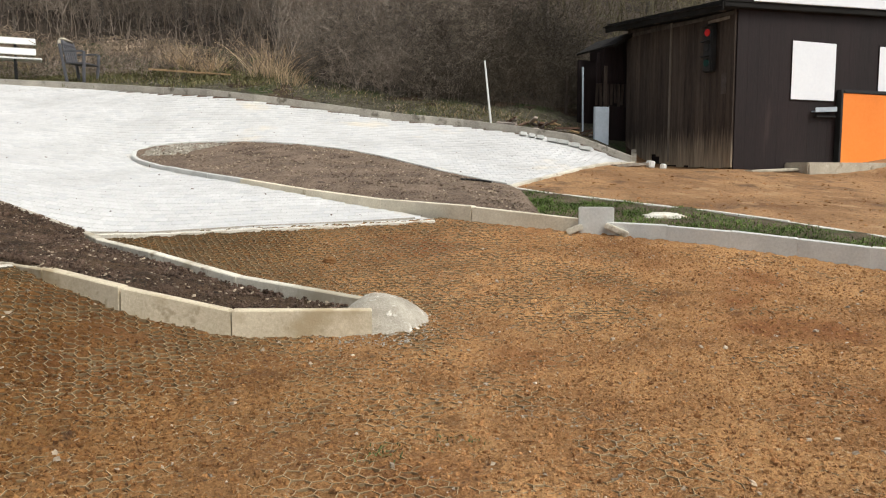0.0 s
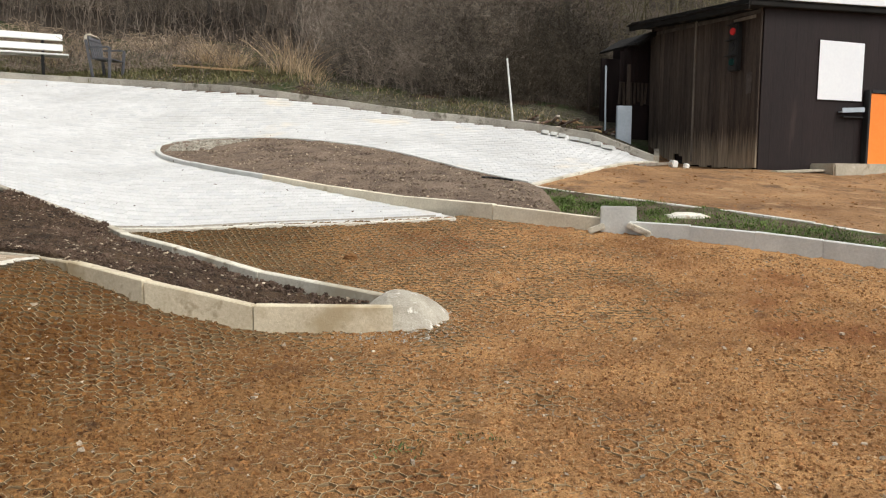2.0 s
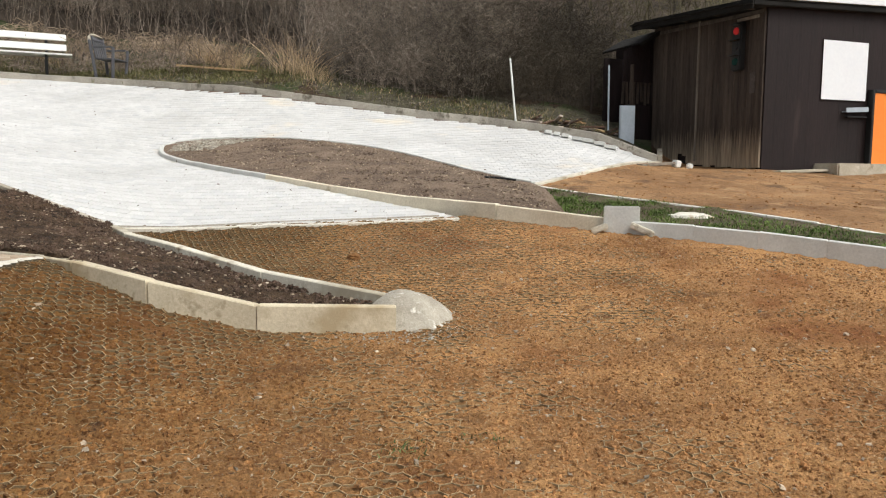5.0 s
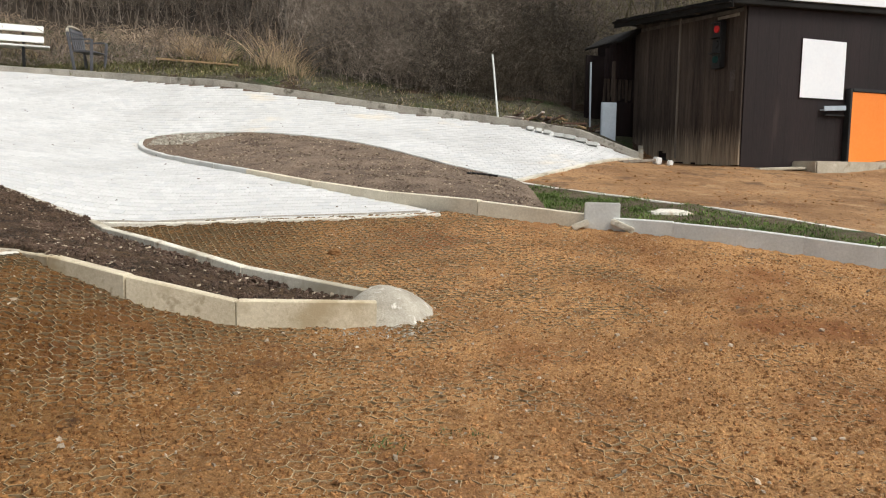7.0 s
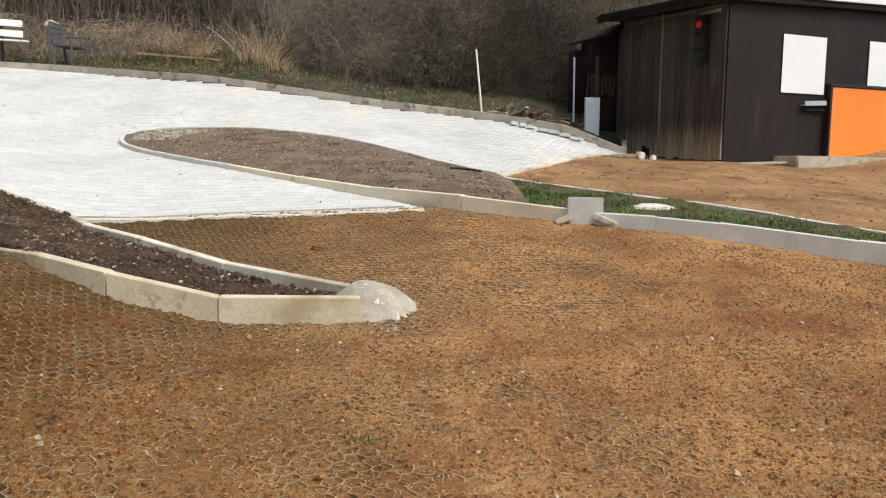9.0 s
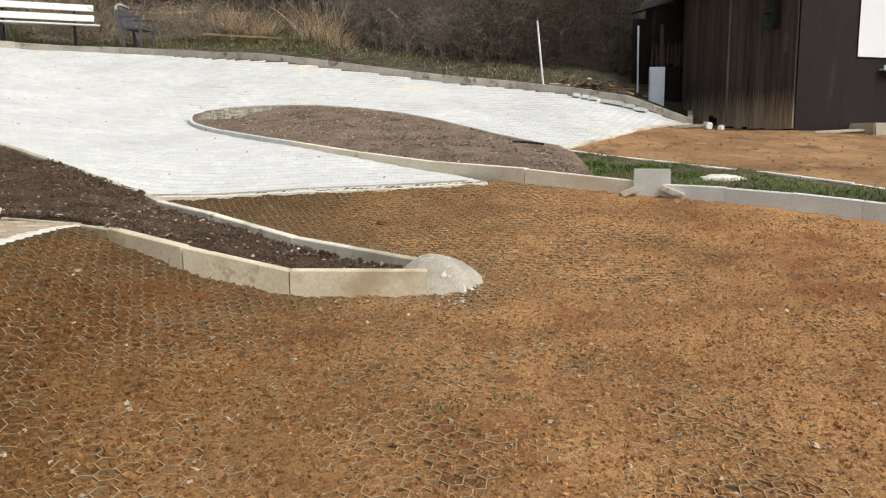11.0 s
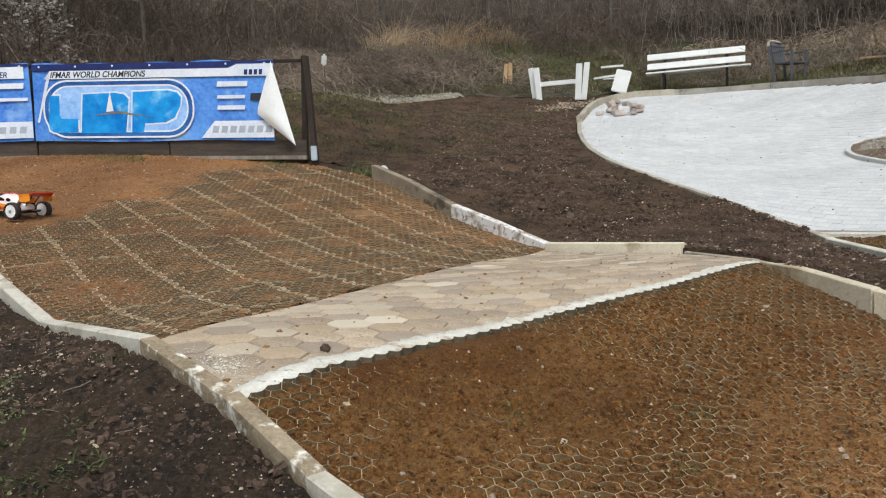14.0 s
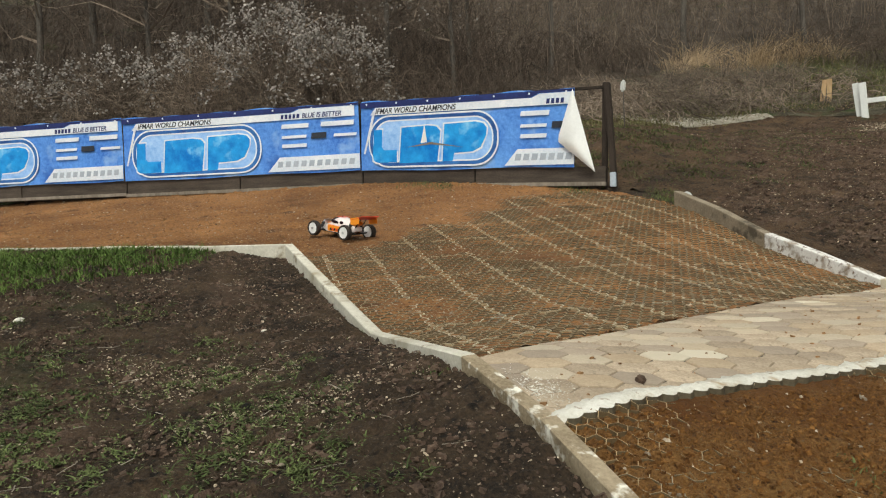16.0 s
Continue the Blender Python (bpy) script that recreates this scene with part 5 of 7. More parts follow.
def cement_mound():
    """Heap of cement that closes the kerb's end: steep crown, wide thin foot."""
    top = thing("cement_mound", "rough grey cement heap at the kerb end", "cement heap")
    vs, fs, n, m = [], [], 40, 22
    cx, cy = -0.37, 4.24
    for j in range(m + 1):
        for i in range(n):
            a, r = 2 * math.pi * i / n, j / m
            wob = 1 + 0.12 * noise.noise(Vector((math.cos(a) * 1.4, math.sin(a) * 1.4, 2)))
            x, y = cx + 0.25 * r * wob * math.cos(a) * (1.2 if math.cos(a) > 0 else 0.9), cy + 0.34 * r * wob * math.sin(a) * (0.8 if math.sin(a) < 0 else 1)
            up = 0.15 * (1 - r ** 2.5) + 0.012 * noise.fractal(Vector((x * 9, y * 9, 0)), 0.9, 2.1, 5) - 0.012 * r
            vs.append((x, y, h(x, y) * 0.6 + 0.4 * h(cx, cy) + up))
    for j in range(m):
        for i in range(n):
            fs.append((j * n + i, j * n + (i + 1) % n, (j + 1) * n + (i + 1) % n, (j + 1) * n + i))
    part("mound", mesh_of("heap", vs, fs, M_CEMENT, True), M_CEMENT, top)


cement_mound()


def brick_pile(x, y, n, seed, label):
    top = thing("brick_pile", label, "bricks")
    rng = random.Random(seed)
    me = None
    for k in range(n):
        if me is None:
            first = part("brick", box(0.15, 0.1, 0.065, (0, 0, 0), 0.008), M_BRICK, top)
            me = first.data
            ob = first
        else:
            ob = part("brick", me, M_BRICK, top)
        px, py = x + rng.uniform(-0.32, 0.32), y + rng.uniform(-0.3, 0.3)
        ob.matrix_basis = Matrix.Translation((px, py, h(px, py) + 0.05 + 0.075 * (k % 3 if k > n / 3 else 0))) @ pose(0, 0, 0, rng.uniform(-14, 14), rng.uniform(-14, 14), rng.uniform(0, 180))


brick_pile(-9.15, 12.75, 22, 3, "pile of loose pale paving bricks")
for k, (x, y, w) in enumerate(((1.71, 12.25, 0.16), (1.87, 12.19, 0.17), (2.03, 12.11, 0.15), (2.18, 12.02, 0.16), (1.53, 12.38, 0.11), (1.41, 12.47, 0.1), (1.28, 12.56, 0.11))):
    loose = thing("loose_brick", "loose grey paving brick against the kerb", "brick", "loose bricks by the kerb")
    part("brick", box(w, 0.11, 0.055, (x, y, h(x, y) + 0.035), 0.006, (-8, 7, -24 + 5 * k)), M_KERBG, loose)
for x, y, s in ((3.08, 11.62, 0.12), (3.25, 11.55, 0.09)):
    stone = thing("white_stone", "small white stone beside the hut", "stone", "white stones by the hut")
    part("block", box(s, s * 0.8, s * 0.9, (x, y, h(x, y) + s * 0.42), 0.015, (5, 8, 30)), M_BENCHW, stone)
strip = thing("edge_plank", "grey plank lying at the paving end", "plank")
part("plank", box(0.75, 0.1, 0.04, (2.72, 11.35, h(2.72, 11.35) + 0.02), 0.006, (0, -3, 38)), M_GREYWOOD, strip)

# ---- posts and clutter behind the bank ----
pole = thing("leaning_pole", "thin white plastic pole leaning beside the bank", "pole")
part("shaft", tube((0.82, 13.2, h(0.82, 13.2) - 0.1), (0.7, 13.3, 2.72), 0.017, 0.015), M_BENCHW, pole)
post = thing("marker_post", "thin pale metal post beside the shed", "post")
part("shaft", tube((2.42, 13.6, h(2.42, 13.6) - 0.1), (2.41, 13.65, 2.66), 0.016, 0.016), M_STEEL, post)
cab = thing("steel_cabinet", "flat pale blue-grey steel cabinet standing by the shed", "cabinet")
cz = h(2.62, 12.95)
part("body", box(0.25, 0.05, 0.62, (2.6, 12.94, cz + 0.28), 0.003, (0, 0, 8)), M_STEEL, cab)
part("door", box(0.23, 0.008, 0.58, (2.604, 12.909, cz + 0.28), 0.002, (0, 0, 8)), M_STEEL, cab)
rng = random.Random(11)
M_BROWN = mat("rotten_board", (0.06, 0.035, 0.024), (0.15, 0.09, 0.062), 4, 0.9, 30, 0.4, objvar=0.3)
rubble = thing("wood_rubble", "heap of broken boards and sticks", "rubble")
for k in range(26):
    x, y = rng.uniform(0.95, 2.5), rng.uniform(13.05, 13.6)
    part("stick", box(rng.uniform(0.2, 0.6), rng.uniform(0.03, 0.07), 0.03, (x, y, h(x, y) + rng.uniform(0.02, 0.1)), 0.004, (rng.uniform(-15, 15), rng.uniform(-22, 22), rng.uniform(0, 180))), rng.choice((M_BROWN, M_BROWN, M_OLDWOOD, M_PINE, M_GREYWOOD, M_BROWN, M_BRICK, M_BRICK, M_BENCHW)), rubble)
pipe = thing("drain_pipe_piece", "black bent pipe half buried in the soil", "pipe")
bent = [Vector((0.2 + 0.34 * k / 6, 8.83 - 0.1 * k / 6 + 0.05 * math.sin(math.pi * k / 6), 0)) for k in range(7)]
for v in bent:
    v.z = h(v.x, v.y) + 0.1
part("pipe", joined(*[tube(a, b, 0.012, 0.012, 10) for a, b in zip(bent[:-1], bent[1:])]), M_DARK, pipe, smooth=True)
lump("pale_slab_stone", 1.99, 7.02, 0.21, 0.11, 0.05, M_LIME, "pale flat stone lying in the grass", "stone", 3, 0.35, 0.2)
lump("dirt_clod", -0.86, 5.86, 0.05, 0.045, 0.035, M_CLOD, "dark dirt clod on the track", "clod", 5, 0.3, 0.3)
lump("paver_clod", -2.68, 1.4, 0.02, 0.018, 0.018, M_BED, "round dark clod on the pavers", "clod", 6, 0.2, 0.25)
lump("corner_stone", -6.98, 5.1, 0.09, 0.07, 0.09, M_KERBG, "grey stone at the kerb end", "stone", 8, 0.3, 0.15)
bag = thing("plastic_scrap", "white plastic scrap caught on a twig", "litter")
part("scrap", box(0.1, 0.05, 0.2, (-11.55, 7.55, h(-11.55, 7.55) + 0.72), 0.03, (8, 14, 20)), M_BENCHW, bag)
part("twig", tube((-11.55, 7.56, h(-11.55, 7.56)), (-11.57, 7.56, h(-11.55, 7.56) + 0.9), 0.012, 0.006, 6), M_BARK, bag)

# ---- fine stuff: twigs, grass, stones ----
class Soup:
    """Gathers many small pieces for one mesh."""

    def __init__(self):
        self.v, self.f, self.n = [], [], 0

    def add(self, verts, faces):
        self.v.append(verts.reshape(-1, 3))
        self.f.append(faces + self.n)
        self.n += len(self.v[-1])

    def object(self, name, material, label, category, smooth=False):
        me = bpy.data.meshes.new(name)
        faces = [f for block in self.f for f in block.tolist()]
        me.from_pydata(np.vstack(self.v).tolist(), [], faces)
        me.materials.append(material)
        if smooth:
            me.polygons.foreach_set("use_smooth", [True] * len(me.polygons))
        return tagged(new(name, me), label, category, "", "stuff")


RNG = np.random.default_rng(5)


def chains(soup, p, r, sides=3):
    """Tapered twigs: p (n, k, 3) centre lines, r (n, k) radii."""
    n, k, _ = p.shape
    d = np.gradient(p, axis=1)
    d /= np.linalg.norm(d, axis=-1, keepdims=True) + 1e-9
    ref = np.where(np.abs(d[..., 2:]) > 0.8, [1.0, 0, 0], [0, 0, 1.0])
    u = np.cross(d, ref)
    u /= np.linalg.norm(u, axis=-1, keepdims=True) + 1e-9
    w = np.cross(d, u)
    a = 2 * np.pi * np.arange(sides) / sides
    v = p[:, :, None] + r[:, :, None, None] * (np.cos(a)[:, None] * u[:, :, None] + np.sin(a)[:, None] * w[:, :, None])
    idx = np.arange(n * k * sides).reshape(n, k, sides)
    f = np.stack([idx[:, :-1], np.roll(idx[:, :-1], -1, 2), np.roll(idx[:, 1:], -1, 2), idx[:, 1:]], -1).reshape(-1, 4)
    soup.add(v.reshape(-1, 3), f)


def stems(base, tall, lean, segs, wiggle):
    """Centre lines of n upright stems."""
    n = len(base)
    ang = RNG.uniform(0, 2 * np.pi, n)
    way = np.c_[np.cos(ang), np.sin(ang)] * (lean * RNG.uniform(0.2, 1, n))[:, None]
    t = np.linspace(0, 1, segs + 1)
    p = np.zeros((n, segs + 1, 3))
    p[..., :2] = base[:, None, :2] + way[:, None] * (t ** 1.6)[None, :, None] * tall[:, None, None]
    p[..., 2] = base[:, None, 2] + tall[:, None] * t
    p[:, 1:] += RNG.normal(0, wiggle, (n, segs, 3)) * tall[:, None, None]
    return p


def twigs(soup, parent, count, length, r, droop=0.0, start=0.35, up=0.6, segs=3):
    """Side twigs from random places on parent lines."""
    n, k, _ = parent.shape
    i = RNG.integers(0, n, count)
    s = RNG.uniform(start, 1, count) * (k - 1)
    j = np.minimum(s.astype(int), k - 2)
    o = parent[i, j] + (parent[i, j + 1] - parent[i, j]) * (s - j)[:, None]
    d = RNG.normal(0, 1, (count, 3))
    d[:, 2] = np.abs(d[:, 2]) * up + up * 0.5
    d /= np.linalg.norm(d, axis=1, keepdims=True)
    ln = length * RNG.uniform(0.4, 1.3, count)
    t = np.linspace(0, 1, segs + 1)
    p = o[:, None] + d[:, None] * (ln[:, None] * t)[..., None]
    p[:, 1:] += RNG.normal(0, 0.08, (count, segs, 3)) * ln[:, None, None]
    p[..., 2] -= droop * ln[:, None] * t ** 2
    rr = r * RNG.uniform(0.6, 1.3, count)[:, None] * (1.1 - t)[None]
    chains(soup, p, rr)
    return p


def scatter(poly, n, clear=()):
    """n points on the land inside an outline."""
    p = np.array(poly, float)
    out = np.zeros((0, 2))
    while len(out) < n:
        q = RNG.uniform(p.min(0), p.max(0), (4 * n + 50, 2))
        q = q[inside(q, poly)]
        for c in clear:
            q = q[~inside(q, c)]
        out = np.vstack([out, q])
    out = out[:n]
    return np.c_[out, heights(out)]


def pebbles(soup, p, size, flat=0.6):
    """Rough little stones and crumbs at p with radii size: grains of four faces, and uneven rounded blocks where larger."""
    p, size = np.asarray(p), np.asarray(size)
    tiny = size < 0.0042
    if tiny.any() and flat < 0.95:
        g, r = p[tiny], size[tiny]
        n = len(g)
        a = RNG.uniform(0, 2 * np.pi, (n, 1)) + np.arange(4)[None] * np.pi / 2 + RNG.uniform(-0.4, 0.4, (n, 4))
        out = RNG.uniform(0.7, 1.25, (n, 4))
        v = np.zeros((n, 5, 3))
        v[:, :4, 0], v[:, :4, 1], v[:, :4, 2] = np.cos(a) * out, np.sin(a) * out, -0.4
        v[:, 4, :2], v[:, 4, 2] = RNG.normal(0, 0.35, (n, 2)), RNG.uniform(0.7, 1.3, n) * flat * 1.4
        soup.add(v * r[:, None, None] + g[:, None], (np.array([(0, 1, 4), (1, 2, 4), (2, 3, 4), (3, 0, 4)])[None] + 5 * np.arange(n)[:, None, None]).reshape(-1, 3))
        p, size = p[~tiny], size[~tiny]
    n = len(p)
    if not n:
        return
    base = np.array([(-1, -1, -1), (1, -1, -1), (1, 1, -1), (-1, 1, -1), (-0.8, -0.8, 0.8), (0.8, -0.8, 0.8), (0.8, 0.8, 0.8), (-0.8, 0.8, 0.8)], float) * 0.75
    v = base[None] * RNG.uniform(0.65, 1.25, (n, 8, 1)) + RNG.normal(0, 0.14, (n, 8, 3))
    tilt = RNG.normal(0, 0.25, (n, 2))
    v[..., 2] = v[..., 2] * flat + v[..., 0] * tilt[:, :1] + v[..., 1] * tilt[:, 1:]
    a = RNG.uniform(0, 2 * np.pi, n)
    c, s = np.cos(a)[:, None], np.sin(a)[:, None]
    st = RNG.uniform(0.7, 1.4, n)[:, None]
    x, y = v[..., 0] * st, v[..., 1]
    v = np.stack([x * c - y * s, x * s + y * c, v[..., 2]], -1) * size[:, None, None] + p[:, None]
    quads = np.array([(4, 5, 6, 7), (0, 1, 5, 4), (1, 2, 6, 5), (2, 3, 7, 6), (3, 0, 4, 7)])
    soup.add(v, (quads[None] + 8 * np.arange(n)[:, None, None]).reshape(-1, 4))


def blades(soup, p, tall, wide, lean):
    """Bent grass blades with three joints."""
    n = len(p)
    a = RNG.uniform(0, 2 * np.pi, n)
    side = np.c_[np.cos(a), np.sin(a), np.zeros(n)]
    way = np.c_[-np.sin(a), np.cos(a), np.zeros(n)] * (RNG.uniform(-1, 1, n) * lean)[:, None]
    hgt = (tall * RNG.uniform(0.5, 1.2, n))[:, None]
    up = np.array([0, 0, 1.0])
    mid = p + up * hgt * 0.55 + way * hgt * 0.35
    tip = p + up * hgt * RNG.uniform(0.6, 1, (n, 1)) + way * hgt
    w = side * (wide * RNG.uniform(0.6, 1.3, n))[:, None]
    v = np.stack([p - w, p + w, mid + w * 0.7, mid - w * 0.7, tip], 1)
    k = 5 * np.arange(n)[:, None]
    soup.add(v, np.hstack([k, k + 1, k + 2, k + 3]))
    f = np.hstack([k + 3, k + 2, k + 4])
    soup.f.append(f + soup.n - 5 * n)


def clumped(p, spread, n):
    """n points in clumps round the rows of p, on the land."""
    q = p[RNG.integers(0, len(p), n), :2] + RNG.normal(0, spread, (n, 2))
    return np.c_[q, heights(q)]


# ---- thicket and woods on the hill ----
FRONT = [(-2.6, 15.0), (-1.2, 14.75), (0.6, 14.5), (2.2, 14.7), (3.2, 15.6), (2.6, 17.2), (-1.0, 17.2), (-3.0, 16.6)]
M_TWIGD = mat("dark_twigs", (0.032, 0.0264, 0.0192), (0.1039, 0.0839, 0.0607), 0.6, 1.0, 20, 0.0, island=0.5)


def thicket(poly, n, tall, material, label):
    """Dense shoots, lower towards the rim of the clump, that fray into fine twigs."""
    soup = Soup()
    b = scatter(poly, n)
    p = stems(b, RNG.uniform(0.55, 1.0, n) * tall * (0.5 + 0.5 * np.minimum(1, rim_gap(b[:, :2], FRONT) / 0.75)), 0.75, 6, 0.04)
    chains(soup, p, np.linspace(1, 0.3, 7)[None] * RNG.uniform(0.0025, 0.006, n)[:, None])
    w2 = twigs(soup, p, 8 * n, 0.42, 0.004, start=0.04, up=0.45)
    twigs(soup, w2, 14 * n, 0.22, 0.0028, start=0.1, up=0.25, segs=2)
    soup.object("thicket", material, label, "thicket")


thicket([(-2.6, 15.0), (-1.2, 14.75), (0.2, 14.55), (1.0, 15.6), (0.4, 17.2), (-1.0, 17.2), (-3.0, 16.6)], 950, 1.95, M_TWIG, "dense brown leafless shrub thicket behind the bank")
thicket([(-0.7, 14.65), (0.6, 14.5), (2.2, 14.7), (3.2, 15.6), (2.6, 17.2), (-0.2, 17.2), (0.2, 16.0)], 850, 1.95, M_TWIGD, "dark leafless shrub thicket beside the hut")

soup = Soup()
EAST = [(1.6, 15.2), (14, 15.2), (14, 27), (3.2, 27)]
WEST = [(-12, -9), (-12, 7.5), (-28, 7.5), (-28, -9)]


M_STEMS = mat("grey_brown_stems", (0.1215, 0.1013, 0.081), (0.378, 0.3105, 0.2497), 0.6, 1.0, 20, 0.0, island=0.5)


def scrub(name, poly, n, clear, material, label):
    """Bare shrubs: stems with two orders of twigs."""
    soup = Soup()
    b = scatter(poly, n, clear)
    tall = RNG.uniform(0.9, 3.2, n) * RNG.uniform(0.7, 1, n)
    p = stems(b, tall, 0.5, 6, 0.04)
    chains(soup, p, np.linspace(1, 0.25, 7)[None] * (RNG.uniform(0.004, 0.009, n) * tall / 2 + 0.002)[:, None])
    w2 = twigs(soup, p, int(5 * n), 0.75, 0.005, start=0.15, up=0.7)
    twigs(soup, w2, int(7 * n), 0.35, 0.004, start=0.2, up=0.4, segs=2)
    soup.object(name, material, label, "scrub")


scrub("woodland_scrub", WOODS, 2200, (FRONT, EAST, WEST), M_SCRUB, "bare brown scrub covering the hillside")
scrub("edge_scrub", [(-12, 18.5), (-7, 18.9), (-5, 18.1), (-3.5, 16.8), (-2.8, 17.6), (-3, 19.6), (-6, 20.8), (-12, 20.8)], 700, (), M_STEMS, "grey-brown scrub at the edge of the woods")
scrub("west_scrub", [(-19, -9), (-17.5, -4), (-15, 0.5), (-13.4, 3.4), (-13.8, 6.2), (-15.2, 7.5), (-27, 7.5), (-27, 4), (-24, -8)], 1800, (), M_SCRUBW, "dark brown scrub behind the banner fence")


def brambles(name, poly, n, tall, length, material, label, r=0.005, up=0.5):
    """Arching, fallen and tangled stems."""
    soup = Soup()
    b = scatter(poly, n)
    d = RNG.normal(0, 1, (n, 3)) * [1, 1, 0.2]
    d /= np.linalg.norm(d, axis=1, keepdims=True)
    t = np.linspace(-0.5, 0.5, 7)
    ln = length * RNG.uniform(0.35, 1.2, n)
    p = b[:, None] + d[:, None] * (ln[:, None] * t)[..., None] + RNG.normal(0, 0.035, (n, 7, 3)) * ln[:, None, None]
    p[..., 2] = heights(p[..., :2].reshape(-1, 2)).reshape(n, 7) + np.abs(RNG.normal(0.04, 0.05, (n, 7))) + (tall * RNG.uniform(0, 1, n) ** 1.5)[:, None] * np.cos(np.pi * t)[None] ** 0.7
    p[:, 0, 2] -= 0.1
    chains(soup, p, r * RNG.uniform(0.4, 1.4, (n, 1)) * np.linspace(1, 0.5, 7)[None])
    twigs(soup, p, 3 * n, 0.22 * length, 0.5 * r, start=0.1, up=up, segs=2)
    soup.object(name, material, label, "brambles")


brambles("bramble_tangle", [(-19, -8), (-15.2, 0.5), (-12.9, 4.6), (-13.6, 7.6), (-15.6, 9.2), (-16.9, 12.6), (-19.5, 14), (-22, 8), (-21, -4)], 2600, 1.1, 1.5, M_SCRUBW, "dark tangle of bramble stems under the trees", 0.007)
M_STALK = mat("bleached_stalks", (0.1645, 0.1202, 0.0853), (0.5313, 0.4174, 0.295), 0.7, 1.0, 20, 0.0, island=0.45)
brambles("stalk_tangle", [(-10.8, 17.9), (-7, 18.1), (-5.7, 17.4), (-5.4, 18.0), (-7, 19), (-10.8, 18.8)], 380, 0.18, 0.75, M_STALK, "heap of bleached dead stalks on the slope", 0.007, 0.2)
brambles("slope_litter", [(-10.6, 16.5), (-8.2, 16.5), (-6.2, 16.2), (-5.6, 16.6), (-5.8, 17.6), (-7, 18.3), (-10.8, 18.1)], 620, 0.1, 0.6, M_STEMS, "fallen brown stalks lying on mossy ground", 0.006, 0.12)
brambles("upper_brush", [(-11.4, 17.2), (-13.4, 16.2), (-14.6, 15.6), (-16.4, 14.6), (-16.6, 16.6), (-13.4, 19.2), (-11.4, 19.0)], 900, 0.6, 1.1, M_SCRUBW, "brown bramble stems at the edge of the woods", 0.006)
brambles("slope_brush", [(-13.0, 7.4), (-13.9, 10.6), (-13.4, 12.6), (-14.6, 15.2), (-16.4, 12.8), (-15.6, 9.4), (-14.0, 6.6)], 1300, 0.3, 0.9, M_SCRUB, "fallen twigs and dead stalks above the soil slope", 0.006)
soup = Soup()
b = scatter(EAST, 900, (FRONT,))
tall = RNG.uniform(1.2, 3.4, 900)
p = stems(b, tall, 0.5, 6, 0.05)
chains(soup, p, np.linspace(1, 0.25, 7)[None] * (RNG.uniform(0.004, 0.009, 900) * tall / 2 + 0.002)[:, None])
w2 = twigs(soup, p, 6500, 0.8, 0.005, start=0.1, up=0.5)
twigs(soup, w2, 8000, 0.4, 0.004, start=0.2, up=0.3, segs=2)
soup.object("east_scrub", M_SCRUBO, "olive-brown tangled scrub behind the hut", "scrub")


def bare_tree(x, y, tall, r, lean, seed):
    """A leafless tree: tapered trunk and a crown of limbs and twigs."""
    rng = np.random.default_rng(seed)
    top = thing("bare_tree", "leafless grey tree on the hillside", "tree", "bare trees")
    z = h(x, y)
    t = np.linspace(0, 1, 12)
    line = np.stack([x + lean * t * tall + np.cumsum(rng.normal(0, 0.02, 12)), y + np.cumsum(rng.normal(0, 0.02, 12)), z - 0.15 + tall * t], -1)[None]
    s = Soup()
    chains(s, line, (r * (1 - 0.8 * t))[None], 9)
    me = bpy.data.meshes.new("trunk")
    me.from_pydata(np.vstack(s.v).tolist(), [], [f for q in s.f for f in q.tolist()])
    part("trunk", me, M_BARK, top).data.materials.append(M_BARK)
    s = Soup()
    limbs = twigs(s, line, 34, tall * 0.3, r * 0.3, start=0.25, up=0.6)
    fine = twigs(s, limbs, 260, tall * 0.13, r * 0.09, start=0.2, up=0.4)
    twigs(s, fine, 600, tall * 0.06, r * 0.055, start=0.2, up=0.3, segs=2)
    me = bpy.data.meshes.new("crown")
    me.from_pydata(np.vstack(s.v).tolist(), [], [f for q in s.f for f in q.tolist()])
    part("crown", me, M_SCRUB, top).data.materials.append(M_SCRUB)


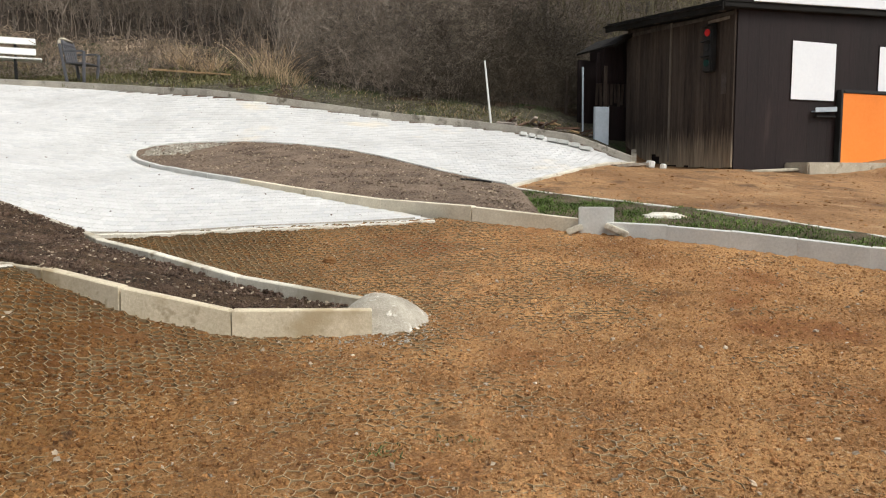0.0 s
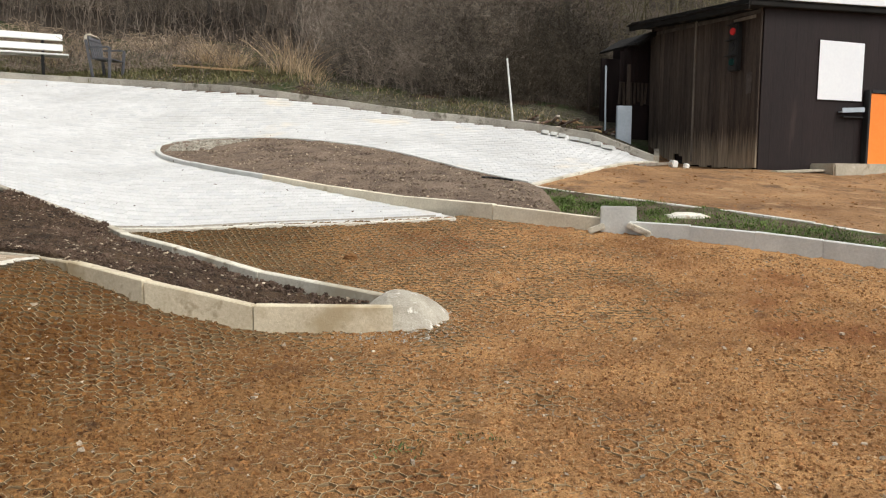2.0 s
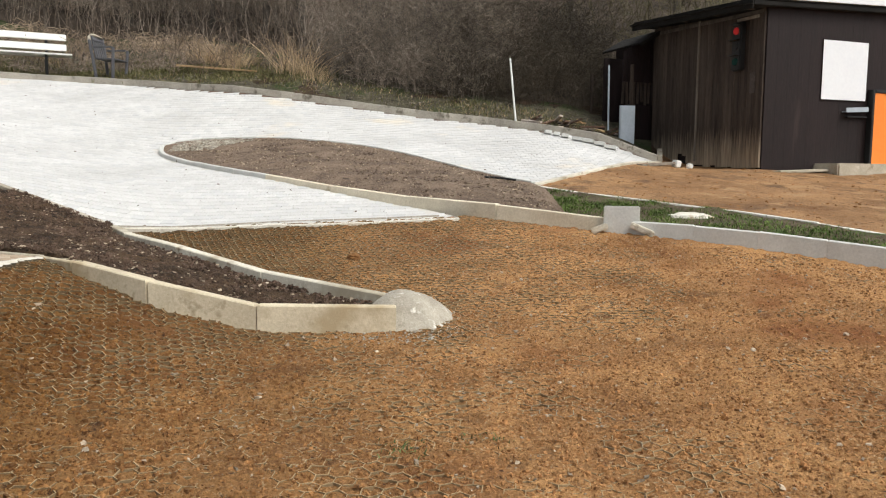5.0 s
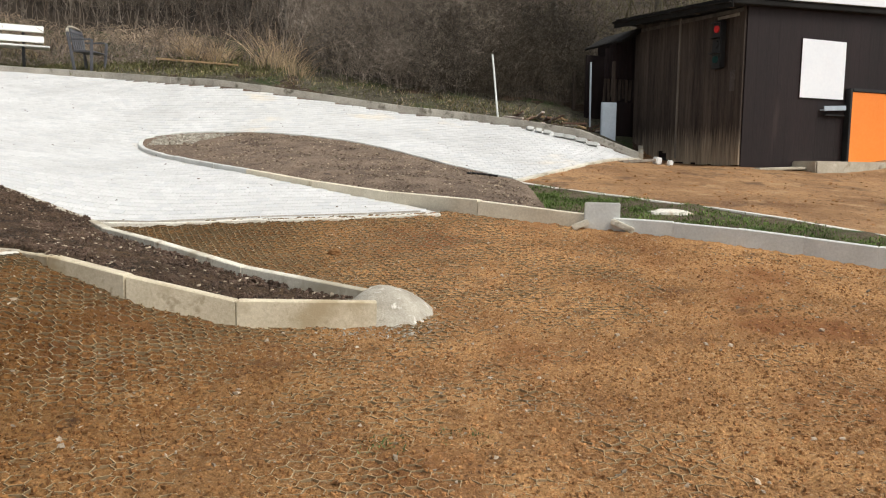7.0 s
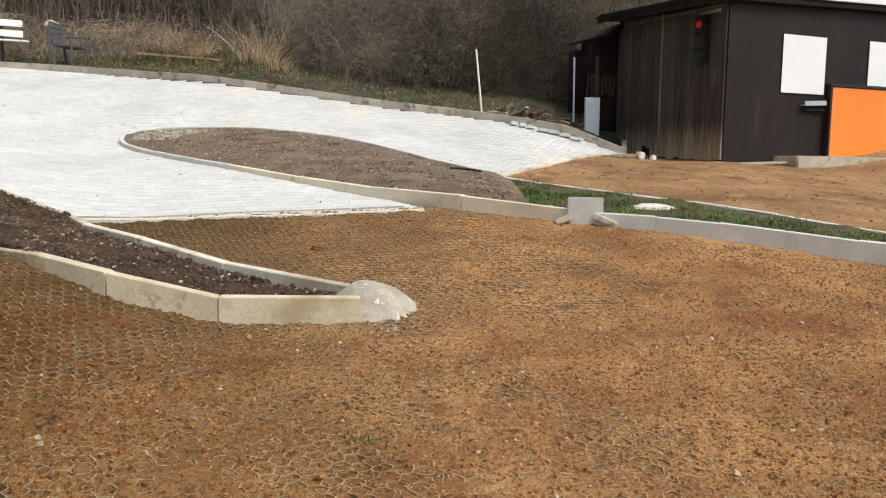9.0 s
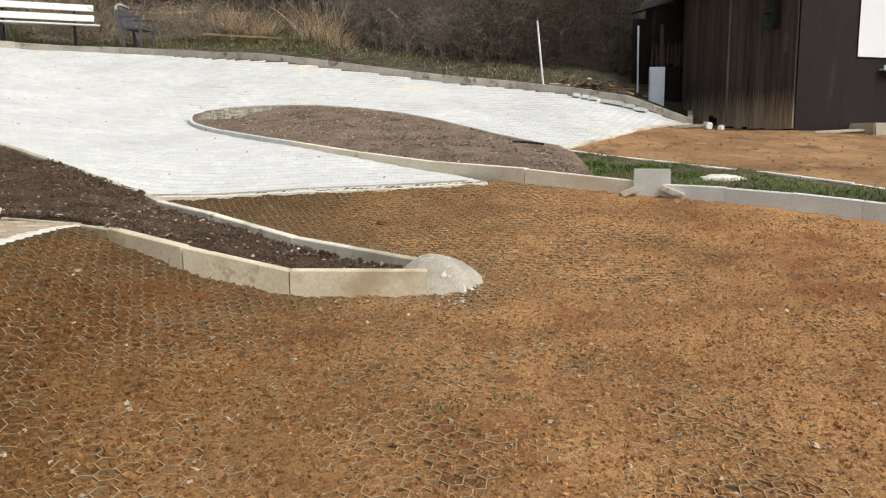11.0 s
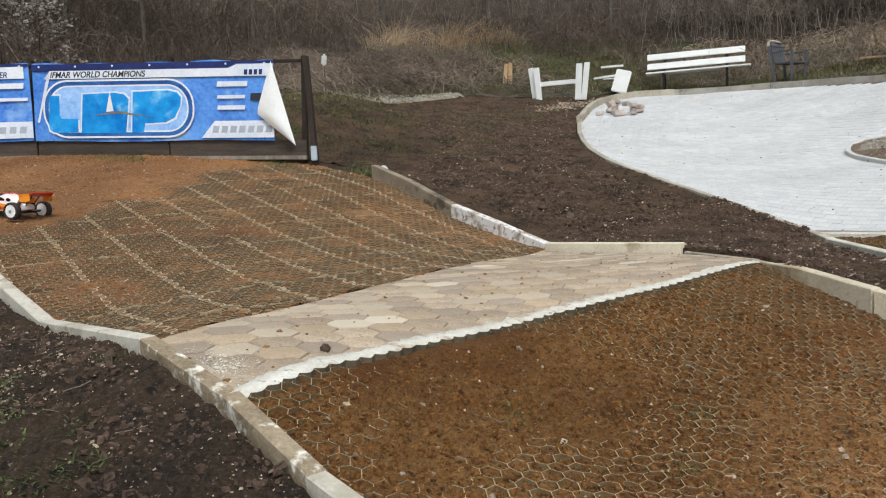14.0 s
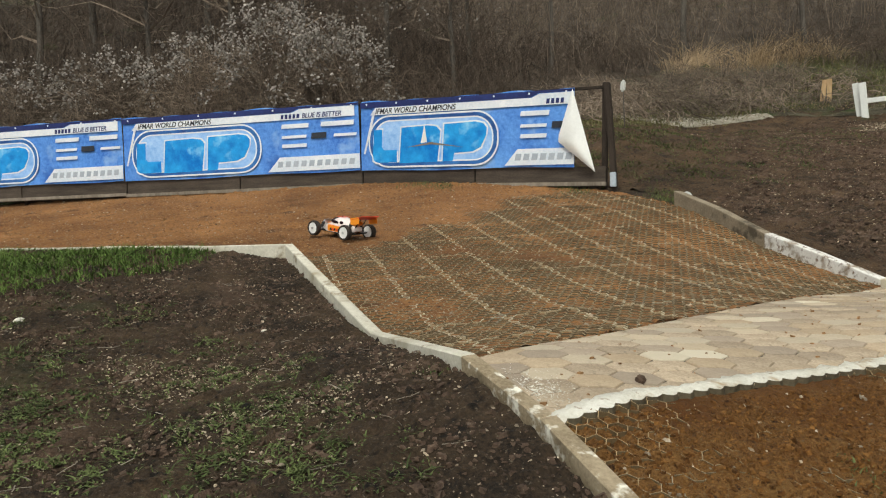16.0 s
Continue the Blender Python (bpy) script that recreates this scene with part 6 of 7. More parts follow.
trees = [(-4.75, 18.4, 6, 0.1, 0.03), (-3.85, 18.3, 6.5, 0.12, -0.02), (-6.3, 19.3, 6, 0.07, 0.02), (-8.4, 19.6, 6.5, 0.09, -0.02), (-10.6, 19.8, 6, 0.07, 0.04), (-2.4, 18.9, 6, 0.07, 0.01), (0.4, 18.8, 7, 0.09, 0.03),
         (2.4, 18.4, 6.5, 0.08, -0.03), (4.6, 18.0, 7, 0.1, 0.02), (-13.4, 18.6, 6.5, 0.09, 0.02)]
west_trees = [(-15.8, 16.2, 6.5, 0.08, -0.02), (-17.3, 13.5, 6, 0.09, 0.02), (-17.2, 9.4, 6.5, 0.07, 0.03), (-14.6, 5.75, 5.5, 0.06, 0.0),
         (-16.6, 5.0, 6, 0.08, 0.02), (-18.2, 2.0, 6.5, 0.09, 0.03), (-19.6, -2.0, 6.5, 0.09, -0.02), (-17.6, 7.4, 6, 0.06, -0.03), (6.4, 17.4, 6.5, 0.09, 0.03), (-0.8, 20.5, 7, 0.1, 0.0), (-12.0, 21.5, 7, 0.1, 0.0), (-20.5, 6.5, 7, 0.1, 0.01), (-18.6, 0.2, 6, 0.07, 0.02), (-20.4, -4.2, 6.5, 0.08, 0.0), (-19.2, 3.6, 6.5, 0.07, -0.02), (-22, -1, 7, 0.1, 0.0), (-21.6, 1.8, 7, 0.09, 0.02), (-16.9, 3.2, 5.5, 0.06, 0.03)]
for k, row in enumerate(trees + west_trees):
    bare_tree(*row, seed=30 + k)

# ---- climber with seed heads behind the fence ----
def seed_shrub():
    top = thing("seed_head_shrub", "tangled shrub covered in pale fluffy seed heads", "shrub")
    tangle, fluff = Soup(), Soup()
    lobes = [(-12.95, 2.9, 2.15, 1.25), (-13.9, 2.2, 2.5, 1.5), (-14.8, 1.0, 2.2, 1.4), (-15.6, -0.4, 2.0, 1.5), (-16.4, -2.0, 1.9, 1.5), (-17.2, -3.8, 2.0, 1.6)]
    for x, y, tall, rad in lobes:
        z = h(x, y)
        n = 420
        d = RNG.normal(0, 1, (n, 3))
        d[:, 2] = np.abs(d[:, 2])
        d /= np.linalg.norm(d, axis=1, keepdims=True)
        tip = np.array([x, y, z]) + d * [rad, rad, tall] * RNG.uniform(0.75, 1.05, (n, 1))
        root = np.array([x, y, z]) + RNG.normal(0, 0.35, (n, 3)) * [1, 1, 0]
        t = np.linspace(0, 1, 7)[None, :, None]
        p = root[:, None] * (1 - t) + tip[:, None] * t
        p[..., 2] += np.sin(np.pi * t[..., 0]) * 0.3
        p[:, 1:] += RNG.normal(0, 0.07, (n, 6, 3))
        chains(tangle, p, np.linspace(1, 0.35, 7)[None] * RNG.uniform(0.005, 0.011, n)[:, None])
        tw = twigs(tangle, p, 1600, 0.45, 0.004, droop=0.3, start=0.3, up=0.3)
        n = 620 if x > -14.5 else 330
        d = RNG.normal(0, 1, (n, 3))
        d[:, 2] = np.abs(d[:, 2]) + 0.1
        d /= np.linalg.norm(d, axis=1, keepdims=True)
        keep = RNG.uniform(0, 1, n) < 0.05 + 0.95 * d[:, 2] ** 2.6
        q = (np.array([x, y, z]) + d * [rad, rad, tall] * RNG.uniform(0.85, 1.08, (n, 1)))[keep]
        q = np.repeat(q, 8, 0) + RNG.normal(0, 0.05, (8 * len(q), 3))
        pebbles(fluff, q, RNG.uniform(0.008, 0.025, len(q)), 0.95)
    tagged(part("tangle", tangle_mesh("tangle", tangle, M_SCRUB), M_SCRUB, top), kind="stuff")
    tagged(part("seed_fluff", tangle_mesh("seed_fluff", fluff, M_FLUFF), M_FLUFF, top, "pale fluffy seed heads"), kind="stuff")


def tangle_mesh(name, soup, material):
    me = bpy.data.meshes.new(name)
    me.from_pydata(np.vstack(soup.v).tolist(), [], [f for q in soup.f for f in q.tolist()])
    me.materials.append(material)
    return me


seed_shrub()
soup = Soup()
q = scatter([(-15, 6), (-17, 8), (-17, 4.2), (-15, 4.2)], 12)
q = np.repeat(q, 14, 0) + RNG.normal(0, 0.35, (168, 3)) + [0, 0, 2.2]
pebbles(soup, q, RNG.uniform(0.01, 0.03, len(q)), 0.95)
soup.object("far_seed_heads", M_FLUFF, "scattered pale seed heads among bare twigs", "seed heads")

# ---- dead grass, brush and verge ----
def tussock(soup, x, y, n, tall, spread, wind, thick=0.0048):
    """A clump of dry stalks that arch outward and lean with the wind."""
    q = np.c_[RNG.normal(x, spread, n), RNG.normal(y, spread, n)]
    base = np.c_[q, heights(q) - 0.02]
    out = (q - (x, y)) / max(spread, 1e-6) * 0.28 + np.array(wind) + RNG.normal(0, 0.28, (n, 2))
    ln = tall * RNG.uniform(0.35, 1.15, n)
    t = np.linspace(0, 1, 6)
    p = np.zeros((n, 6, 3))
    bend = RNG.uniform(0.1, 0.85, n)[:, None] ** 1.3
    p[..., :2] = base[:, None, :2] + out[:, None] * (ln[:, None] * (t ** 1.5))[..., None]
    p[..., 2] = base[:, 2:] + ln[:, None] * (t - bend * 0.62 * t ** 2.4)
    p[:, 2:] += RNG.normal(0, 0.02, (n, 4, 3)) * ln[:, None, None]
    chains(soup, p, thick * RNG.uniform(0.5, 1.2, n)[:, None] * np.linspace(1, 0.3, 6)[None])


soup = Soup()
for cx, cy, n, tall, spread, wind in ((-5.45, 16.8, 170, 0.66, 0.12, (-0.25, 0)), (-4.95, 16.4, 150, 0.5, 0.13, (-0.15, 0)), (-4.7, 16.1, 120, 0.5, 0.13, (0.15, 0)), (-5.75, 17.1, 110, 0.45, 0.16, (-0.4, 0)), (-3.45, 15.65, 80, 0.95, 0.16, (0.05, 0)),
                                      (-3.15, 15.4, 70, 0.8, 0.16, (0.2, 0)), (-3.7, 15.85, 40, 0.75, 0.1, (-0.2, 0)), (-2.85, 15.05, 60, 0.5, 0.14, (0.3, 0)), (-8.6, 18.1, 90, 0.35, 0.3, (0.4, 0)),
                                      (-9.4, 17.6, 80, 0.45, 0.16, (-0.4, 0)), (-10.2, 18.0, 60, 0.4, 0.2, (-0.3, 0)), (-7.0, 18.2, 60, 0.35, 0.3, (0.3, 0))):
    tussock(soup, cx, cy, n, tall, spread, wind)
for k in range(40):
    s = k / 39
    tussock(soup, -16.9 + 1.9 * s + RNG.normal(0, 0.3), 12.6 + 3.7 * s + RNG.normal(0, 0.3), 38, RNG.uniform(0.4, 1.0) * (0.65 + 0.5 * math.sin(math.pi * s)), 0.13, (RNG.normal(0.1, 0.3), RNG.normal(0.1, 0.3)))
VERGE = [(2.4, 12.85), (0.2, 13.55), (-2.8, 14.05), (-5, 14.65), (-8.5, 15.75), (-11.5, 14.4), (-13.4, 12.5), (-13.9, 9), (-15.2, 8.4), (-15.6, 13), (-12, 17.6), (-5, 17.4), (-2.5, 15.2), (0.5, 14.5), (2.4, 14.4)]
verge = scatter(VERGE, 260)
q = clumped(verge, 0.16, 4500)
blades(soup, q[inside(q[:, :2], VERGE)] + [0, 0, 0.02], 0.085, 0.004, 2.2)
soup.object("dead_grass", M_STRAW, "bleached dry grass tufts on the slope", "dry grass")
soup = Soup()
q = clumped(verge, 0.28, 22000)
blades(soup, q[inside(q[:, :2], VERGE)] + [0, 0, 0.025], 0.06, 0.006, 1.6)
blades(soup, clumped(scatter([(-10.4, 16.4), (-8.6, 15.9), (-5.2, 14.9), (-3.2, 14.5), (-3.6, 15.6), (-5.6, 16.4), (-7.6, 17.6), (-10.2, 17.6)], 90), 0.25, 7000) + [0, 0, 0.03], 0.09, 0.007, 1.6)
blades(soup, clumped(scatter([(-9.5, 16.2), (-12.3, 15.4), (-13.6, 14.6), (-12.5, 17), (-9.5, 17.5)], 40), 0.25, 4000), 0.11, 0.006, 1.2)
blades(soup, clumped(scatter([(-11.2, 15.6), (-12.6, 14.6), (-14.6, 14.2), (-15.6, 16.2), (-13.4, 17.6), (-10.4, 17.2)], 110), 0.25, 9000) + [0, 0, 0.03], 0.09, 0.006, 1.5)
q = clumped(scatter([(-11.0, 6.6), (-12.6, 8.4), (-13.7, 10.6), (-13.2, 12.4), (-13.0, 14.0), (-14.4, 14.0), (-14.8, 10.6), (-13.6, 7.4)], 90), 0.22, 6500)
blades(soup, q + [0, 0, 0.02], 0.08, 0.006, 1.6)
soup.object("verge_grass", M_VERGE, "short green moss and grass on the slope", "grass")
soup = Soup()
b = scatter(VERGE, 1500)
a = RNG.uniform(0, 2 * np.pi, len(b))
ln = RNG.uniform(0.015, 0.07, len(b))
t = np.linspace(-1, 1, 3)
p = b[:, None] + np.stack([np.cos(a), np.sin(a), RNG.normal(0, 0.15, len(b))], -1)[:, None] * (ln[:, None] * t)[..., None]
p[..., 2] = heights(p[..., :2].reshape(-1, 2)).reshape(len(b), 3) + 0.03 + 0.02 * RNG.uniform(0, 1, (len(b), 1))
chains(soup, p, np.full((len(b), 3), 0.006) * RNG.uniform(0.4, 1.3, (len(b), 1)))
soup.object("slope_litter", M_GREYWOOD, "broken stalks and leaf litter on the slope", "litter")
soup = Soup()
BRUSH = [(-11.4, 6.2), (-13.2, 8.2), (-13.9, 10.6), (-13.2, 12.6), (-12.2, 14.3), (-13.6, 15.4), (-15.4, 13.0), (-15.8, 9.0), (-14.0, 6.0), (-12.4, 4.6)]
b = scatter(BRUSH, 700)
d = RNG.normal(0, 1, (700, 3)) * [1, 1, 0.25]
d /= np.linalg.norm(d, axis=1, keepdims=True)
t = np.linspace(-0.5, 0.5, 6)
ln = RNG.uniform(0.3, 1.3, 700)
p = b[:, None] + d[:, None] * (ln[:, None] * t)[..., None] + RNG.normal(0, 0.05, (700, 6, 3))
p[..., 2] = heights(p[..., :2].reshape(-1, 2)).reshape(700, 6) + np.abs(RNG.normal(0.08, 0.08, (700, 6))) + 0.2 * RNG.uniform(0, 1, (700, 1)) * np.cos(np.pi * t)
chains(soup, p, np.full((700, 6), 0.008) * RNG.uniform(0.5, 1.4, (700, 1)))
b = scatter([(-3.2, 15.0), (-6, 15.6), (-9, 16.9), (-11.5, 15.2), (-12, 17.4), (-6, 18), (-3.4, 16.6)], 350)
p = stems(b, RNG.uniform(0.25, 0.8, 350), 0.9, 4, 0.08)
chains(soup, p, np.full((350, 5), 0.006))
twigs(soup, p, 1400, 0.3, 0.004, start=0.2, up=0.3)
soup.object("brushwood", M_SCRUB, "tangle of fallen twigs and dead stalks", "brushwood")

# ---- grass and weeds near the track ----
soup = Soup()
LAWN = [(-6.85, 0.42), (-6.4, 0.3), (-5.95, -0.1), (-5.88, -0.5), (-5.6, -1.1), (-6.5, -3.5), (-8.2, -3.4), (-7.4, -1.1), (-7.0, -0.15)]
q = scatter(LAWN, 26000)
edge = rim_gap(q[:, :2], LAWN)
thin = np.array([noise.noise(Vector((x * 3, y * 3, 2))) for x, y, z in q])
q = q[(edge > 0.12 * RNG.uniform(0, 1, len(q))) & (thin + 0.35 + edge > RNG.uniform(0, 0.6, len(q)))]
blades(soup, q + [0, 0, 0.012], 0.042, 0.0038, 2.0)
q = scatter(LAWN, 700)
blades(soup, clumped(q[:60], 0.05, 1200), 0.08, 0.004, 1.5)
soup.object("lawn_patch", M_GRASS, "patch of fresh green grass behind a kerb", "grass")
soup = Soup()
PATCHES = ((-4.3, -0.57, 0.3, 0.16, 1.0), (-3.65, -0.66, 0.3, 0.15, 1.3), (-4.95, -0.3, 0.2, 0.14, 0.4), (-4.06, -0.02, 0.22, 0.13, 0.6), (-3.35, 0.1, 0.24, 0.15, 1.0), (-3.1, -0.02, 0.2, 0.12, 0.7), (-2.9, 0.22, 0.18, 0.12, 0.8),
           (-3.02, -0.4, 0.16, 0.1, 0.5), (-2.85, -0.17, 0.14, 0.08, 0.4), (-3.5, 0.3, 0.2, 0.1, 0.5), (-2.75, 0.3, 0.2, 0.1, 0.5), (-3.4, -0.7, 0.25, 0.12, 1.0), (-5.4, -0.8, 0.3, 0.2, 0.6), (-4.8, -1.1, 0.5, 0.3, 1.2), (-2.5, 0.1, 0.3, 0.15, 0.4))
for x, y, sx, sy, amount in PATCHES:
    n = int(34 * amount)
    c = np.c_[RNG.normal(x, sx, n), RNG.normal(y, sy, n)]
    blades(soup, clumped(np.c_[c, c[:, :1]], 0.028, int(1000 * amount)) + [0, 0, 0.012], 0.01, 0.0042, 5.0)
    blades(soup, clumped(np.c_[c, c[:, :1]][:4], 0.02, int(40 * amount)) + [0, 0, 0.01], 0.035, 0.003, 2.4)
tufts = scatter([(-2.2, -0.2), (-2.7, 0.3), (-3.3, 0.5), (-4.2, 0.3), (-5.2, -0.1), (-6.2, -0.6), (-6.4, -2.4), (-4.2, -2.6), (-2.4, -1.4)], 160)
blades(soup, clumped(tufts, 0.07, 6000) + [0, 0, 0.012], 0.009, 0.004, 5.0)
for x, y, n in ((-0.22, 2.45, 60), (0.05, 2.55, 40), (-2.05, 1.75, 40), (-1.7, 2.3, 60), (-1.5, 1.9, 40), (-3.12, 0.75, 60), (-4.3, 0.8, 50), (-8.4, 4.6, 140), (-9.6, 3.4, 160), (-9.9, 3.2, 120), (-7.2, 5.15, 260), (-7.6, 5.3, 260)):
    q = np.c_[RNG.normal(x, 0.05 if n < 100 else 0.14, n), RNG.normal(y, 0.04 if n < 100 else 0.1, n)]
    blades(soup, np.c_[q, heights(q)], 0.02 if n < 100 else 0.06, 0.003, 2.0 if n < 100 else 1.2)
slope = scatter([(-8.2, 5.4), (-7.2, 6.6), (-8.6, 9.0), (-10.5, 12.4), (-13, 11.5), (-13.0, 8.5), (-10.5, 6.0)], 130)
blades(soup, clumped(slope, 0.13, 4500) + [0, 0, 0.02], 0.03, 0.006, 2.2)
near_fence = scatter([(-7.9, 5.3), (-8.0, 6.2), (-9.6, 7.6), (-11.5, 8.2), (-11.6, 6.6), (-10.0, 4.9), (-8.4, 4.9)], 60)
blades(soup, clumped(near_fence[::2], 0.13, 3200) + [0, 0, 0.02], 0.035, 0.006, 2.2)
soup_strip = Soup()
for x, y, n, r in ((0.8, 7.75, 700, 0.1), (0.95, 7.5, 900, 0.12), (1.15, 7.35, 700, 0.1), (0.85, 7.2, 500, 0.1), (1.35, 7.55, 400, 0.08), (1.55, 7.5, 350, 0.07), (1.75, 6.85, 350, 0.09), (1.7, 7.15, 300, 0.08), (2.1, 6.6, 260, 0.07), (2.3, 6.95, 400, 0.09), (2.55, 6.6, 450, 0.1),
                   (2.75, 6.35, 350, 0.08), (2.95, 6.5, 300, 0.07), (3.05, 6.1, 450, 0.1), (3.3, 5.9, 300, 0.08), (3.4, 6.1, 250, 0.07), (3.7, 5.5, 350, 0.1), (4.1, 5.1, 350, 0.12)):
    n = int(0.6 * n)
    q = np.c_[RNG.normal(x, r * 1.5, n), RNG.normal(y, r, n)]
    q = q[inside(q, GRASS_BED)]
    blades(soup_strip, np.c_[q, heights(q) + 0.035], 0.03, 0.0035, 2.2)
q = clumped(scatter(GRASS_BED, 70), 0.08, 5200)
q = q[inside(q[:, :2], GRASS_BED)]
blades(soup_strip, q + [0, 0, 0.035], 0.03, 0.0035, 2.2)
soup_strip.object("strip_grass", M_GRASS, "fresh green grass clumps between kerbs", "grass")
soup.object("weeds", M_WEED, "scattered green weeds and grass tufts", "weeds")

soup = Soup()
b = scatter([(-2.2, -0.4), (-2.5, 0.7), (-4.2, 0.7), (-6.2, 0.5), (-6.4, -1.5), (-4.2, -2.0), (-2.6, -1.2)], 150)
a = RNG.uniform(0, 2 * np.pi, len(b))
ln = RNG.gamma(2, 0.012, len(b)) + 0.012
t = np.linspace(-1, 1, 4)
p = b[:, None] + np.stack([np.cos(a), np.sin(a), np.zeros(len(b))], -1)[:, None] * (ln[:, None] * t)[..., None] + RNG.normal(0, 0.06, (len(b), 4, 3)) * ln[:, None, None]
p[..., 2] = heights(p[..., :2].reshape(-1, 2)).reshape(len(b), 4) + 0.012 + RNG.uniform(0, 0.01, (len(b), 4))
chains(soup, p, np.full((len(b), 4), 0.0013) * RNG.uniform(0.5, 1.6, (len(b), 1)))
soup.object("soil_litter", M_GREYWOOD, "small dry twigs and stalks on the soil bank", "litter")

# ---- honeycomb mats in the dirt ----
def surface(xy, rough, grain):
    return heights(xy) + crumbs_at(xy, 0.0065) * 0.6 + 0.003 + rough * np.array([noise.fractal(Vector((x / grain, y / grain, 0)), 0.9, 2.1, 5) for x, y in xy])


def honeycomb(name, poly, side, turn, shift, rough, grain, proud, thick, label, mats=None, steel=None, walls=None):
    """Hexagonal cell walls that stick out of the dirt where proud(x, y) is above zero; mats: cells between brighter stepped joints."""
    p = np.array(poly, float)
    c = p.mean(0)
    reach = np.linalg.norm(p - c, axis=1).max()
    w, r = math.sqrt(3) * side, int(reach / (1.5 * side)) + 2
    i, j = np.meshgrid(np.arange(-int(reach / w) - 2, int(reach / w) + 3), np.arange(-r, r + 1))
    i, j = i.ravel(), j.ravel()
    local = np.c_[i * w + (j % 2) * w / 2, j * 1.5 * side]
    a = radians(turn)
    rot = np.array([[math.cos(a), -math.sin(a)], [math.sin(a), math.cos(a)]])
    ok = inside(c + shift + local @ rot.T, poly)
    i, j, local = i[ok], j[ok], local[ok]
    ang = np.radians(30 + 60 * np.arange(6))
    corner = side * np.c_[np.cos(ang), np.sin(ang)]
    edges, bright = [], []
    pick = np.random.default_rng(3)
    for (k0, k1), kind in (((0, 1), "row"), ((1, 2), "row"), ((5, 0), "col")):
        edges.append(np.stack([local + corner[k0], local + corner[k1]], 1))
        if not mats:
            bright.append(np.zeros(len(i), bool))
        elif kind == "col":
            bright.append(i % mats[0] == 0)
        else:
            down = ((i % mats[0] == 0) & (j % 2 == 1)) if k0 == 0 else (((i - 1) % mats[0] == 0) & (j % 2 == 0))
            bright.append(down | ((j % mats[1] == 0) & (pick.uniform(0, 1, len(i)) < 0.6)))
    e, bright = np.concatenate(edges), np.concatenate(bright)
    e = c + shift + e @ rot.T
    flatp = np.round(e.reshape(-1, 2), 4)
    uniq, inv = np.unique(flatp, axis=0, return_inverse=True)
    z, up = surface(uniq, rough, grain), proud(uniq)
    inv = inv.reshape(-1, 2)
    for flag, material, wide, extra in ((False, steel or M_GRID, thick, 0.0), (True, M_GRIDW, thick * 1.1, 0.0)):
        sel = bright == flag
        if not sel.any():
            continue
        lift = up[inv[sel]] + extra
        keep = lift.max(1) > -0.002
        if not keep.any():
            continue
        ee, zz, lift = e[sel][keep], z[inv[sel]][keep], lift[keep]
        d = ee[:, 1] - ee[:, 0]
        d /= np.linalg.norm(d, axis=1, keepdims=True)
        n = np.c_[-d[:, 1], d[:, 0]] * wide / 2
        top = zz + lift
        v = np.zeros((len(ee), 8, 3))
        for q, (end, sgn, low) in enumerate(((0, 1, 0), (0, -1, 0), (1, -1, 0), (1, 1, 0), (0, 1, 1), (0, -1, 1), (1, -1, 1), (1, 1, 1))):
            v[:, q, :2] = ee[:, end] + sgn * n
            v[:, q, 2] = top[:, end] - 0.025 * low
        # tops keep the dusty colour; walls get a darker one with painted-in shade
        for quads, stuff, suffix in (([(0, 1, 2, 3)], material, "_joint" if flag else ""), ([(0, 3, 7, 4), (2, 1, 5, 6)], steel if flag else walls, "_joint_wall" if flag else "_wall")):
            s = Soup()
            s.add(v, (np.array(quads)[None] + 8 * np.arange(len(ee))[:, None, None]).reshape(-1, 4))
            s.object(name + suffix, stuff, ("pale zigzag joints between honeycomb mats" if flag else label) if "wall" not in suffix else "brown upright cell walls of a honeycomb mat, shade in the colour", "honeycomb mat")


# the seams run through (-5, 1.3) along the slope and (-5.43, 1.6) across it
along_82, away = np.array([math.cos(radians(82)), math.sin(radians(82))]), np.array([-math.sin(radians(82)), math.cos(radians(82))])
LANDING_SHIFT = ((np.array([-5.0, 1.3]) - np.mean(MESHED, 0)) @ along_82 - 0.75 * math.sqrt(3) * 0.0365) * along_82 + ((np.array([-5.43, 1.6]) - np.mean(MESHED, 0)) @ away - 0.75 * 0.0365) * away
# wall copies of the grid colours, darkened to paint shade inside the cells
M_GRIDL = mat("shaded_grid_wall", (0.075, 0.052, 0.027), (0.17, 0.125, 0.07), 5.0, 0.85, 60, 0.1)
# near walls: the damp range also deepens this painted shade
M_GRIDN = mat("shaded_near_grid_wall", (0.1736, 0.1172, 0.0591), (0.3125, 0.2257, 0.1259), 5.0, 0.85, 60, 0.1, damp=(0.1, -2.3))
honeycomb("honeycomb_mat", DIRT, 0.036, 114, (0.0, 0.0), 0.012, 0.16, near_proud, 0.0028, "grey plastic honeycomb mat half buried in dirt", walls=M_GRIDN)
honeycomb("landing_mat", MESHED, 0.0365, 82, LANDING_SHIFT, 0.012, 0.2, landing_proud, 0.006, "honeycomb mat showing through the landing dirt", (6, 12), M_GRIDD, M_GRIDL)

# ---- crumbs and grit ----
def dirt_top(xy):
    return heights(xy) + 0.012 * np.array([noise.fractal(Vector((x / 0.16, y / 0.16, 0)), 0.9, 2.1, 5) for x, y in xy]) + crumbs_at(xy, 0.013) + dirt_cells(xy)


def on_island(b):
    gap = rim_gap(b[:, :2], ISLAND_BED)
    b = b.copy()
    b[:, 2] += 0.034 + 0.06 * np.minimum(1, gap / 0.5) - np.where(gap < 0.07, 0.08, 0)
    return b


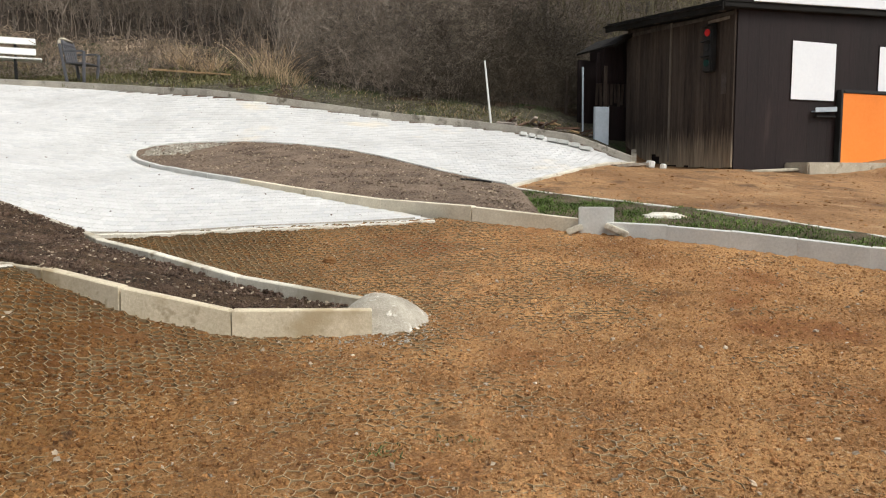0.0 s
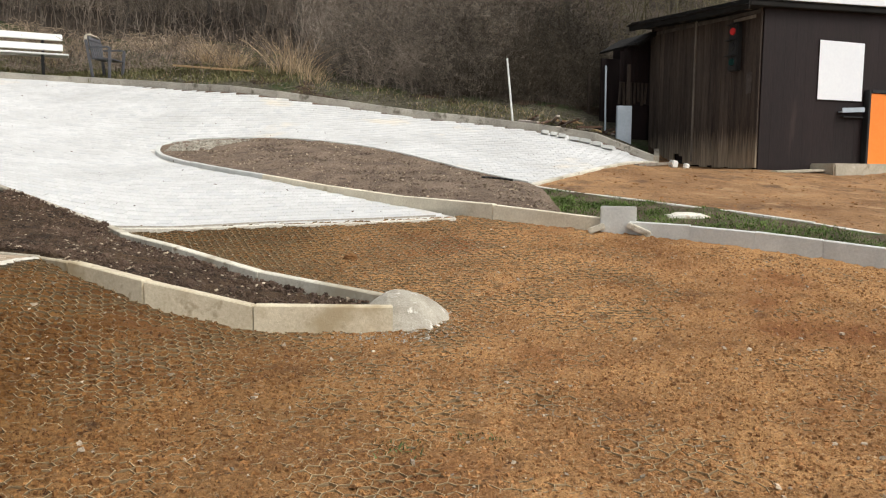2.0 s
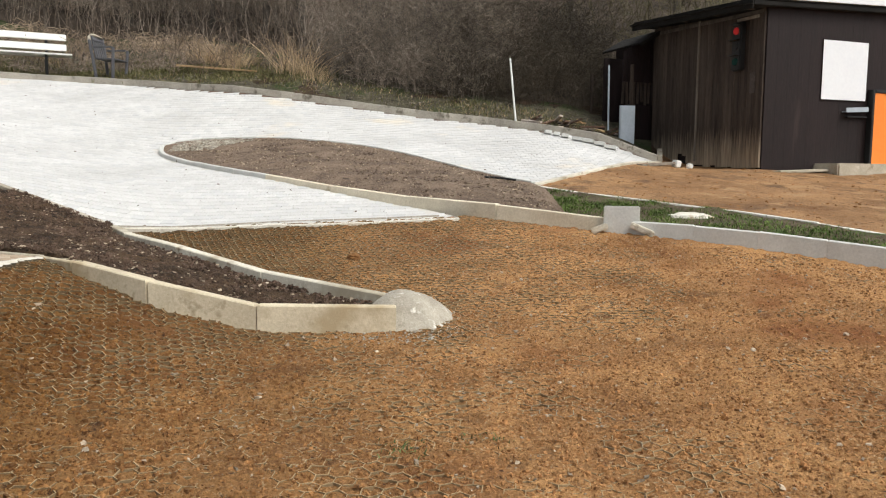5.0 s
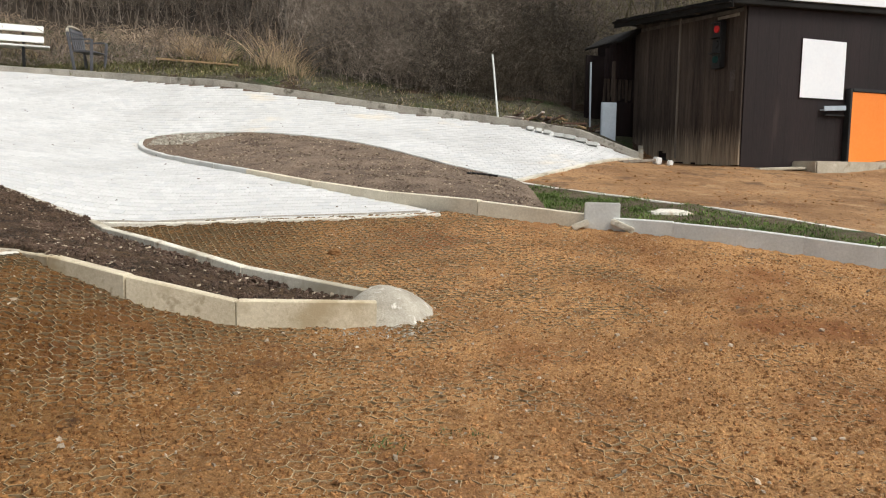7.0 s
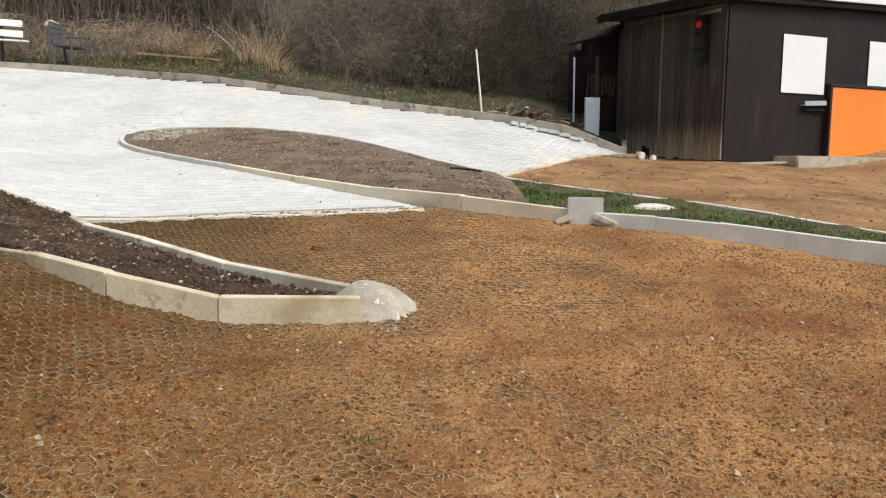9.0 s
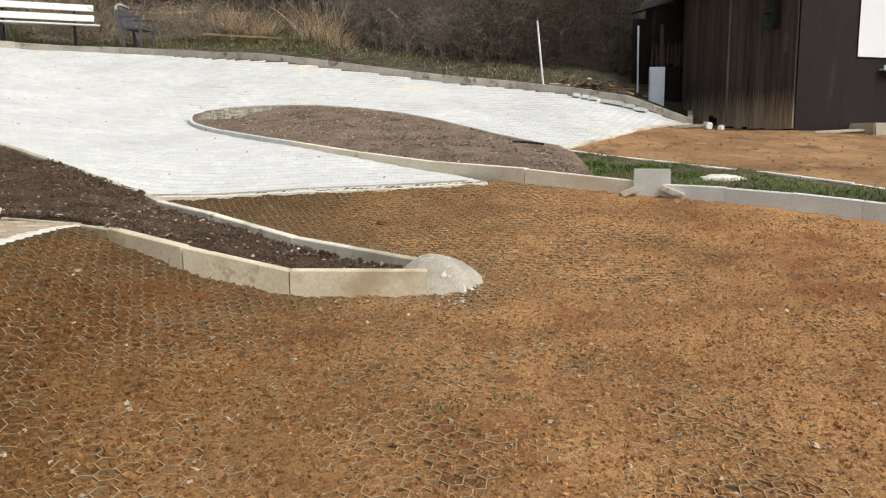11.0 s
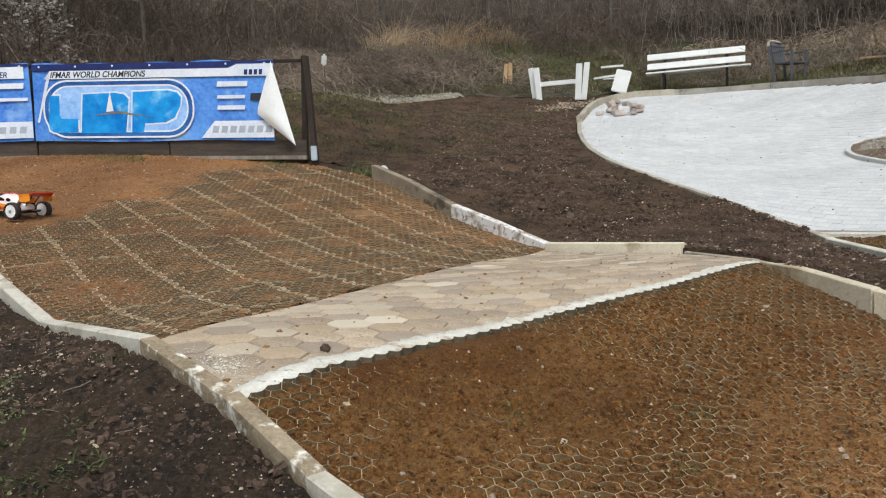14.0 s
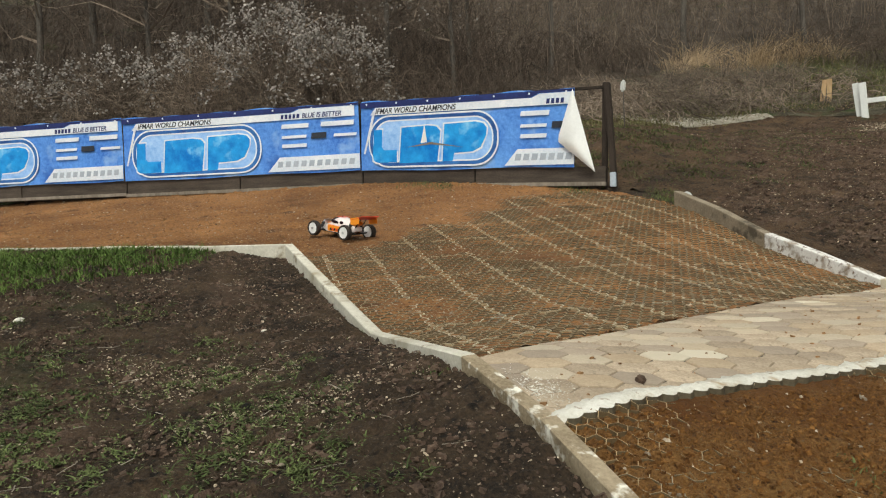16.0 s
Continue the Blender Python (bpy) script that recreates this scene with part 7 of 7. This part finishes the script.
soup = Soup()
WINDOW = [(-2.5, 0.95), (-0.4, 0.9), (1.9, 1.8), (3.2, 5.4), (1.2, 6.3), (-0.2, 6.7), (-2.9, 6.5), (-0.5, 4.4), (-0.5, 3.95), (-1.7, 3.9), (-2.4, 4.3), (-2.5, 3.0)]
b = scatter(WINDOW, 62000)
b[:, 2] = dirt_top(b[:, :2])
pebbles(soup, b, np.minimum(RNG.gamma(1.3, 0.0022, len(b)) + 0.0015, 0.0095), 0.8)
b = scatter([(-2.5, 0.95), (-0.4, 0.9), (1.5, 1.7), (1.9, 3.6), (-2.4, 3.6)], 34000)
b[:, 2] = dirt_top(b[:, :2])
pebbles(soup, b, np.minimum(RNG.gamma(1.3, 0.0018, len(b)) + 0.0012, 0.008), 0.8)
b = scatter([(-2.5, 0.97), (-0.9, 0.97), (-0.9, 3.4), (-2.4, 3.4)], 11000)
b[:, 2] = dirt_top(b[:, :2])
pebbles(soup, b, np.minimum(RNG.gamma(1.5, 0.003, len(b)) + 0.002, 0.012), 0.8)
b = scatter(HUT_YARD, 2500)
pebbles(soup, b, np.minimum(RNG.gamma(2.0, 0.004, len(b)) + 0.004, 0.02), 0.6)
soup.object("dirt_crumbs", M_CLOD, "loose ochre dirt crumbs on the track", "crumbs")
soup = Soup()
b = np.vstack([scatter(LANDING, 20000, (MESHED,)), scatter(MESHED, 3500)])
pebbles(soup, b, np.minimum(RNG.gamma(1.6, 0.0025, len(b)) + 0.002, 0.014), 0.7)
soup.object("landing_crumbs", M_LCLOD, "loose brown dirt crumbs on the landing slope", "crumbs")
soup = Soup()
b = scatter(WINDOW, 2600)
b[:, 2] = dirt_top(b[:, :2]) + 0.002
pebbles(soup, b, np.minimum(RNG.gamma(1.3, 0.0026, len(b)) + 0.002, 0.014), 0.6)
b = scatter(LANDING, 1500)
pebbles(soup, b + [0, 0, 0.004], np.minimum(RNG.gamma(1.6, 0.003, len(b)) + 0.003, 0.012), 0.6)
b = scatter(ISLAND_BED, 900)
pebbles(soup, on_island(b), np.minimum(RNG.gamma(2.0, 0.003, len(b)) + 0.003, 0.014), 0.6)
b = scatter(SOILBED, 12000)
pebbles(soup, b + [0, 0, 0.012], np.minimum(RNG.gamma(1.2, 0.0016, len(b)) + 0.0018, 0.01), 0.5)
b = scatter([(-4.3, 5.0), (-6.8, 5.3), (-8.5, 7.4), (-12.8, 9), (-12, 13), (-10.6, 13), (-6.3, 7.6), (-3.9, 6.6)], 2400)
pebbles(soup, b + [0, 0, 0.025], np.minimum(RNG.gamma(1.3, 0.0026, len(b)) + 0.003, 0.014), 0.5)
heaps = np.array([(-3.9, 0.1), (-3.55, 0.25), (-3.3, 0.05), (-3.7, -0.15), (-3.25, 0.45), (-4.1, -0.3), (-3.0, 0.2)])
q = heaps[RNG.integers(0, 7, 2600)] + RNG.normal(0, 0.13, (2600, 2))
pebbles(soup, np.c_[q, heights(q) + 0.014], np.minimum(RNG.gamma(1.1, 0.0014, len(q)) + 0.0015, 0.009), 0.5)
b = scatter(ISLAND_BED, 900)
pebbles(soup, on_island(b), np.minimum(RNG.gamma(1.6, 0.004, len(b)) + 0.003, 0.016), 0.6)
soup.object("pale_grit", M_STONE, "scattered pale stones and grit", "stones")
soup = Soup()
a = RNG.uniform(0, 2 * np.pi, 700)
r = 0.3 * np.sqrt(RNG.uniform(0.25, 1.7, 700))
q = np.c_[-0.38 + r * np.cos(a), 4.12 + r * np.sin(a)]
pebbles(soup, np.c_[q, surface(q, 0.012, 0.16) + 0.004], RNG.gamma(1.3, 0.0015, 700) + 0.0015, 0.6)
b = scatter([(-4.15, 10.75), (-3.5, 10.6), (-3.1, 11.3), (-3.9, 11.5), (-4.25, 11.3)], 900)
pebbles(soup, on_island(b), RNG.gamma(1.6, 0.006, 900) + 0.005, 0.6)
b = np.vstack([scatter([(-13.3, 8.2), (-13.6, 8.2), (-13.95, 10.6), (-13.3, 12.2), (-13.0, 12.1), (-13.6, 10.6)], 2600), scatter([(-13.5, 10.4), (-13.8, 10.5), (-13.2, 12.3), (-12.9, 12.2)], 3200)])
pebbles(soup, b + [0, 0, 0.03], RNG.gamma(2, 0.004, len(b)) + 0.005, 0.5)
soup.object("cement_grit", M_CEMENT, "spilled cement crumbs and grey gravel", "grit")
soup = Soup()
b = scatter(STRIP_BED, 700)
pebbles(soup, b + [0, 0, 0.056], np.minimum(RNG.gamma(1.6, 0.003, len(b)) + 0.003, 0.014), 0.5)
q = np.array([-10.75, 13.2]) + RNG.normal(0, 1, (500, 2)) * [0.22, 0.45]
pebbles(soup, np.c_[q, heights(q) + 0.03], RNG.gamma(1.6, 0.006, 500) + 0.005, 0.5)
soup.object("strip_pebbles", M_STONE, "small pale pebbles on bare soil", "stones")
soup = Soup()
b = scatter(STRIP_BED, 6000)
pebbles(soup, b + [0, 0, 0.052], np.minimum(RNG.gamma(2.0, 0.0038, len(b)) + 0.003, 0.022), 0.8)
b = scatter(SOILBED, 24000)
pebbles(soup, b + [0, 0, 0.01], np.minimum(RNG.gamma(1.5, 0.0035, len(b)) + 0.0025, 0.025), 0.7)
b = scatter([(-4.3, 5.0), (-6.8, 5.3), (-8.5, 7.4), (-12.8, 9), (-12, 13), (-10.6, 13), (-6.3, 7.6), (-3.9, 6.6)], 13000)
pebbles(soup, b + [0, 0, 0.02], np.minimum(RNG.gamma(1.8, 0.006, len(b)) + 0.004, 0.05), 0.6)
soup.object("soil_clods", M_BED, "dark crumbled soil clods", "clods")
soup = Soup()
b = scatter(ISLAND_BED, 4000)
pebbles(soup, on_island(b), np.minimum(RNG.gamma(1.6, 0.0032, len(b)) + 0.003, 0.016), 0.6)
soup.object("island_clods", M_ISLE, "dark crumbled soil clods", "clods")

soup = Soup()
b = scatter(PAVED, 150)
pebbles(soup, b + [0, 0, 0.008], np.minimum(RNG.gamma(1.3, 0.0032, len(b)) + 0.002, 0.012), 0.6)
soup.object("paver_crumbs", M_LCLOD, "small dirt crumbs lying on the pavers", "crumbs")
soup = Soup()
q = np.c_[RNG.normal(-2.7, 0.1, 900), 0.97 + np.abs(RNG.normal(0, 0.07, 900))]
q = q[inside(q, PAVED)]
pebbles(soup, np.c_[q, heights(q) + 0.007], RNG.gamma(1.2, 0.0011, len(q)) + 0.0012, 0.2)
soup.object("lime_smear", M_LIME, "smeared lime crumbs on the corner pavers", "lime")
for x, y, r in ((-5.1, -0.87, 0.035), (-4.55, 0.35, 0.022), (-3.85, -0.38, 0.016), (-3.35, 0.02, 0.014), (-4.9, -1.0, 0.018), (-3.1, 0.62, 0.016)):
    lump("pale_stone", x, y, r, r * 0.7, r * 0.45, M_BENCHW if r < 0.017 else M_LIME, "small pale stone on the dark soil", "stone", x, 0.2, 0.25, 40 * y)
soup = Soup()
b = scatter(WHITE, 260, (ISLAND_BED,))
pebbles(soup, b + [0, 0, 0.008], np.minimum(RNG.gamma(1.3, 0.003, len(b)) + 0.002, 0.012), 0.5)
soup.object("paving_litter", M_BED, "bits of soil and dead leaf on the paving", "litter")

# ---- lime strip along the lip ----
def lime_strip():
    """White strip at the take-off edge, toothed where it meets the honeycomb."""
    p = along(LIP, 0.0172)
    d = np.gradient(p, axis=0)
    d /= np.linalg.norm(d, axis=1, keepdims=True)
    n = np.c_[d[:, 1], -d[:, 0]]
    vs, fs = [], []
    for k in range(len(p)):
        tooth = (-0.004, 0.009, 0.015, 0.009)[k % 4] * (1 + 0.5 * noise.noise(Vector((p[k, 1] * 9, 7, 0))))
        wide = 0.058 + 0.025 * noise.noise(Vector((p[k, 1] * 3, 0, 0))) + 0.028 * noise.noise(Vector((p[k, 1] * 17, 3, 0))) + 0.014 * noise.noise(Vector((p[k, 1] * 55, 3, 0)))
        for q, z in ((p[k] - n[k] * (wide + 0.01), -0.004), (p[k] - n[k] * wide, 0.013), (p[k] - n[k] * 0.02, 0.015), (p[k] + n[k] * tooth, 0.012)):
            vs.append((q[0], q[1], h(*q) + z + 0.002 * noise.noise(Vector((q[0] * 40, q[1] * 40, 0)))))
    for k in range(len(p) - 1):
        a, b = 4 * k, 4 * k + 4
        fs += [(a + q, a + q + 1, b + q + 1, b + q) for q in range(3)]
    rim = []
    for k in range(len(p)):
        x, y, z = vs[4 * k + 3]
        rim += [(x, y, z - 0.001), (x + 0.003 * n[k, 0], y + 0.003 * n[k, 1], z - 0.001), (x + 0.003 * n[k, 0], y + 0.003 * n[k, 1], z - 0.05)]
    walls = [(3 * k + q, 3 * k + q + 1, 3 * k + q + 4, 3 * k + q + 3) for k in range(len(p) - 1) for q in range(2)]
    tagged(new("honeycomb_rim", mesh_of("honeycomb_rim", rim, walls, M_GRIDS)), "dark scalloped honeycomb edge under the lime strip, hollow shade in its colour", "edging", "", "structure")
    return tagged(new("lime_strip", mesh_of("lime_strip", vs, fs, M_LIME, True)), "crumbling white lime strip at the ramp lip", "edging", "", "structure")


lime_strip()


# ---- paving pieces ----
def land_frame(x, y, turn, z=0.0):
    """A frame on the land's slope at x, y."""
    e = 0.06
    (zx0, zx1, zy0, zy1, z0) = heights([(x - e, y), (x + e, y), (x, y - e), (x, y + e), (x, y)])
    nrm = Vector((-(zx1 - zx0) / (2 * e), -(zy1 - zy0) / (2 * e), 1)).normalized()
    u = Vector((math.cos(radians(turn)), math.sin(radians(turn)), 0))
    u = (u - nrm * u.dot(nrm)).normalized()
    v = nrm.cross(u)
    return Matrix(((u.x, v.x, nrm.x, x), (u.y, v.y, nrm.y, y), (u.z, v.z, nrm.z, z0 + z), (0, 0, 0, 1)))


def prism(points, chamfer, deep, name, material):
    """A flat stone from its outline, with a chamfered top edge at z = 0."""
    n = len(points)
    c = np.mean(points, 0)
    vs = [(*(c + (np.array(q) - c) * (1 - chamfer)), 0) for q in points] + [(*q, -0.004) for q in points] + [(*q, -deep) for q in points]
    fs = [tuple(range(n))] + [(n + i, n + (i + 1) % n, (i + 1) % n, i) for i in range(n)] + [(2 * n + i, 2 * n + (i + 1) % n, n + (i + 1) % n, n + i) for i in range(n)]
    return mesh_of(name, vs, fs, material)


def clipped(outline, cell):
    """The part of an outline inside a convex cell given anticlockwise."""
    out = [tuple(q) for q in outline]
    for (ax, ay), (bx, by) in zip(cell, cell[1:] + cell[:1]):
        ins, out = out, []
        for (px, py), (qx, qy) in zip(ins, ins[1:] + ins[:1]):
            s = (bx - ax) * (py - ay) - (by - ay) * (px - ax)
            e = (bx - ax) * (qy - ay) - (by - ay) * (qx - ax)
            if s >= 0:
                out.append((px, py))
            if s * e < 0:
                out.append((px + (qx - px) * s / (s - e), py + (qy - py) * s / (s - e)))
    area = sum(p[0] * q[1] - q[0] * p[1] for p, q in zip(out, out[1:] + out[:1]))
    return out if area > 0 else out[::-1]


def large_pavers():
    """Long six-sided interlocking stones, staggered by half a row, each long edge a shallow S."""
    top = bpy.data.objects["paver_base"]
    L, W, tip, turn = 0.205, 0.108, 0.042, 66
    edge = [(L / 2 - tip, W / 2), (0.03, W / 2 + 0.004), (-0.03, W / 2 - 0.004), (-L / 2 + tip, W / 2)]
    whole = [(L / 2, 0)] + edge + [(-L / 2, 0)] + [(x, y - W) for x, y in edge[::-1]]
    whole = [(x * 0.99, y * 0.982) for x, y in whole]
    rough_shapes = []
    rng, a = random.Random(8), radians(turn)
    for k in range(6):
        rough_shapes.append(prism([(x + rng.uniform(-0.002, 0.002), y + rng.uniform(-0.002, 0.002)) for x, y in whole], 0.03, 0.05, "paver", M_PAVER))
    for i in range(-20, 21):
        for j in range(-36, 37):
            lx, ly = (L - tip) * i, W * (j + 0.5 * (i % 2))
            x, y = -3.2 + lx * math.cos(a) - ly * math.sin(a), 2.7 + lx * math.sin(a) + ly * math.cos(a)
            if abs(x + 3.3) > 1.3 or not 0.6 < y < 5.0:
                continue
            around = [(x + px * math.cos(a) - py * math.sin(a), y + px * math.sin(a) + py * math.cos(a)) for px, py in whole]
            seen = inside(around, PAVED)
            if seen.any():
                shape = rng.choice(rough_shapes)
                if not seen.all():
                    cell = [around[k] for k in (0, 1, 4, 5, 6, 9)]
                    cut = clipped(PAVED, cell)
                    if len(cut) < 3:
                        continue
                    shape = prism([((u - x) * math.cos(a) + (v - y) * math.sin(a), (v - y) * math.cos(a) - (u - x) * math.sin(a)) for u, v in cut], 0.02, 0.05, "paver", M_PAVER)
                ob = part("paver", shape, M_PAVER, top)
                ob.matrix_basis = land_frame(x, y, turn, 0.006 + rng.uniform(-0.0025, 0.0025)) @ pose(0, 0, 0, rng.uniform(-0.8, 0.8), rng.uniform(-0.8, 0.8), 0)


def white_blocks():
    """Small blocks in running bond, laid along the drain; the nearest are parts, the rest one mesh."""
    top = bpy.data.objects["paving_base"]
    bw, bd, turn = 0.12, 0.12, 4.5
    c, s = math.cos(radians(turn)), math.sin(radians(turn))
    outline = [(-bw / 2 + 0.0018, -bd / 2 + 0.0018), (bw / 2 - 0.0018, -bd / 2 + 0.0018), (bw / 2 - 0.0018, bd / 2 - 0.0018), (-bw / 2 + 0.0018, bd / 2 - 0.0018)]
    me = prism(outline, 0.03, 0.03, "block", M_WHITE)
    spots = []
    for j in range(0, 90):
        for i in range(-100, 80):
            lx, ly = (i + 0.5 * (j % 2)) * bw, (j + 0.6) * bd
            spots.append((-1.57 + lx * c - ly * s, 6.9 + lx * s + ly * c))
    spots = np.array(spots)
    ok = inside(spots, WHITE)
    bank = rim_gap(spots, FAR_EDGE[:10] + FAR_EDGE[9:0:-1])
    for dx, dy in ((-1, -1), (1, -1), (1, 1), (-1, 1)):
        ok &= inside(spots + 0.04 * np.array([dx, dy]), WHITE)
        ok &= (bank > 0.3) | inside(spots + 0.062 * np.array([dx, dy]), WHITE)
    spots = spots[ok]
    order = np.argsort(spots[:, 1] + 0.15 * spots[:, 0])
    rng = random.Random(3)
    local = np.array([v.co[:] for v in me.vertices])
    faces = [list(f.vertices) for f in me.polygons]
    vs, fs = [], []
    for k, idx in enumerate(order):
        x, y = spots[idx]
        m = land_frame(x, y, turn, 0.004 + rng.uniform(-0.0015, 0.0015)) @ pose(0, 0, 0, rng.uniform(-0.4, 0.4), rng.uniform(-0.4, 0.4), rng.uniform(-1, 1))
        if k < 300:
            ob = part("block", me, M_WHITE, top)
            ob.matrix_basis = m
        else:
            mm = np.array(m)
            base = len(vs)
            vs += (local @ mm[:3, :3].T + mm[:3, 3]).tolist()
            fs += [[base + q for q in f] for f in faces]
    rest = part("far_blocks", mesh_of("far_blocks", vs, fs, M_WHITEJ), M_WHITEJ, top)
    tagged(rest, "", "", "", "stuff")


large_pavers()
white_blocks()
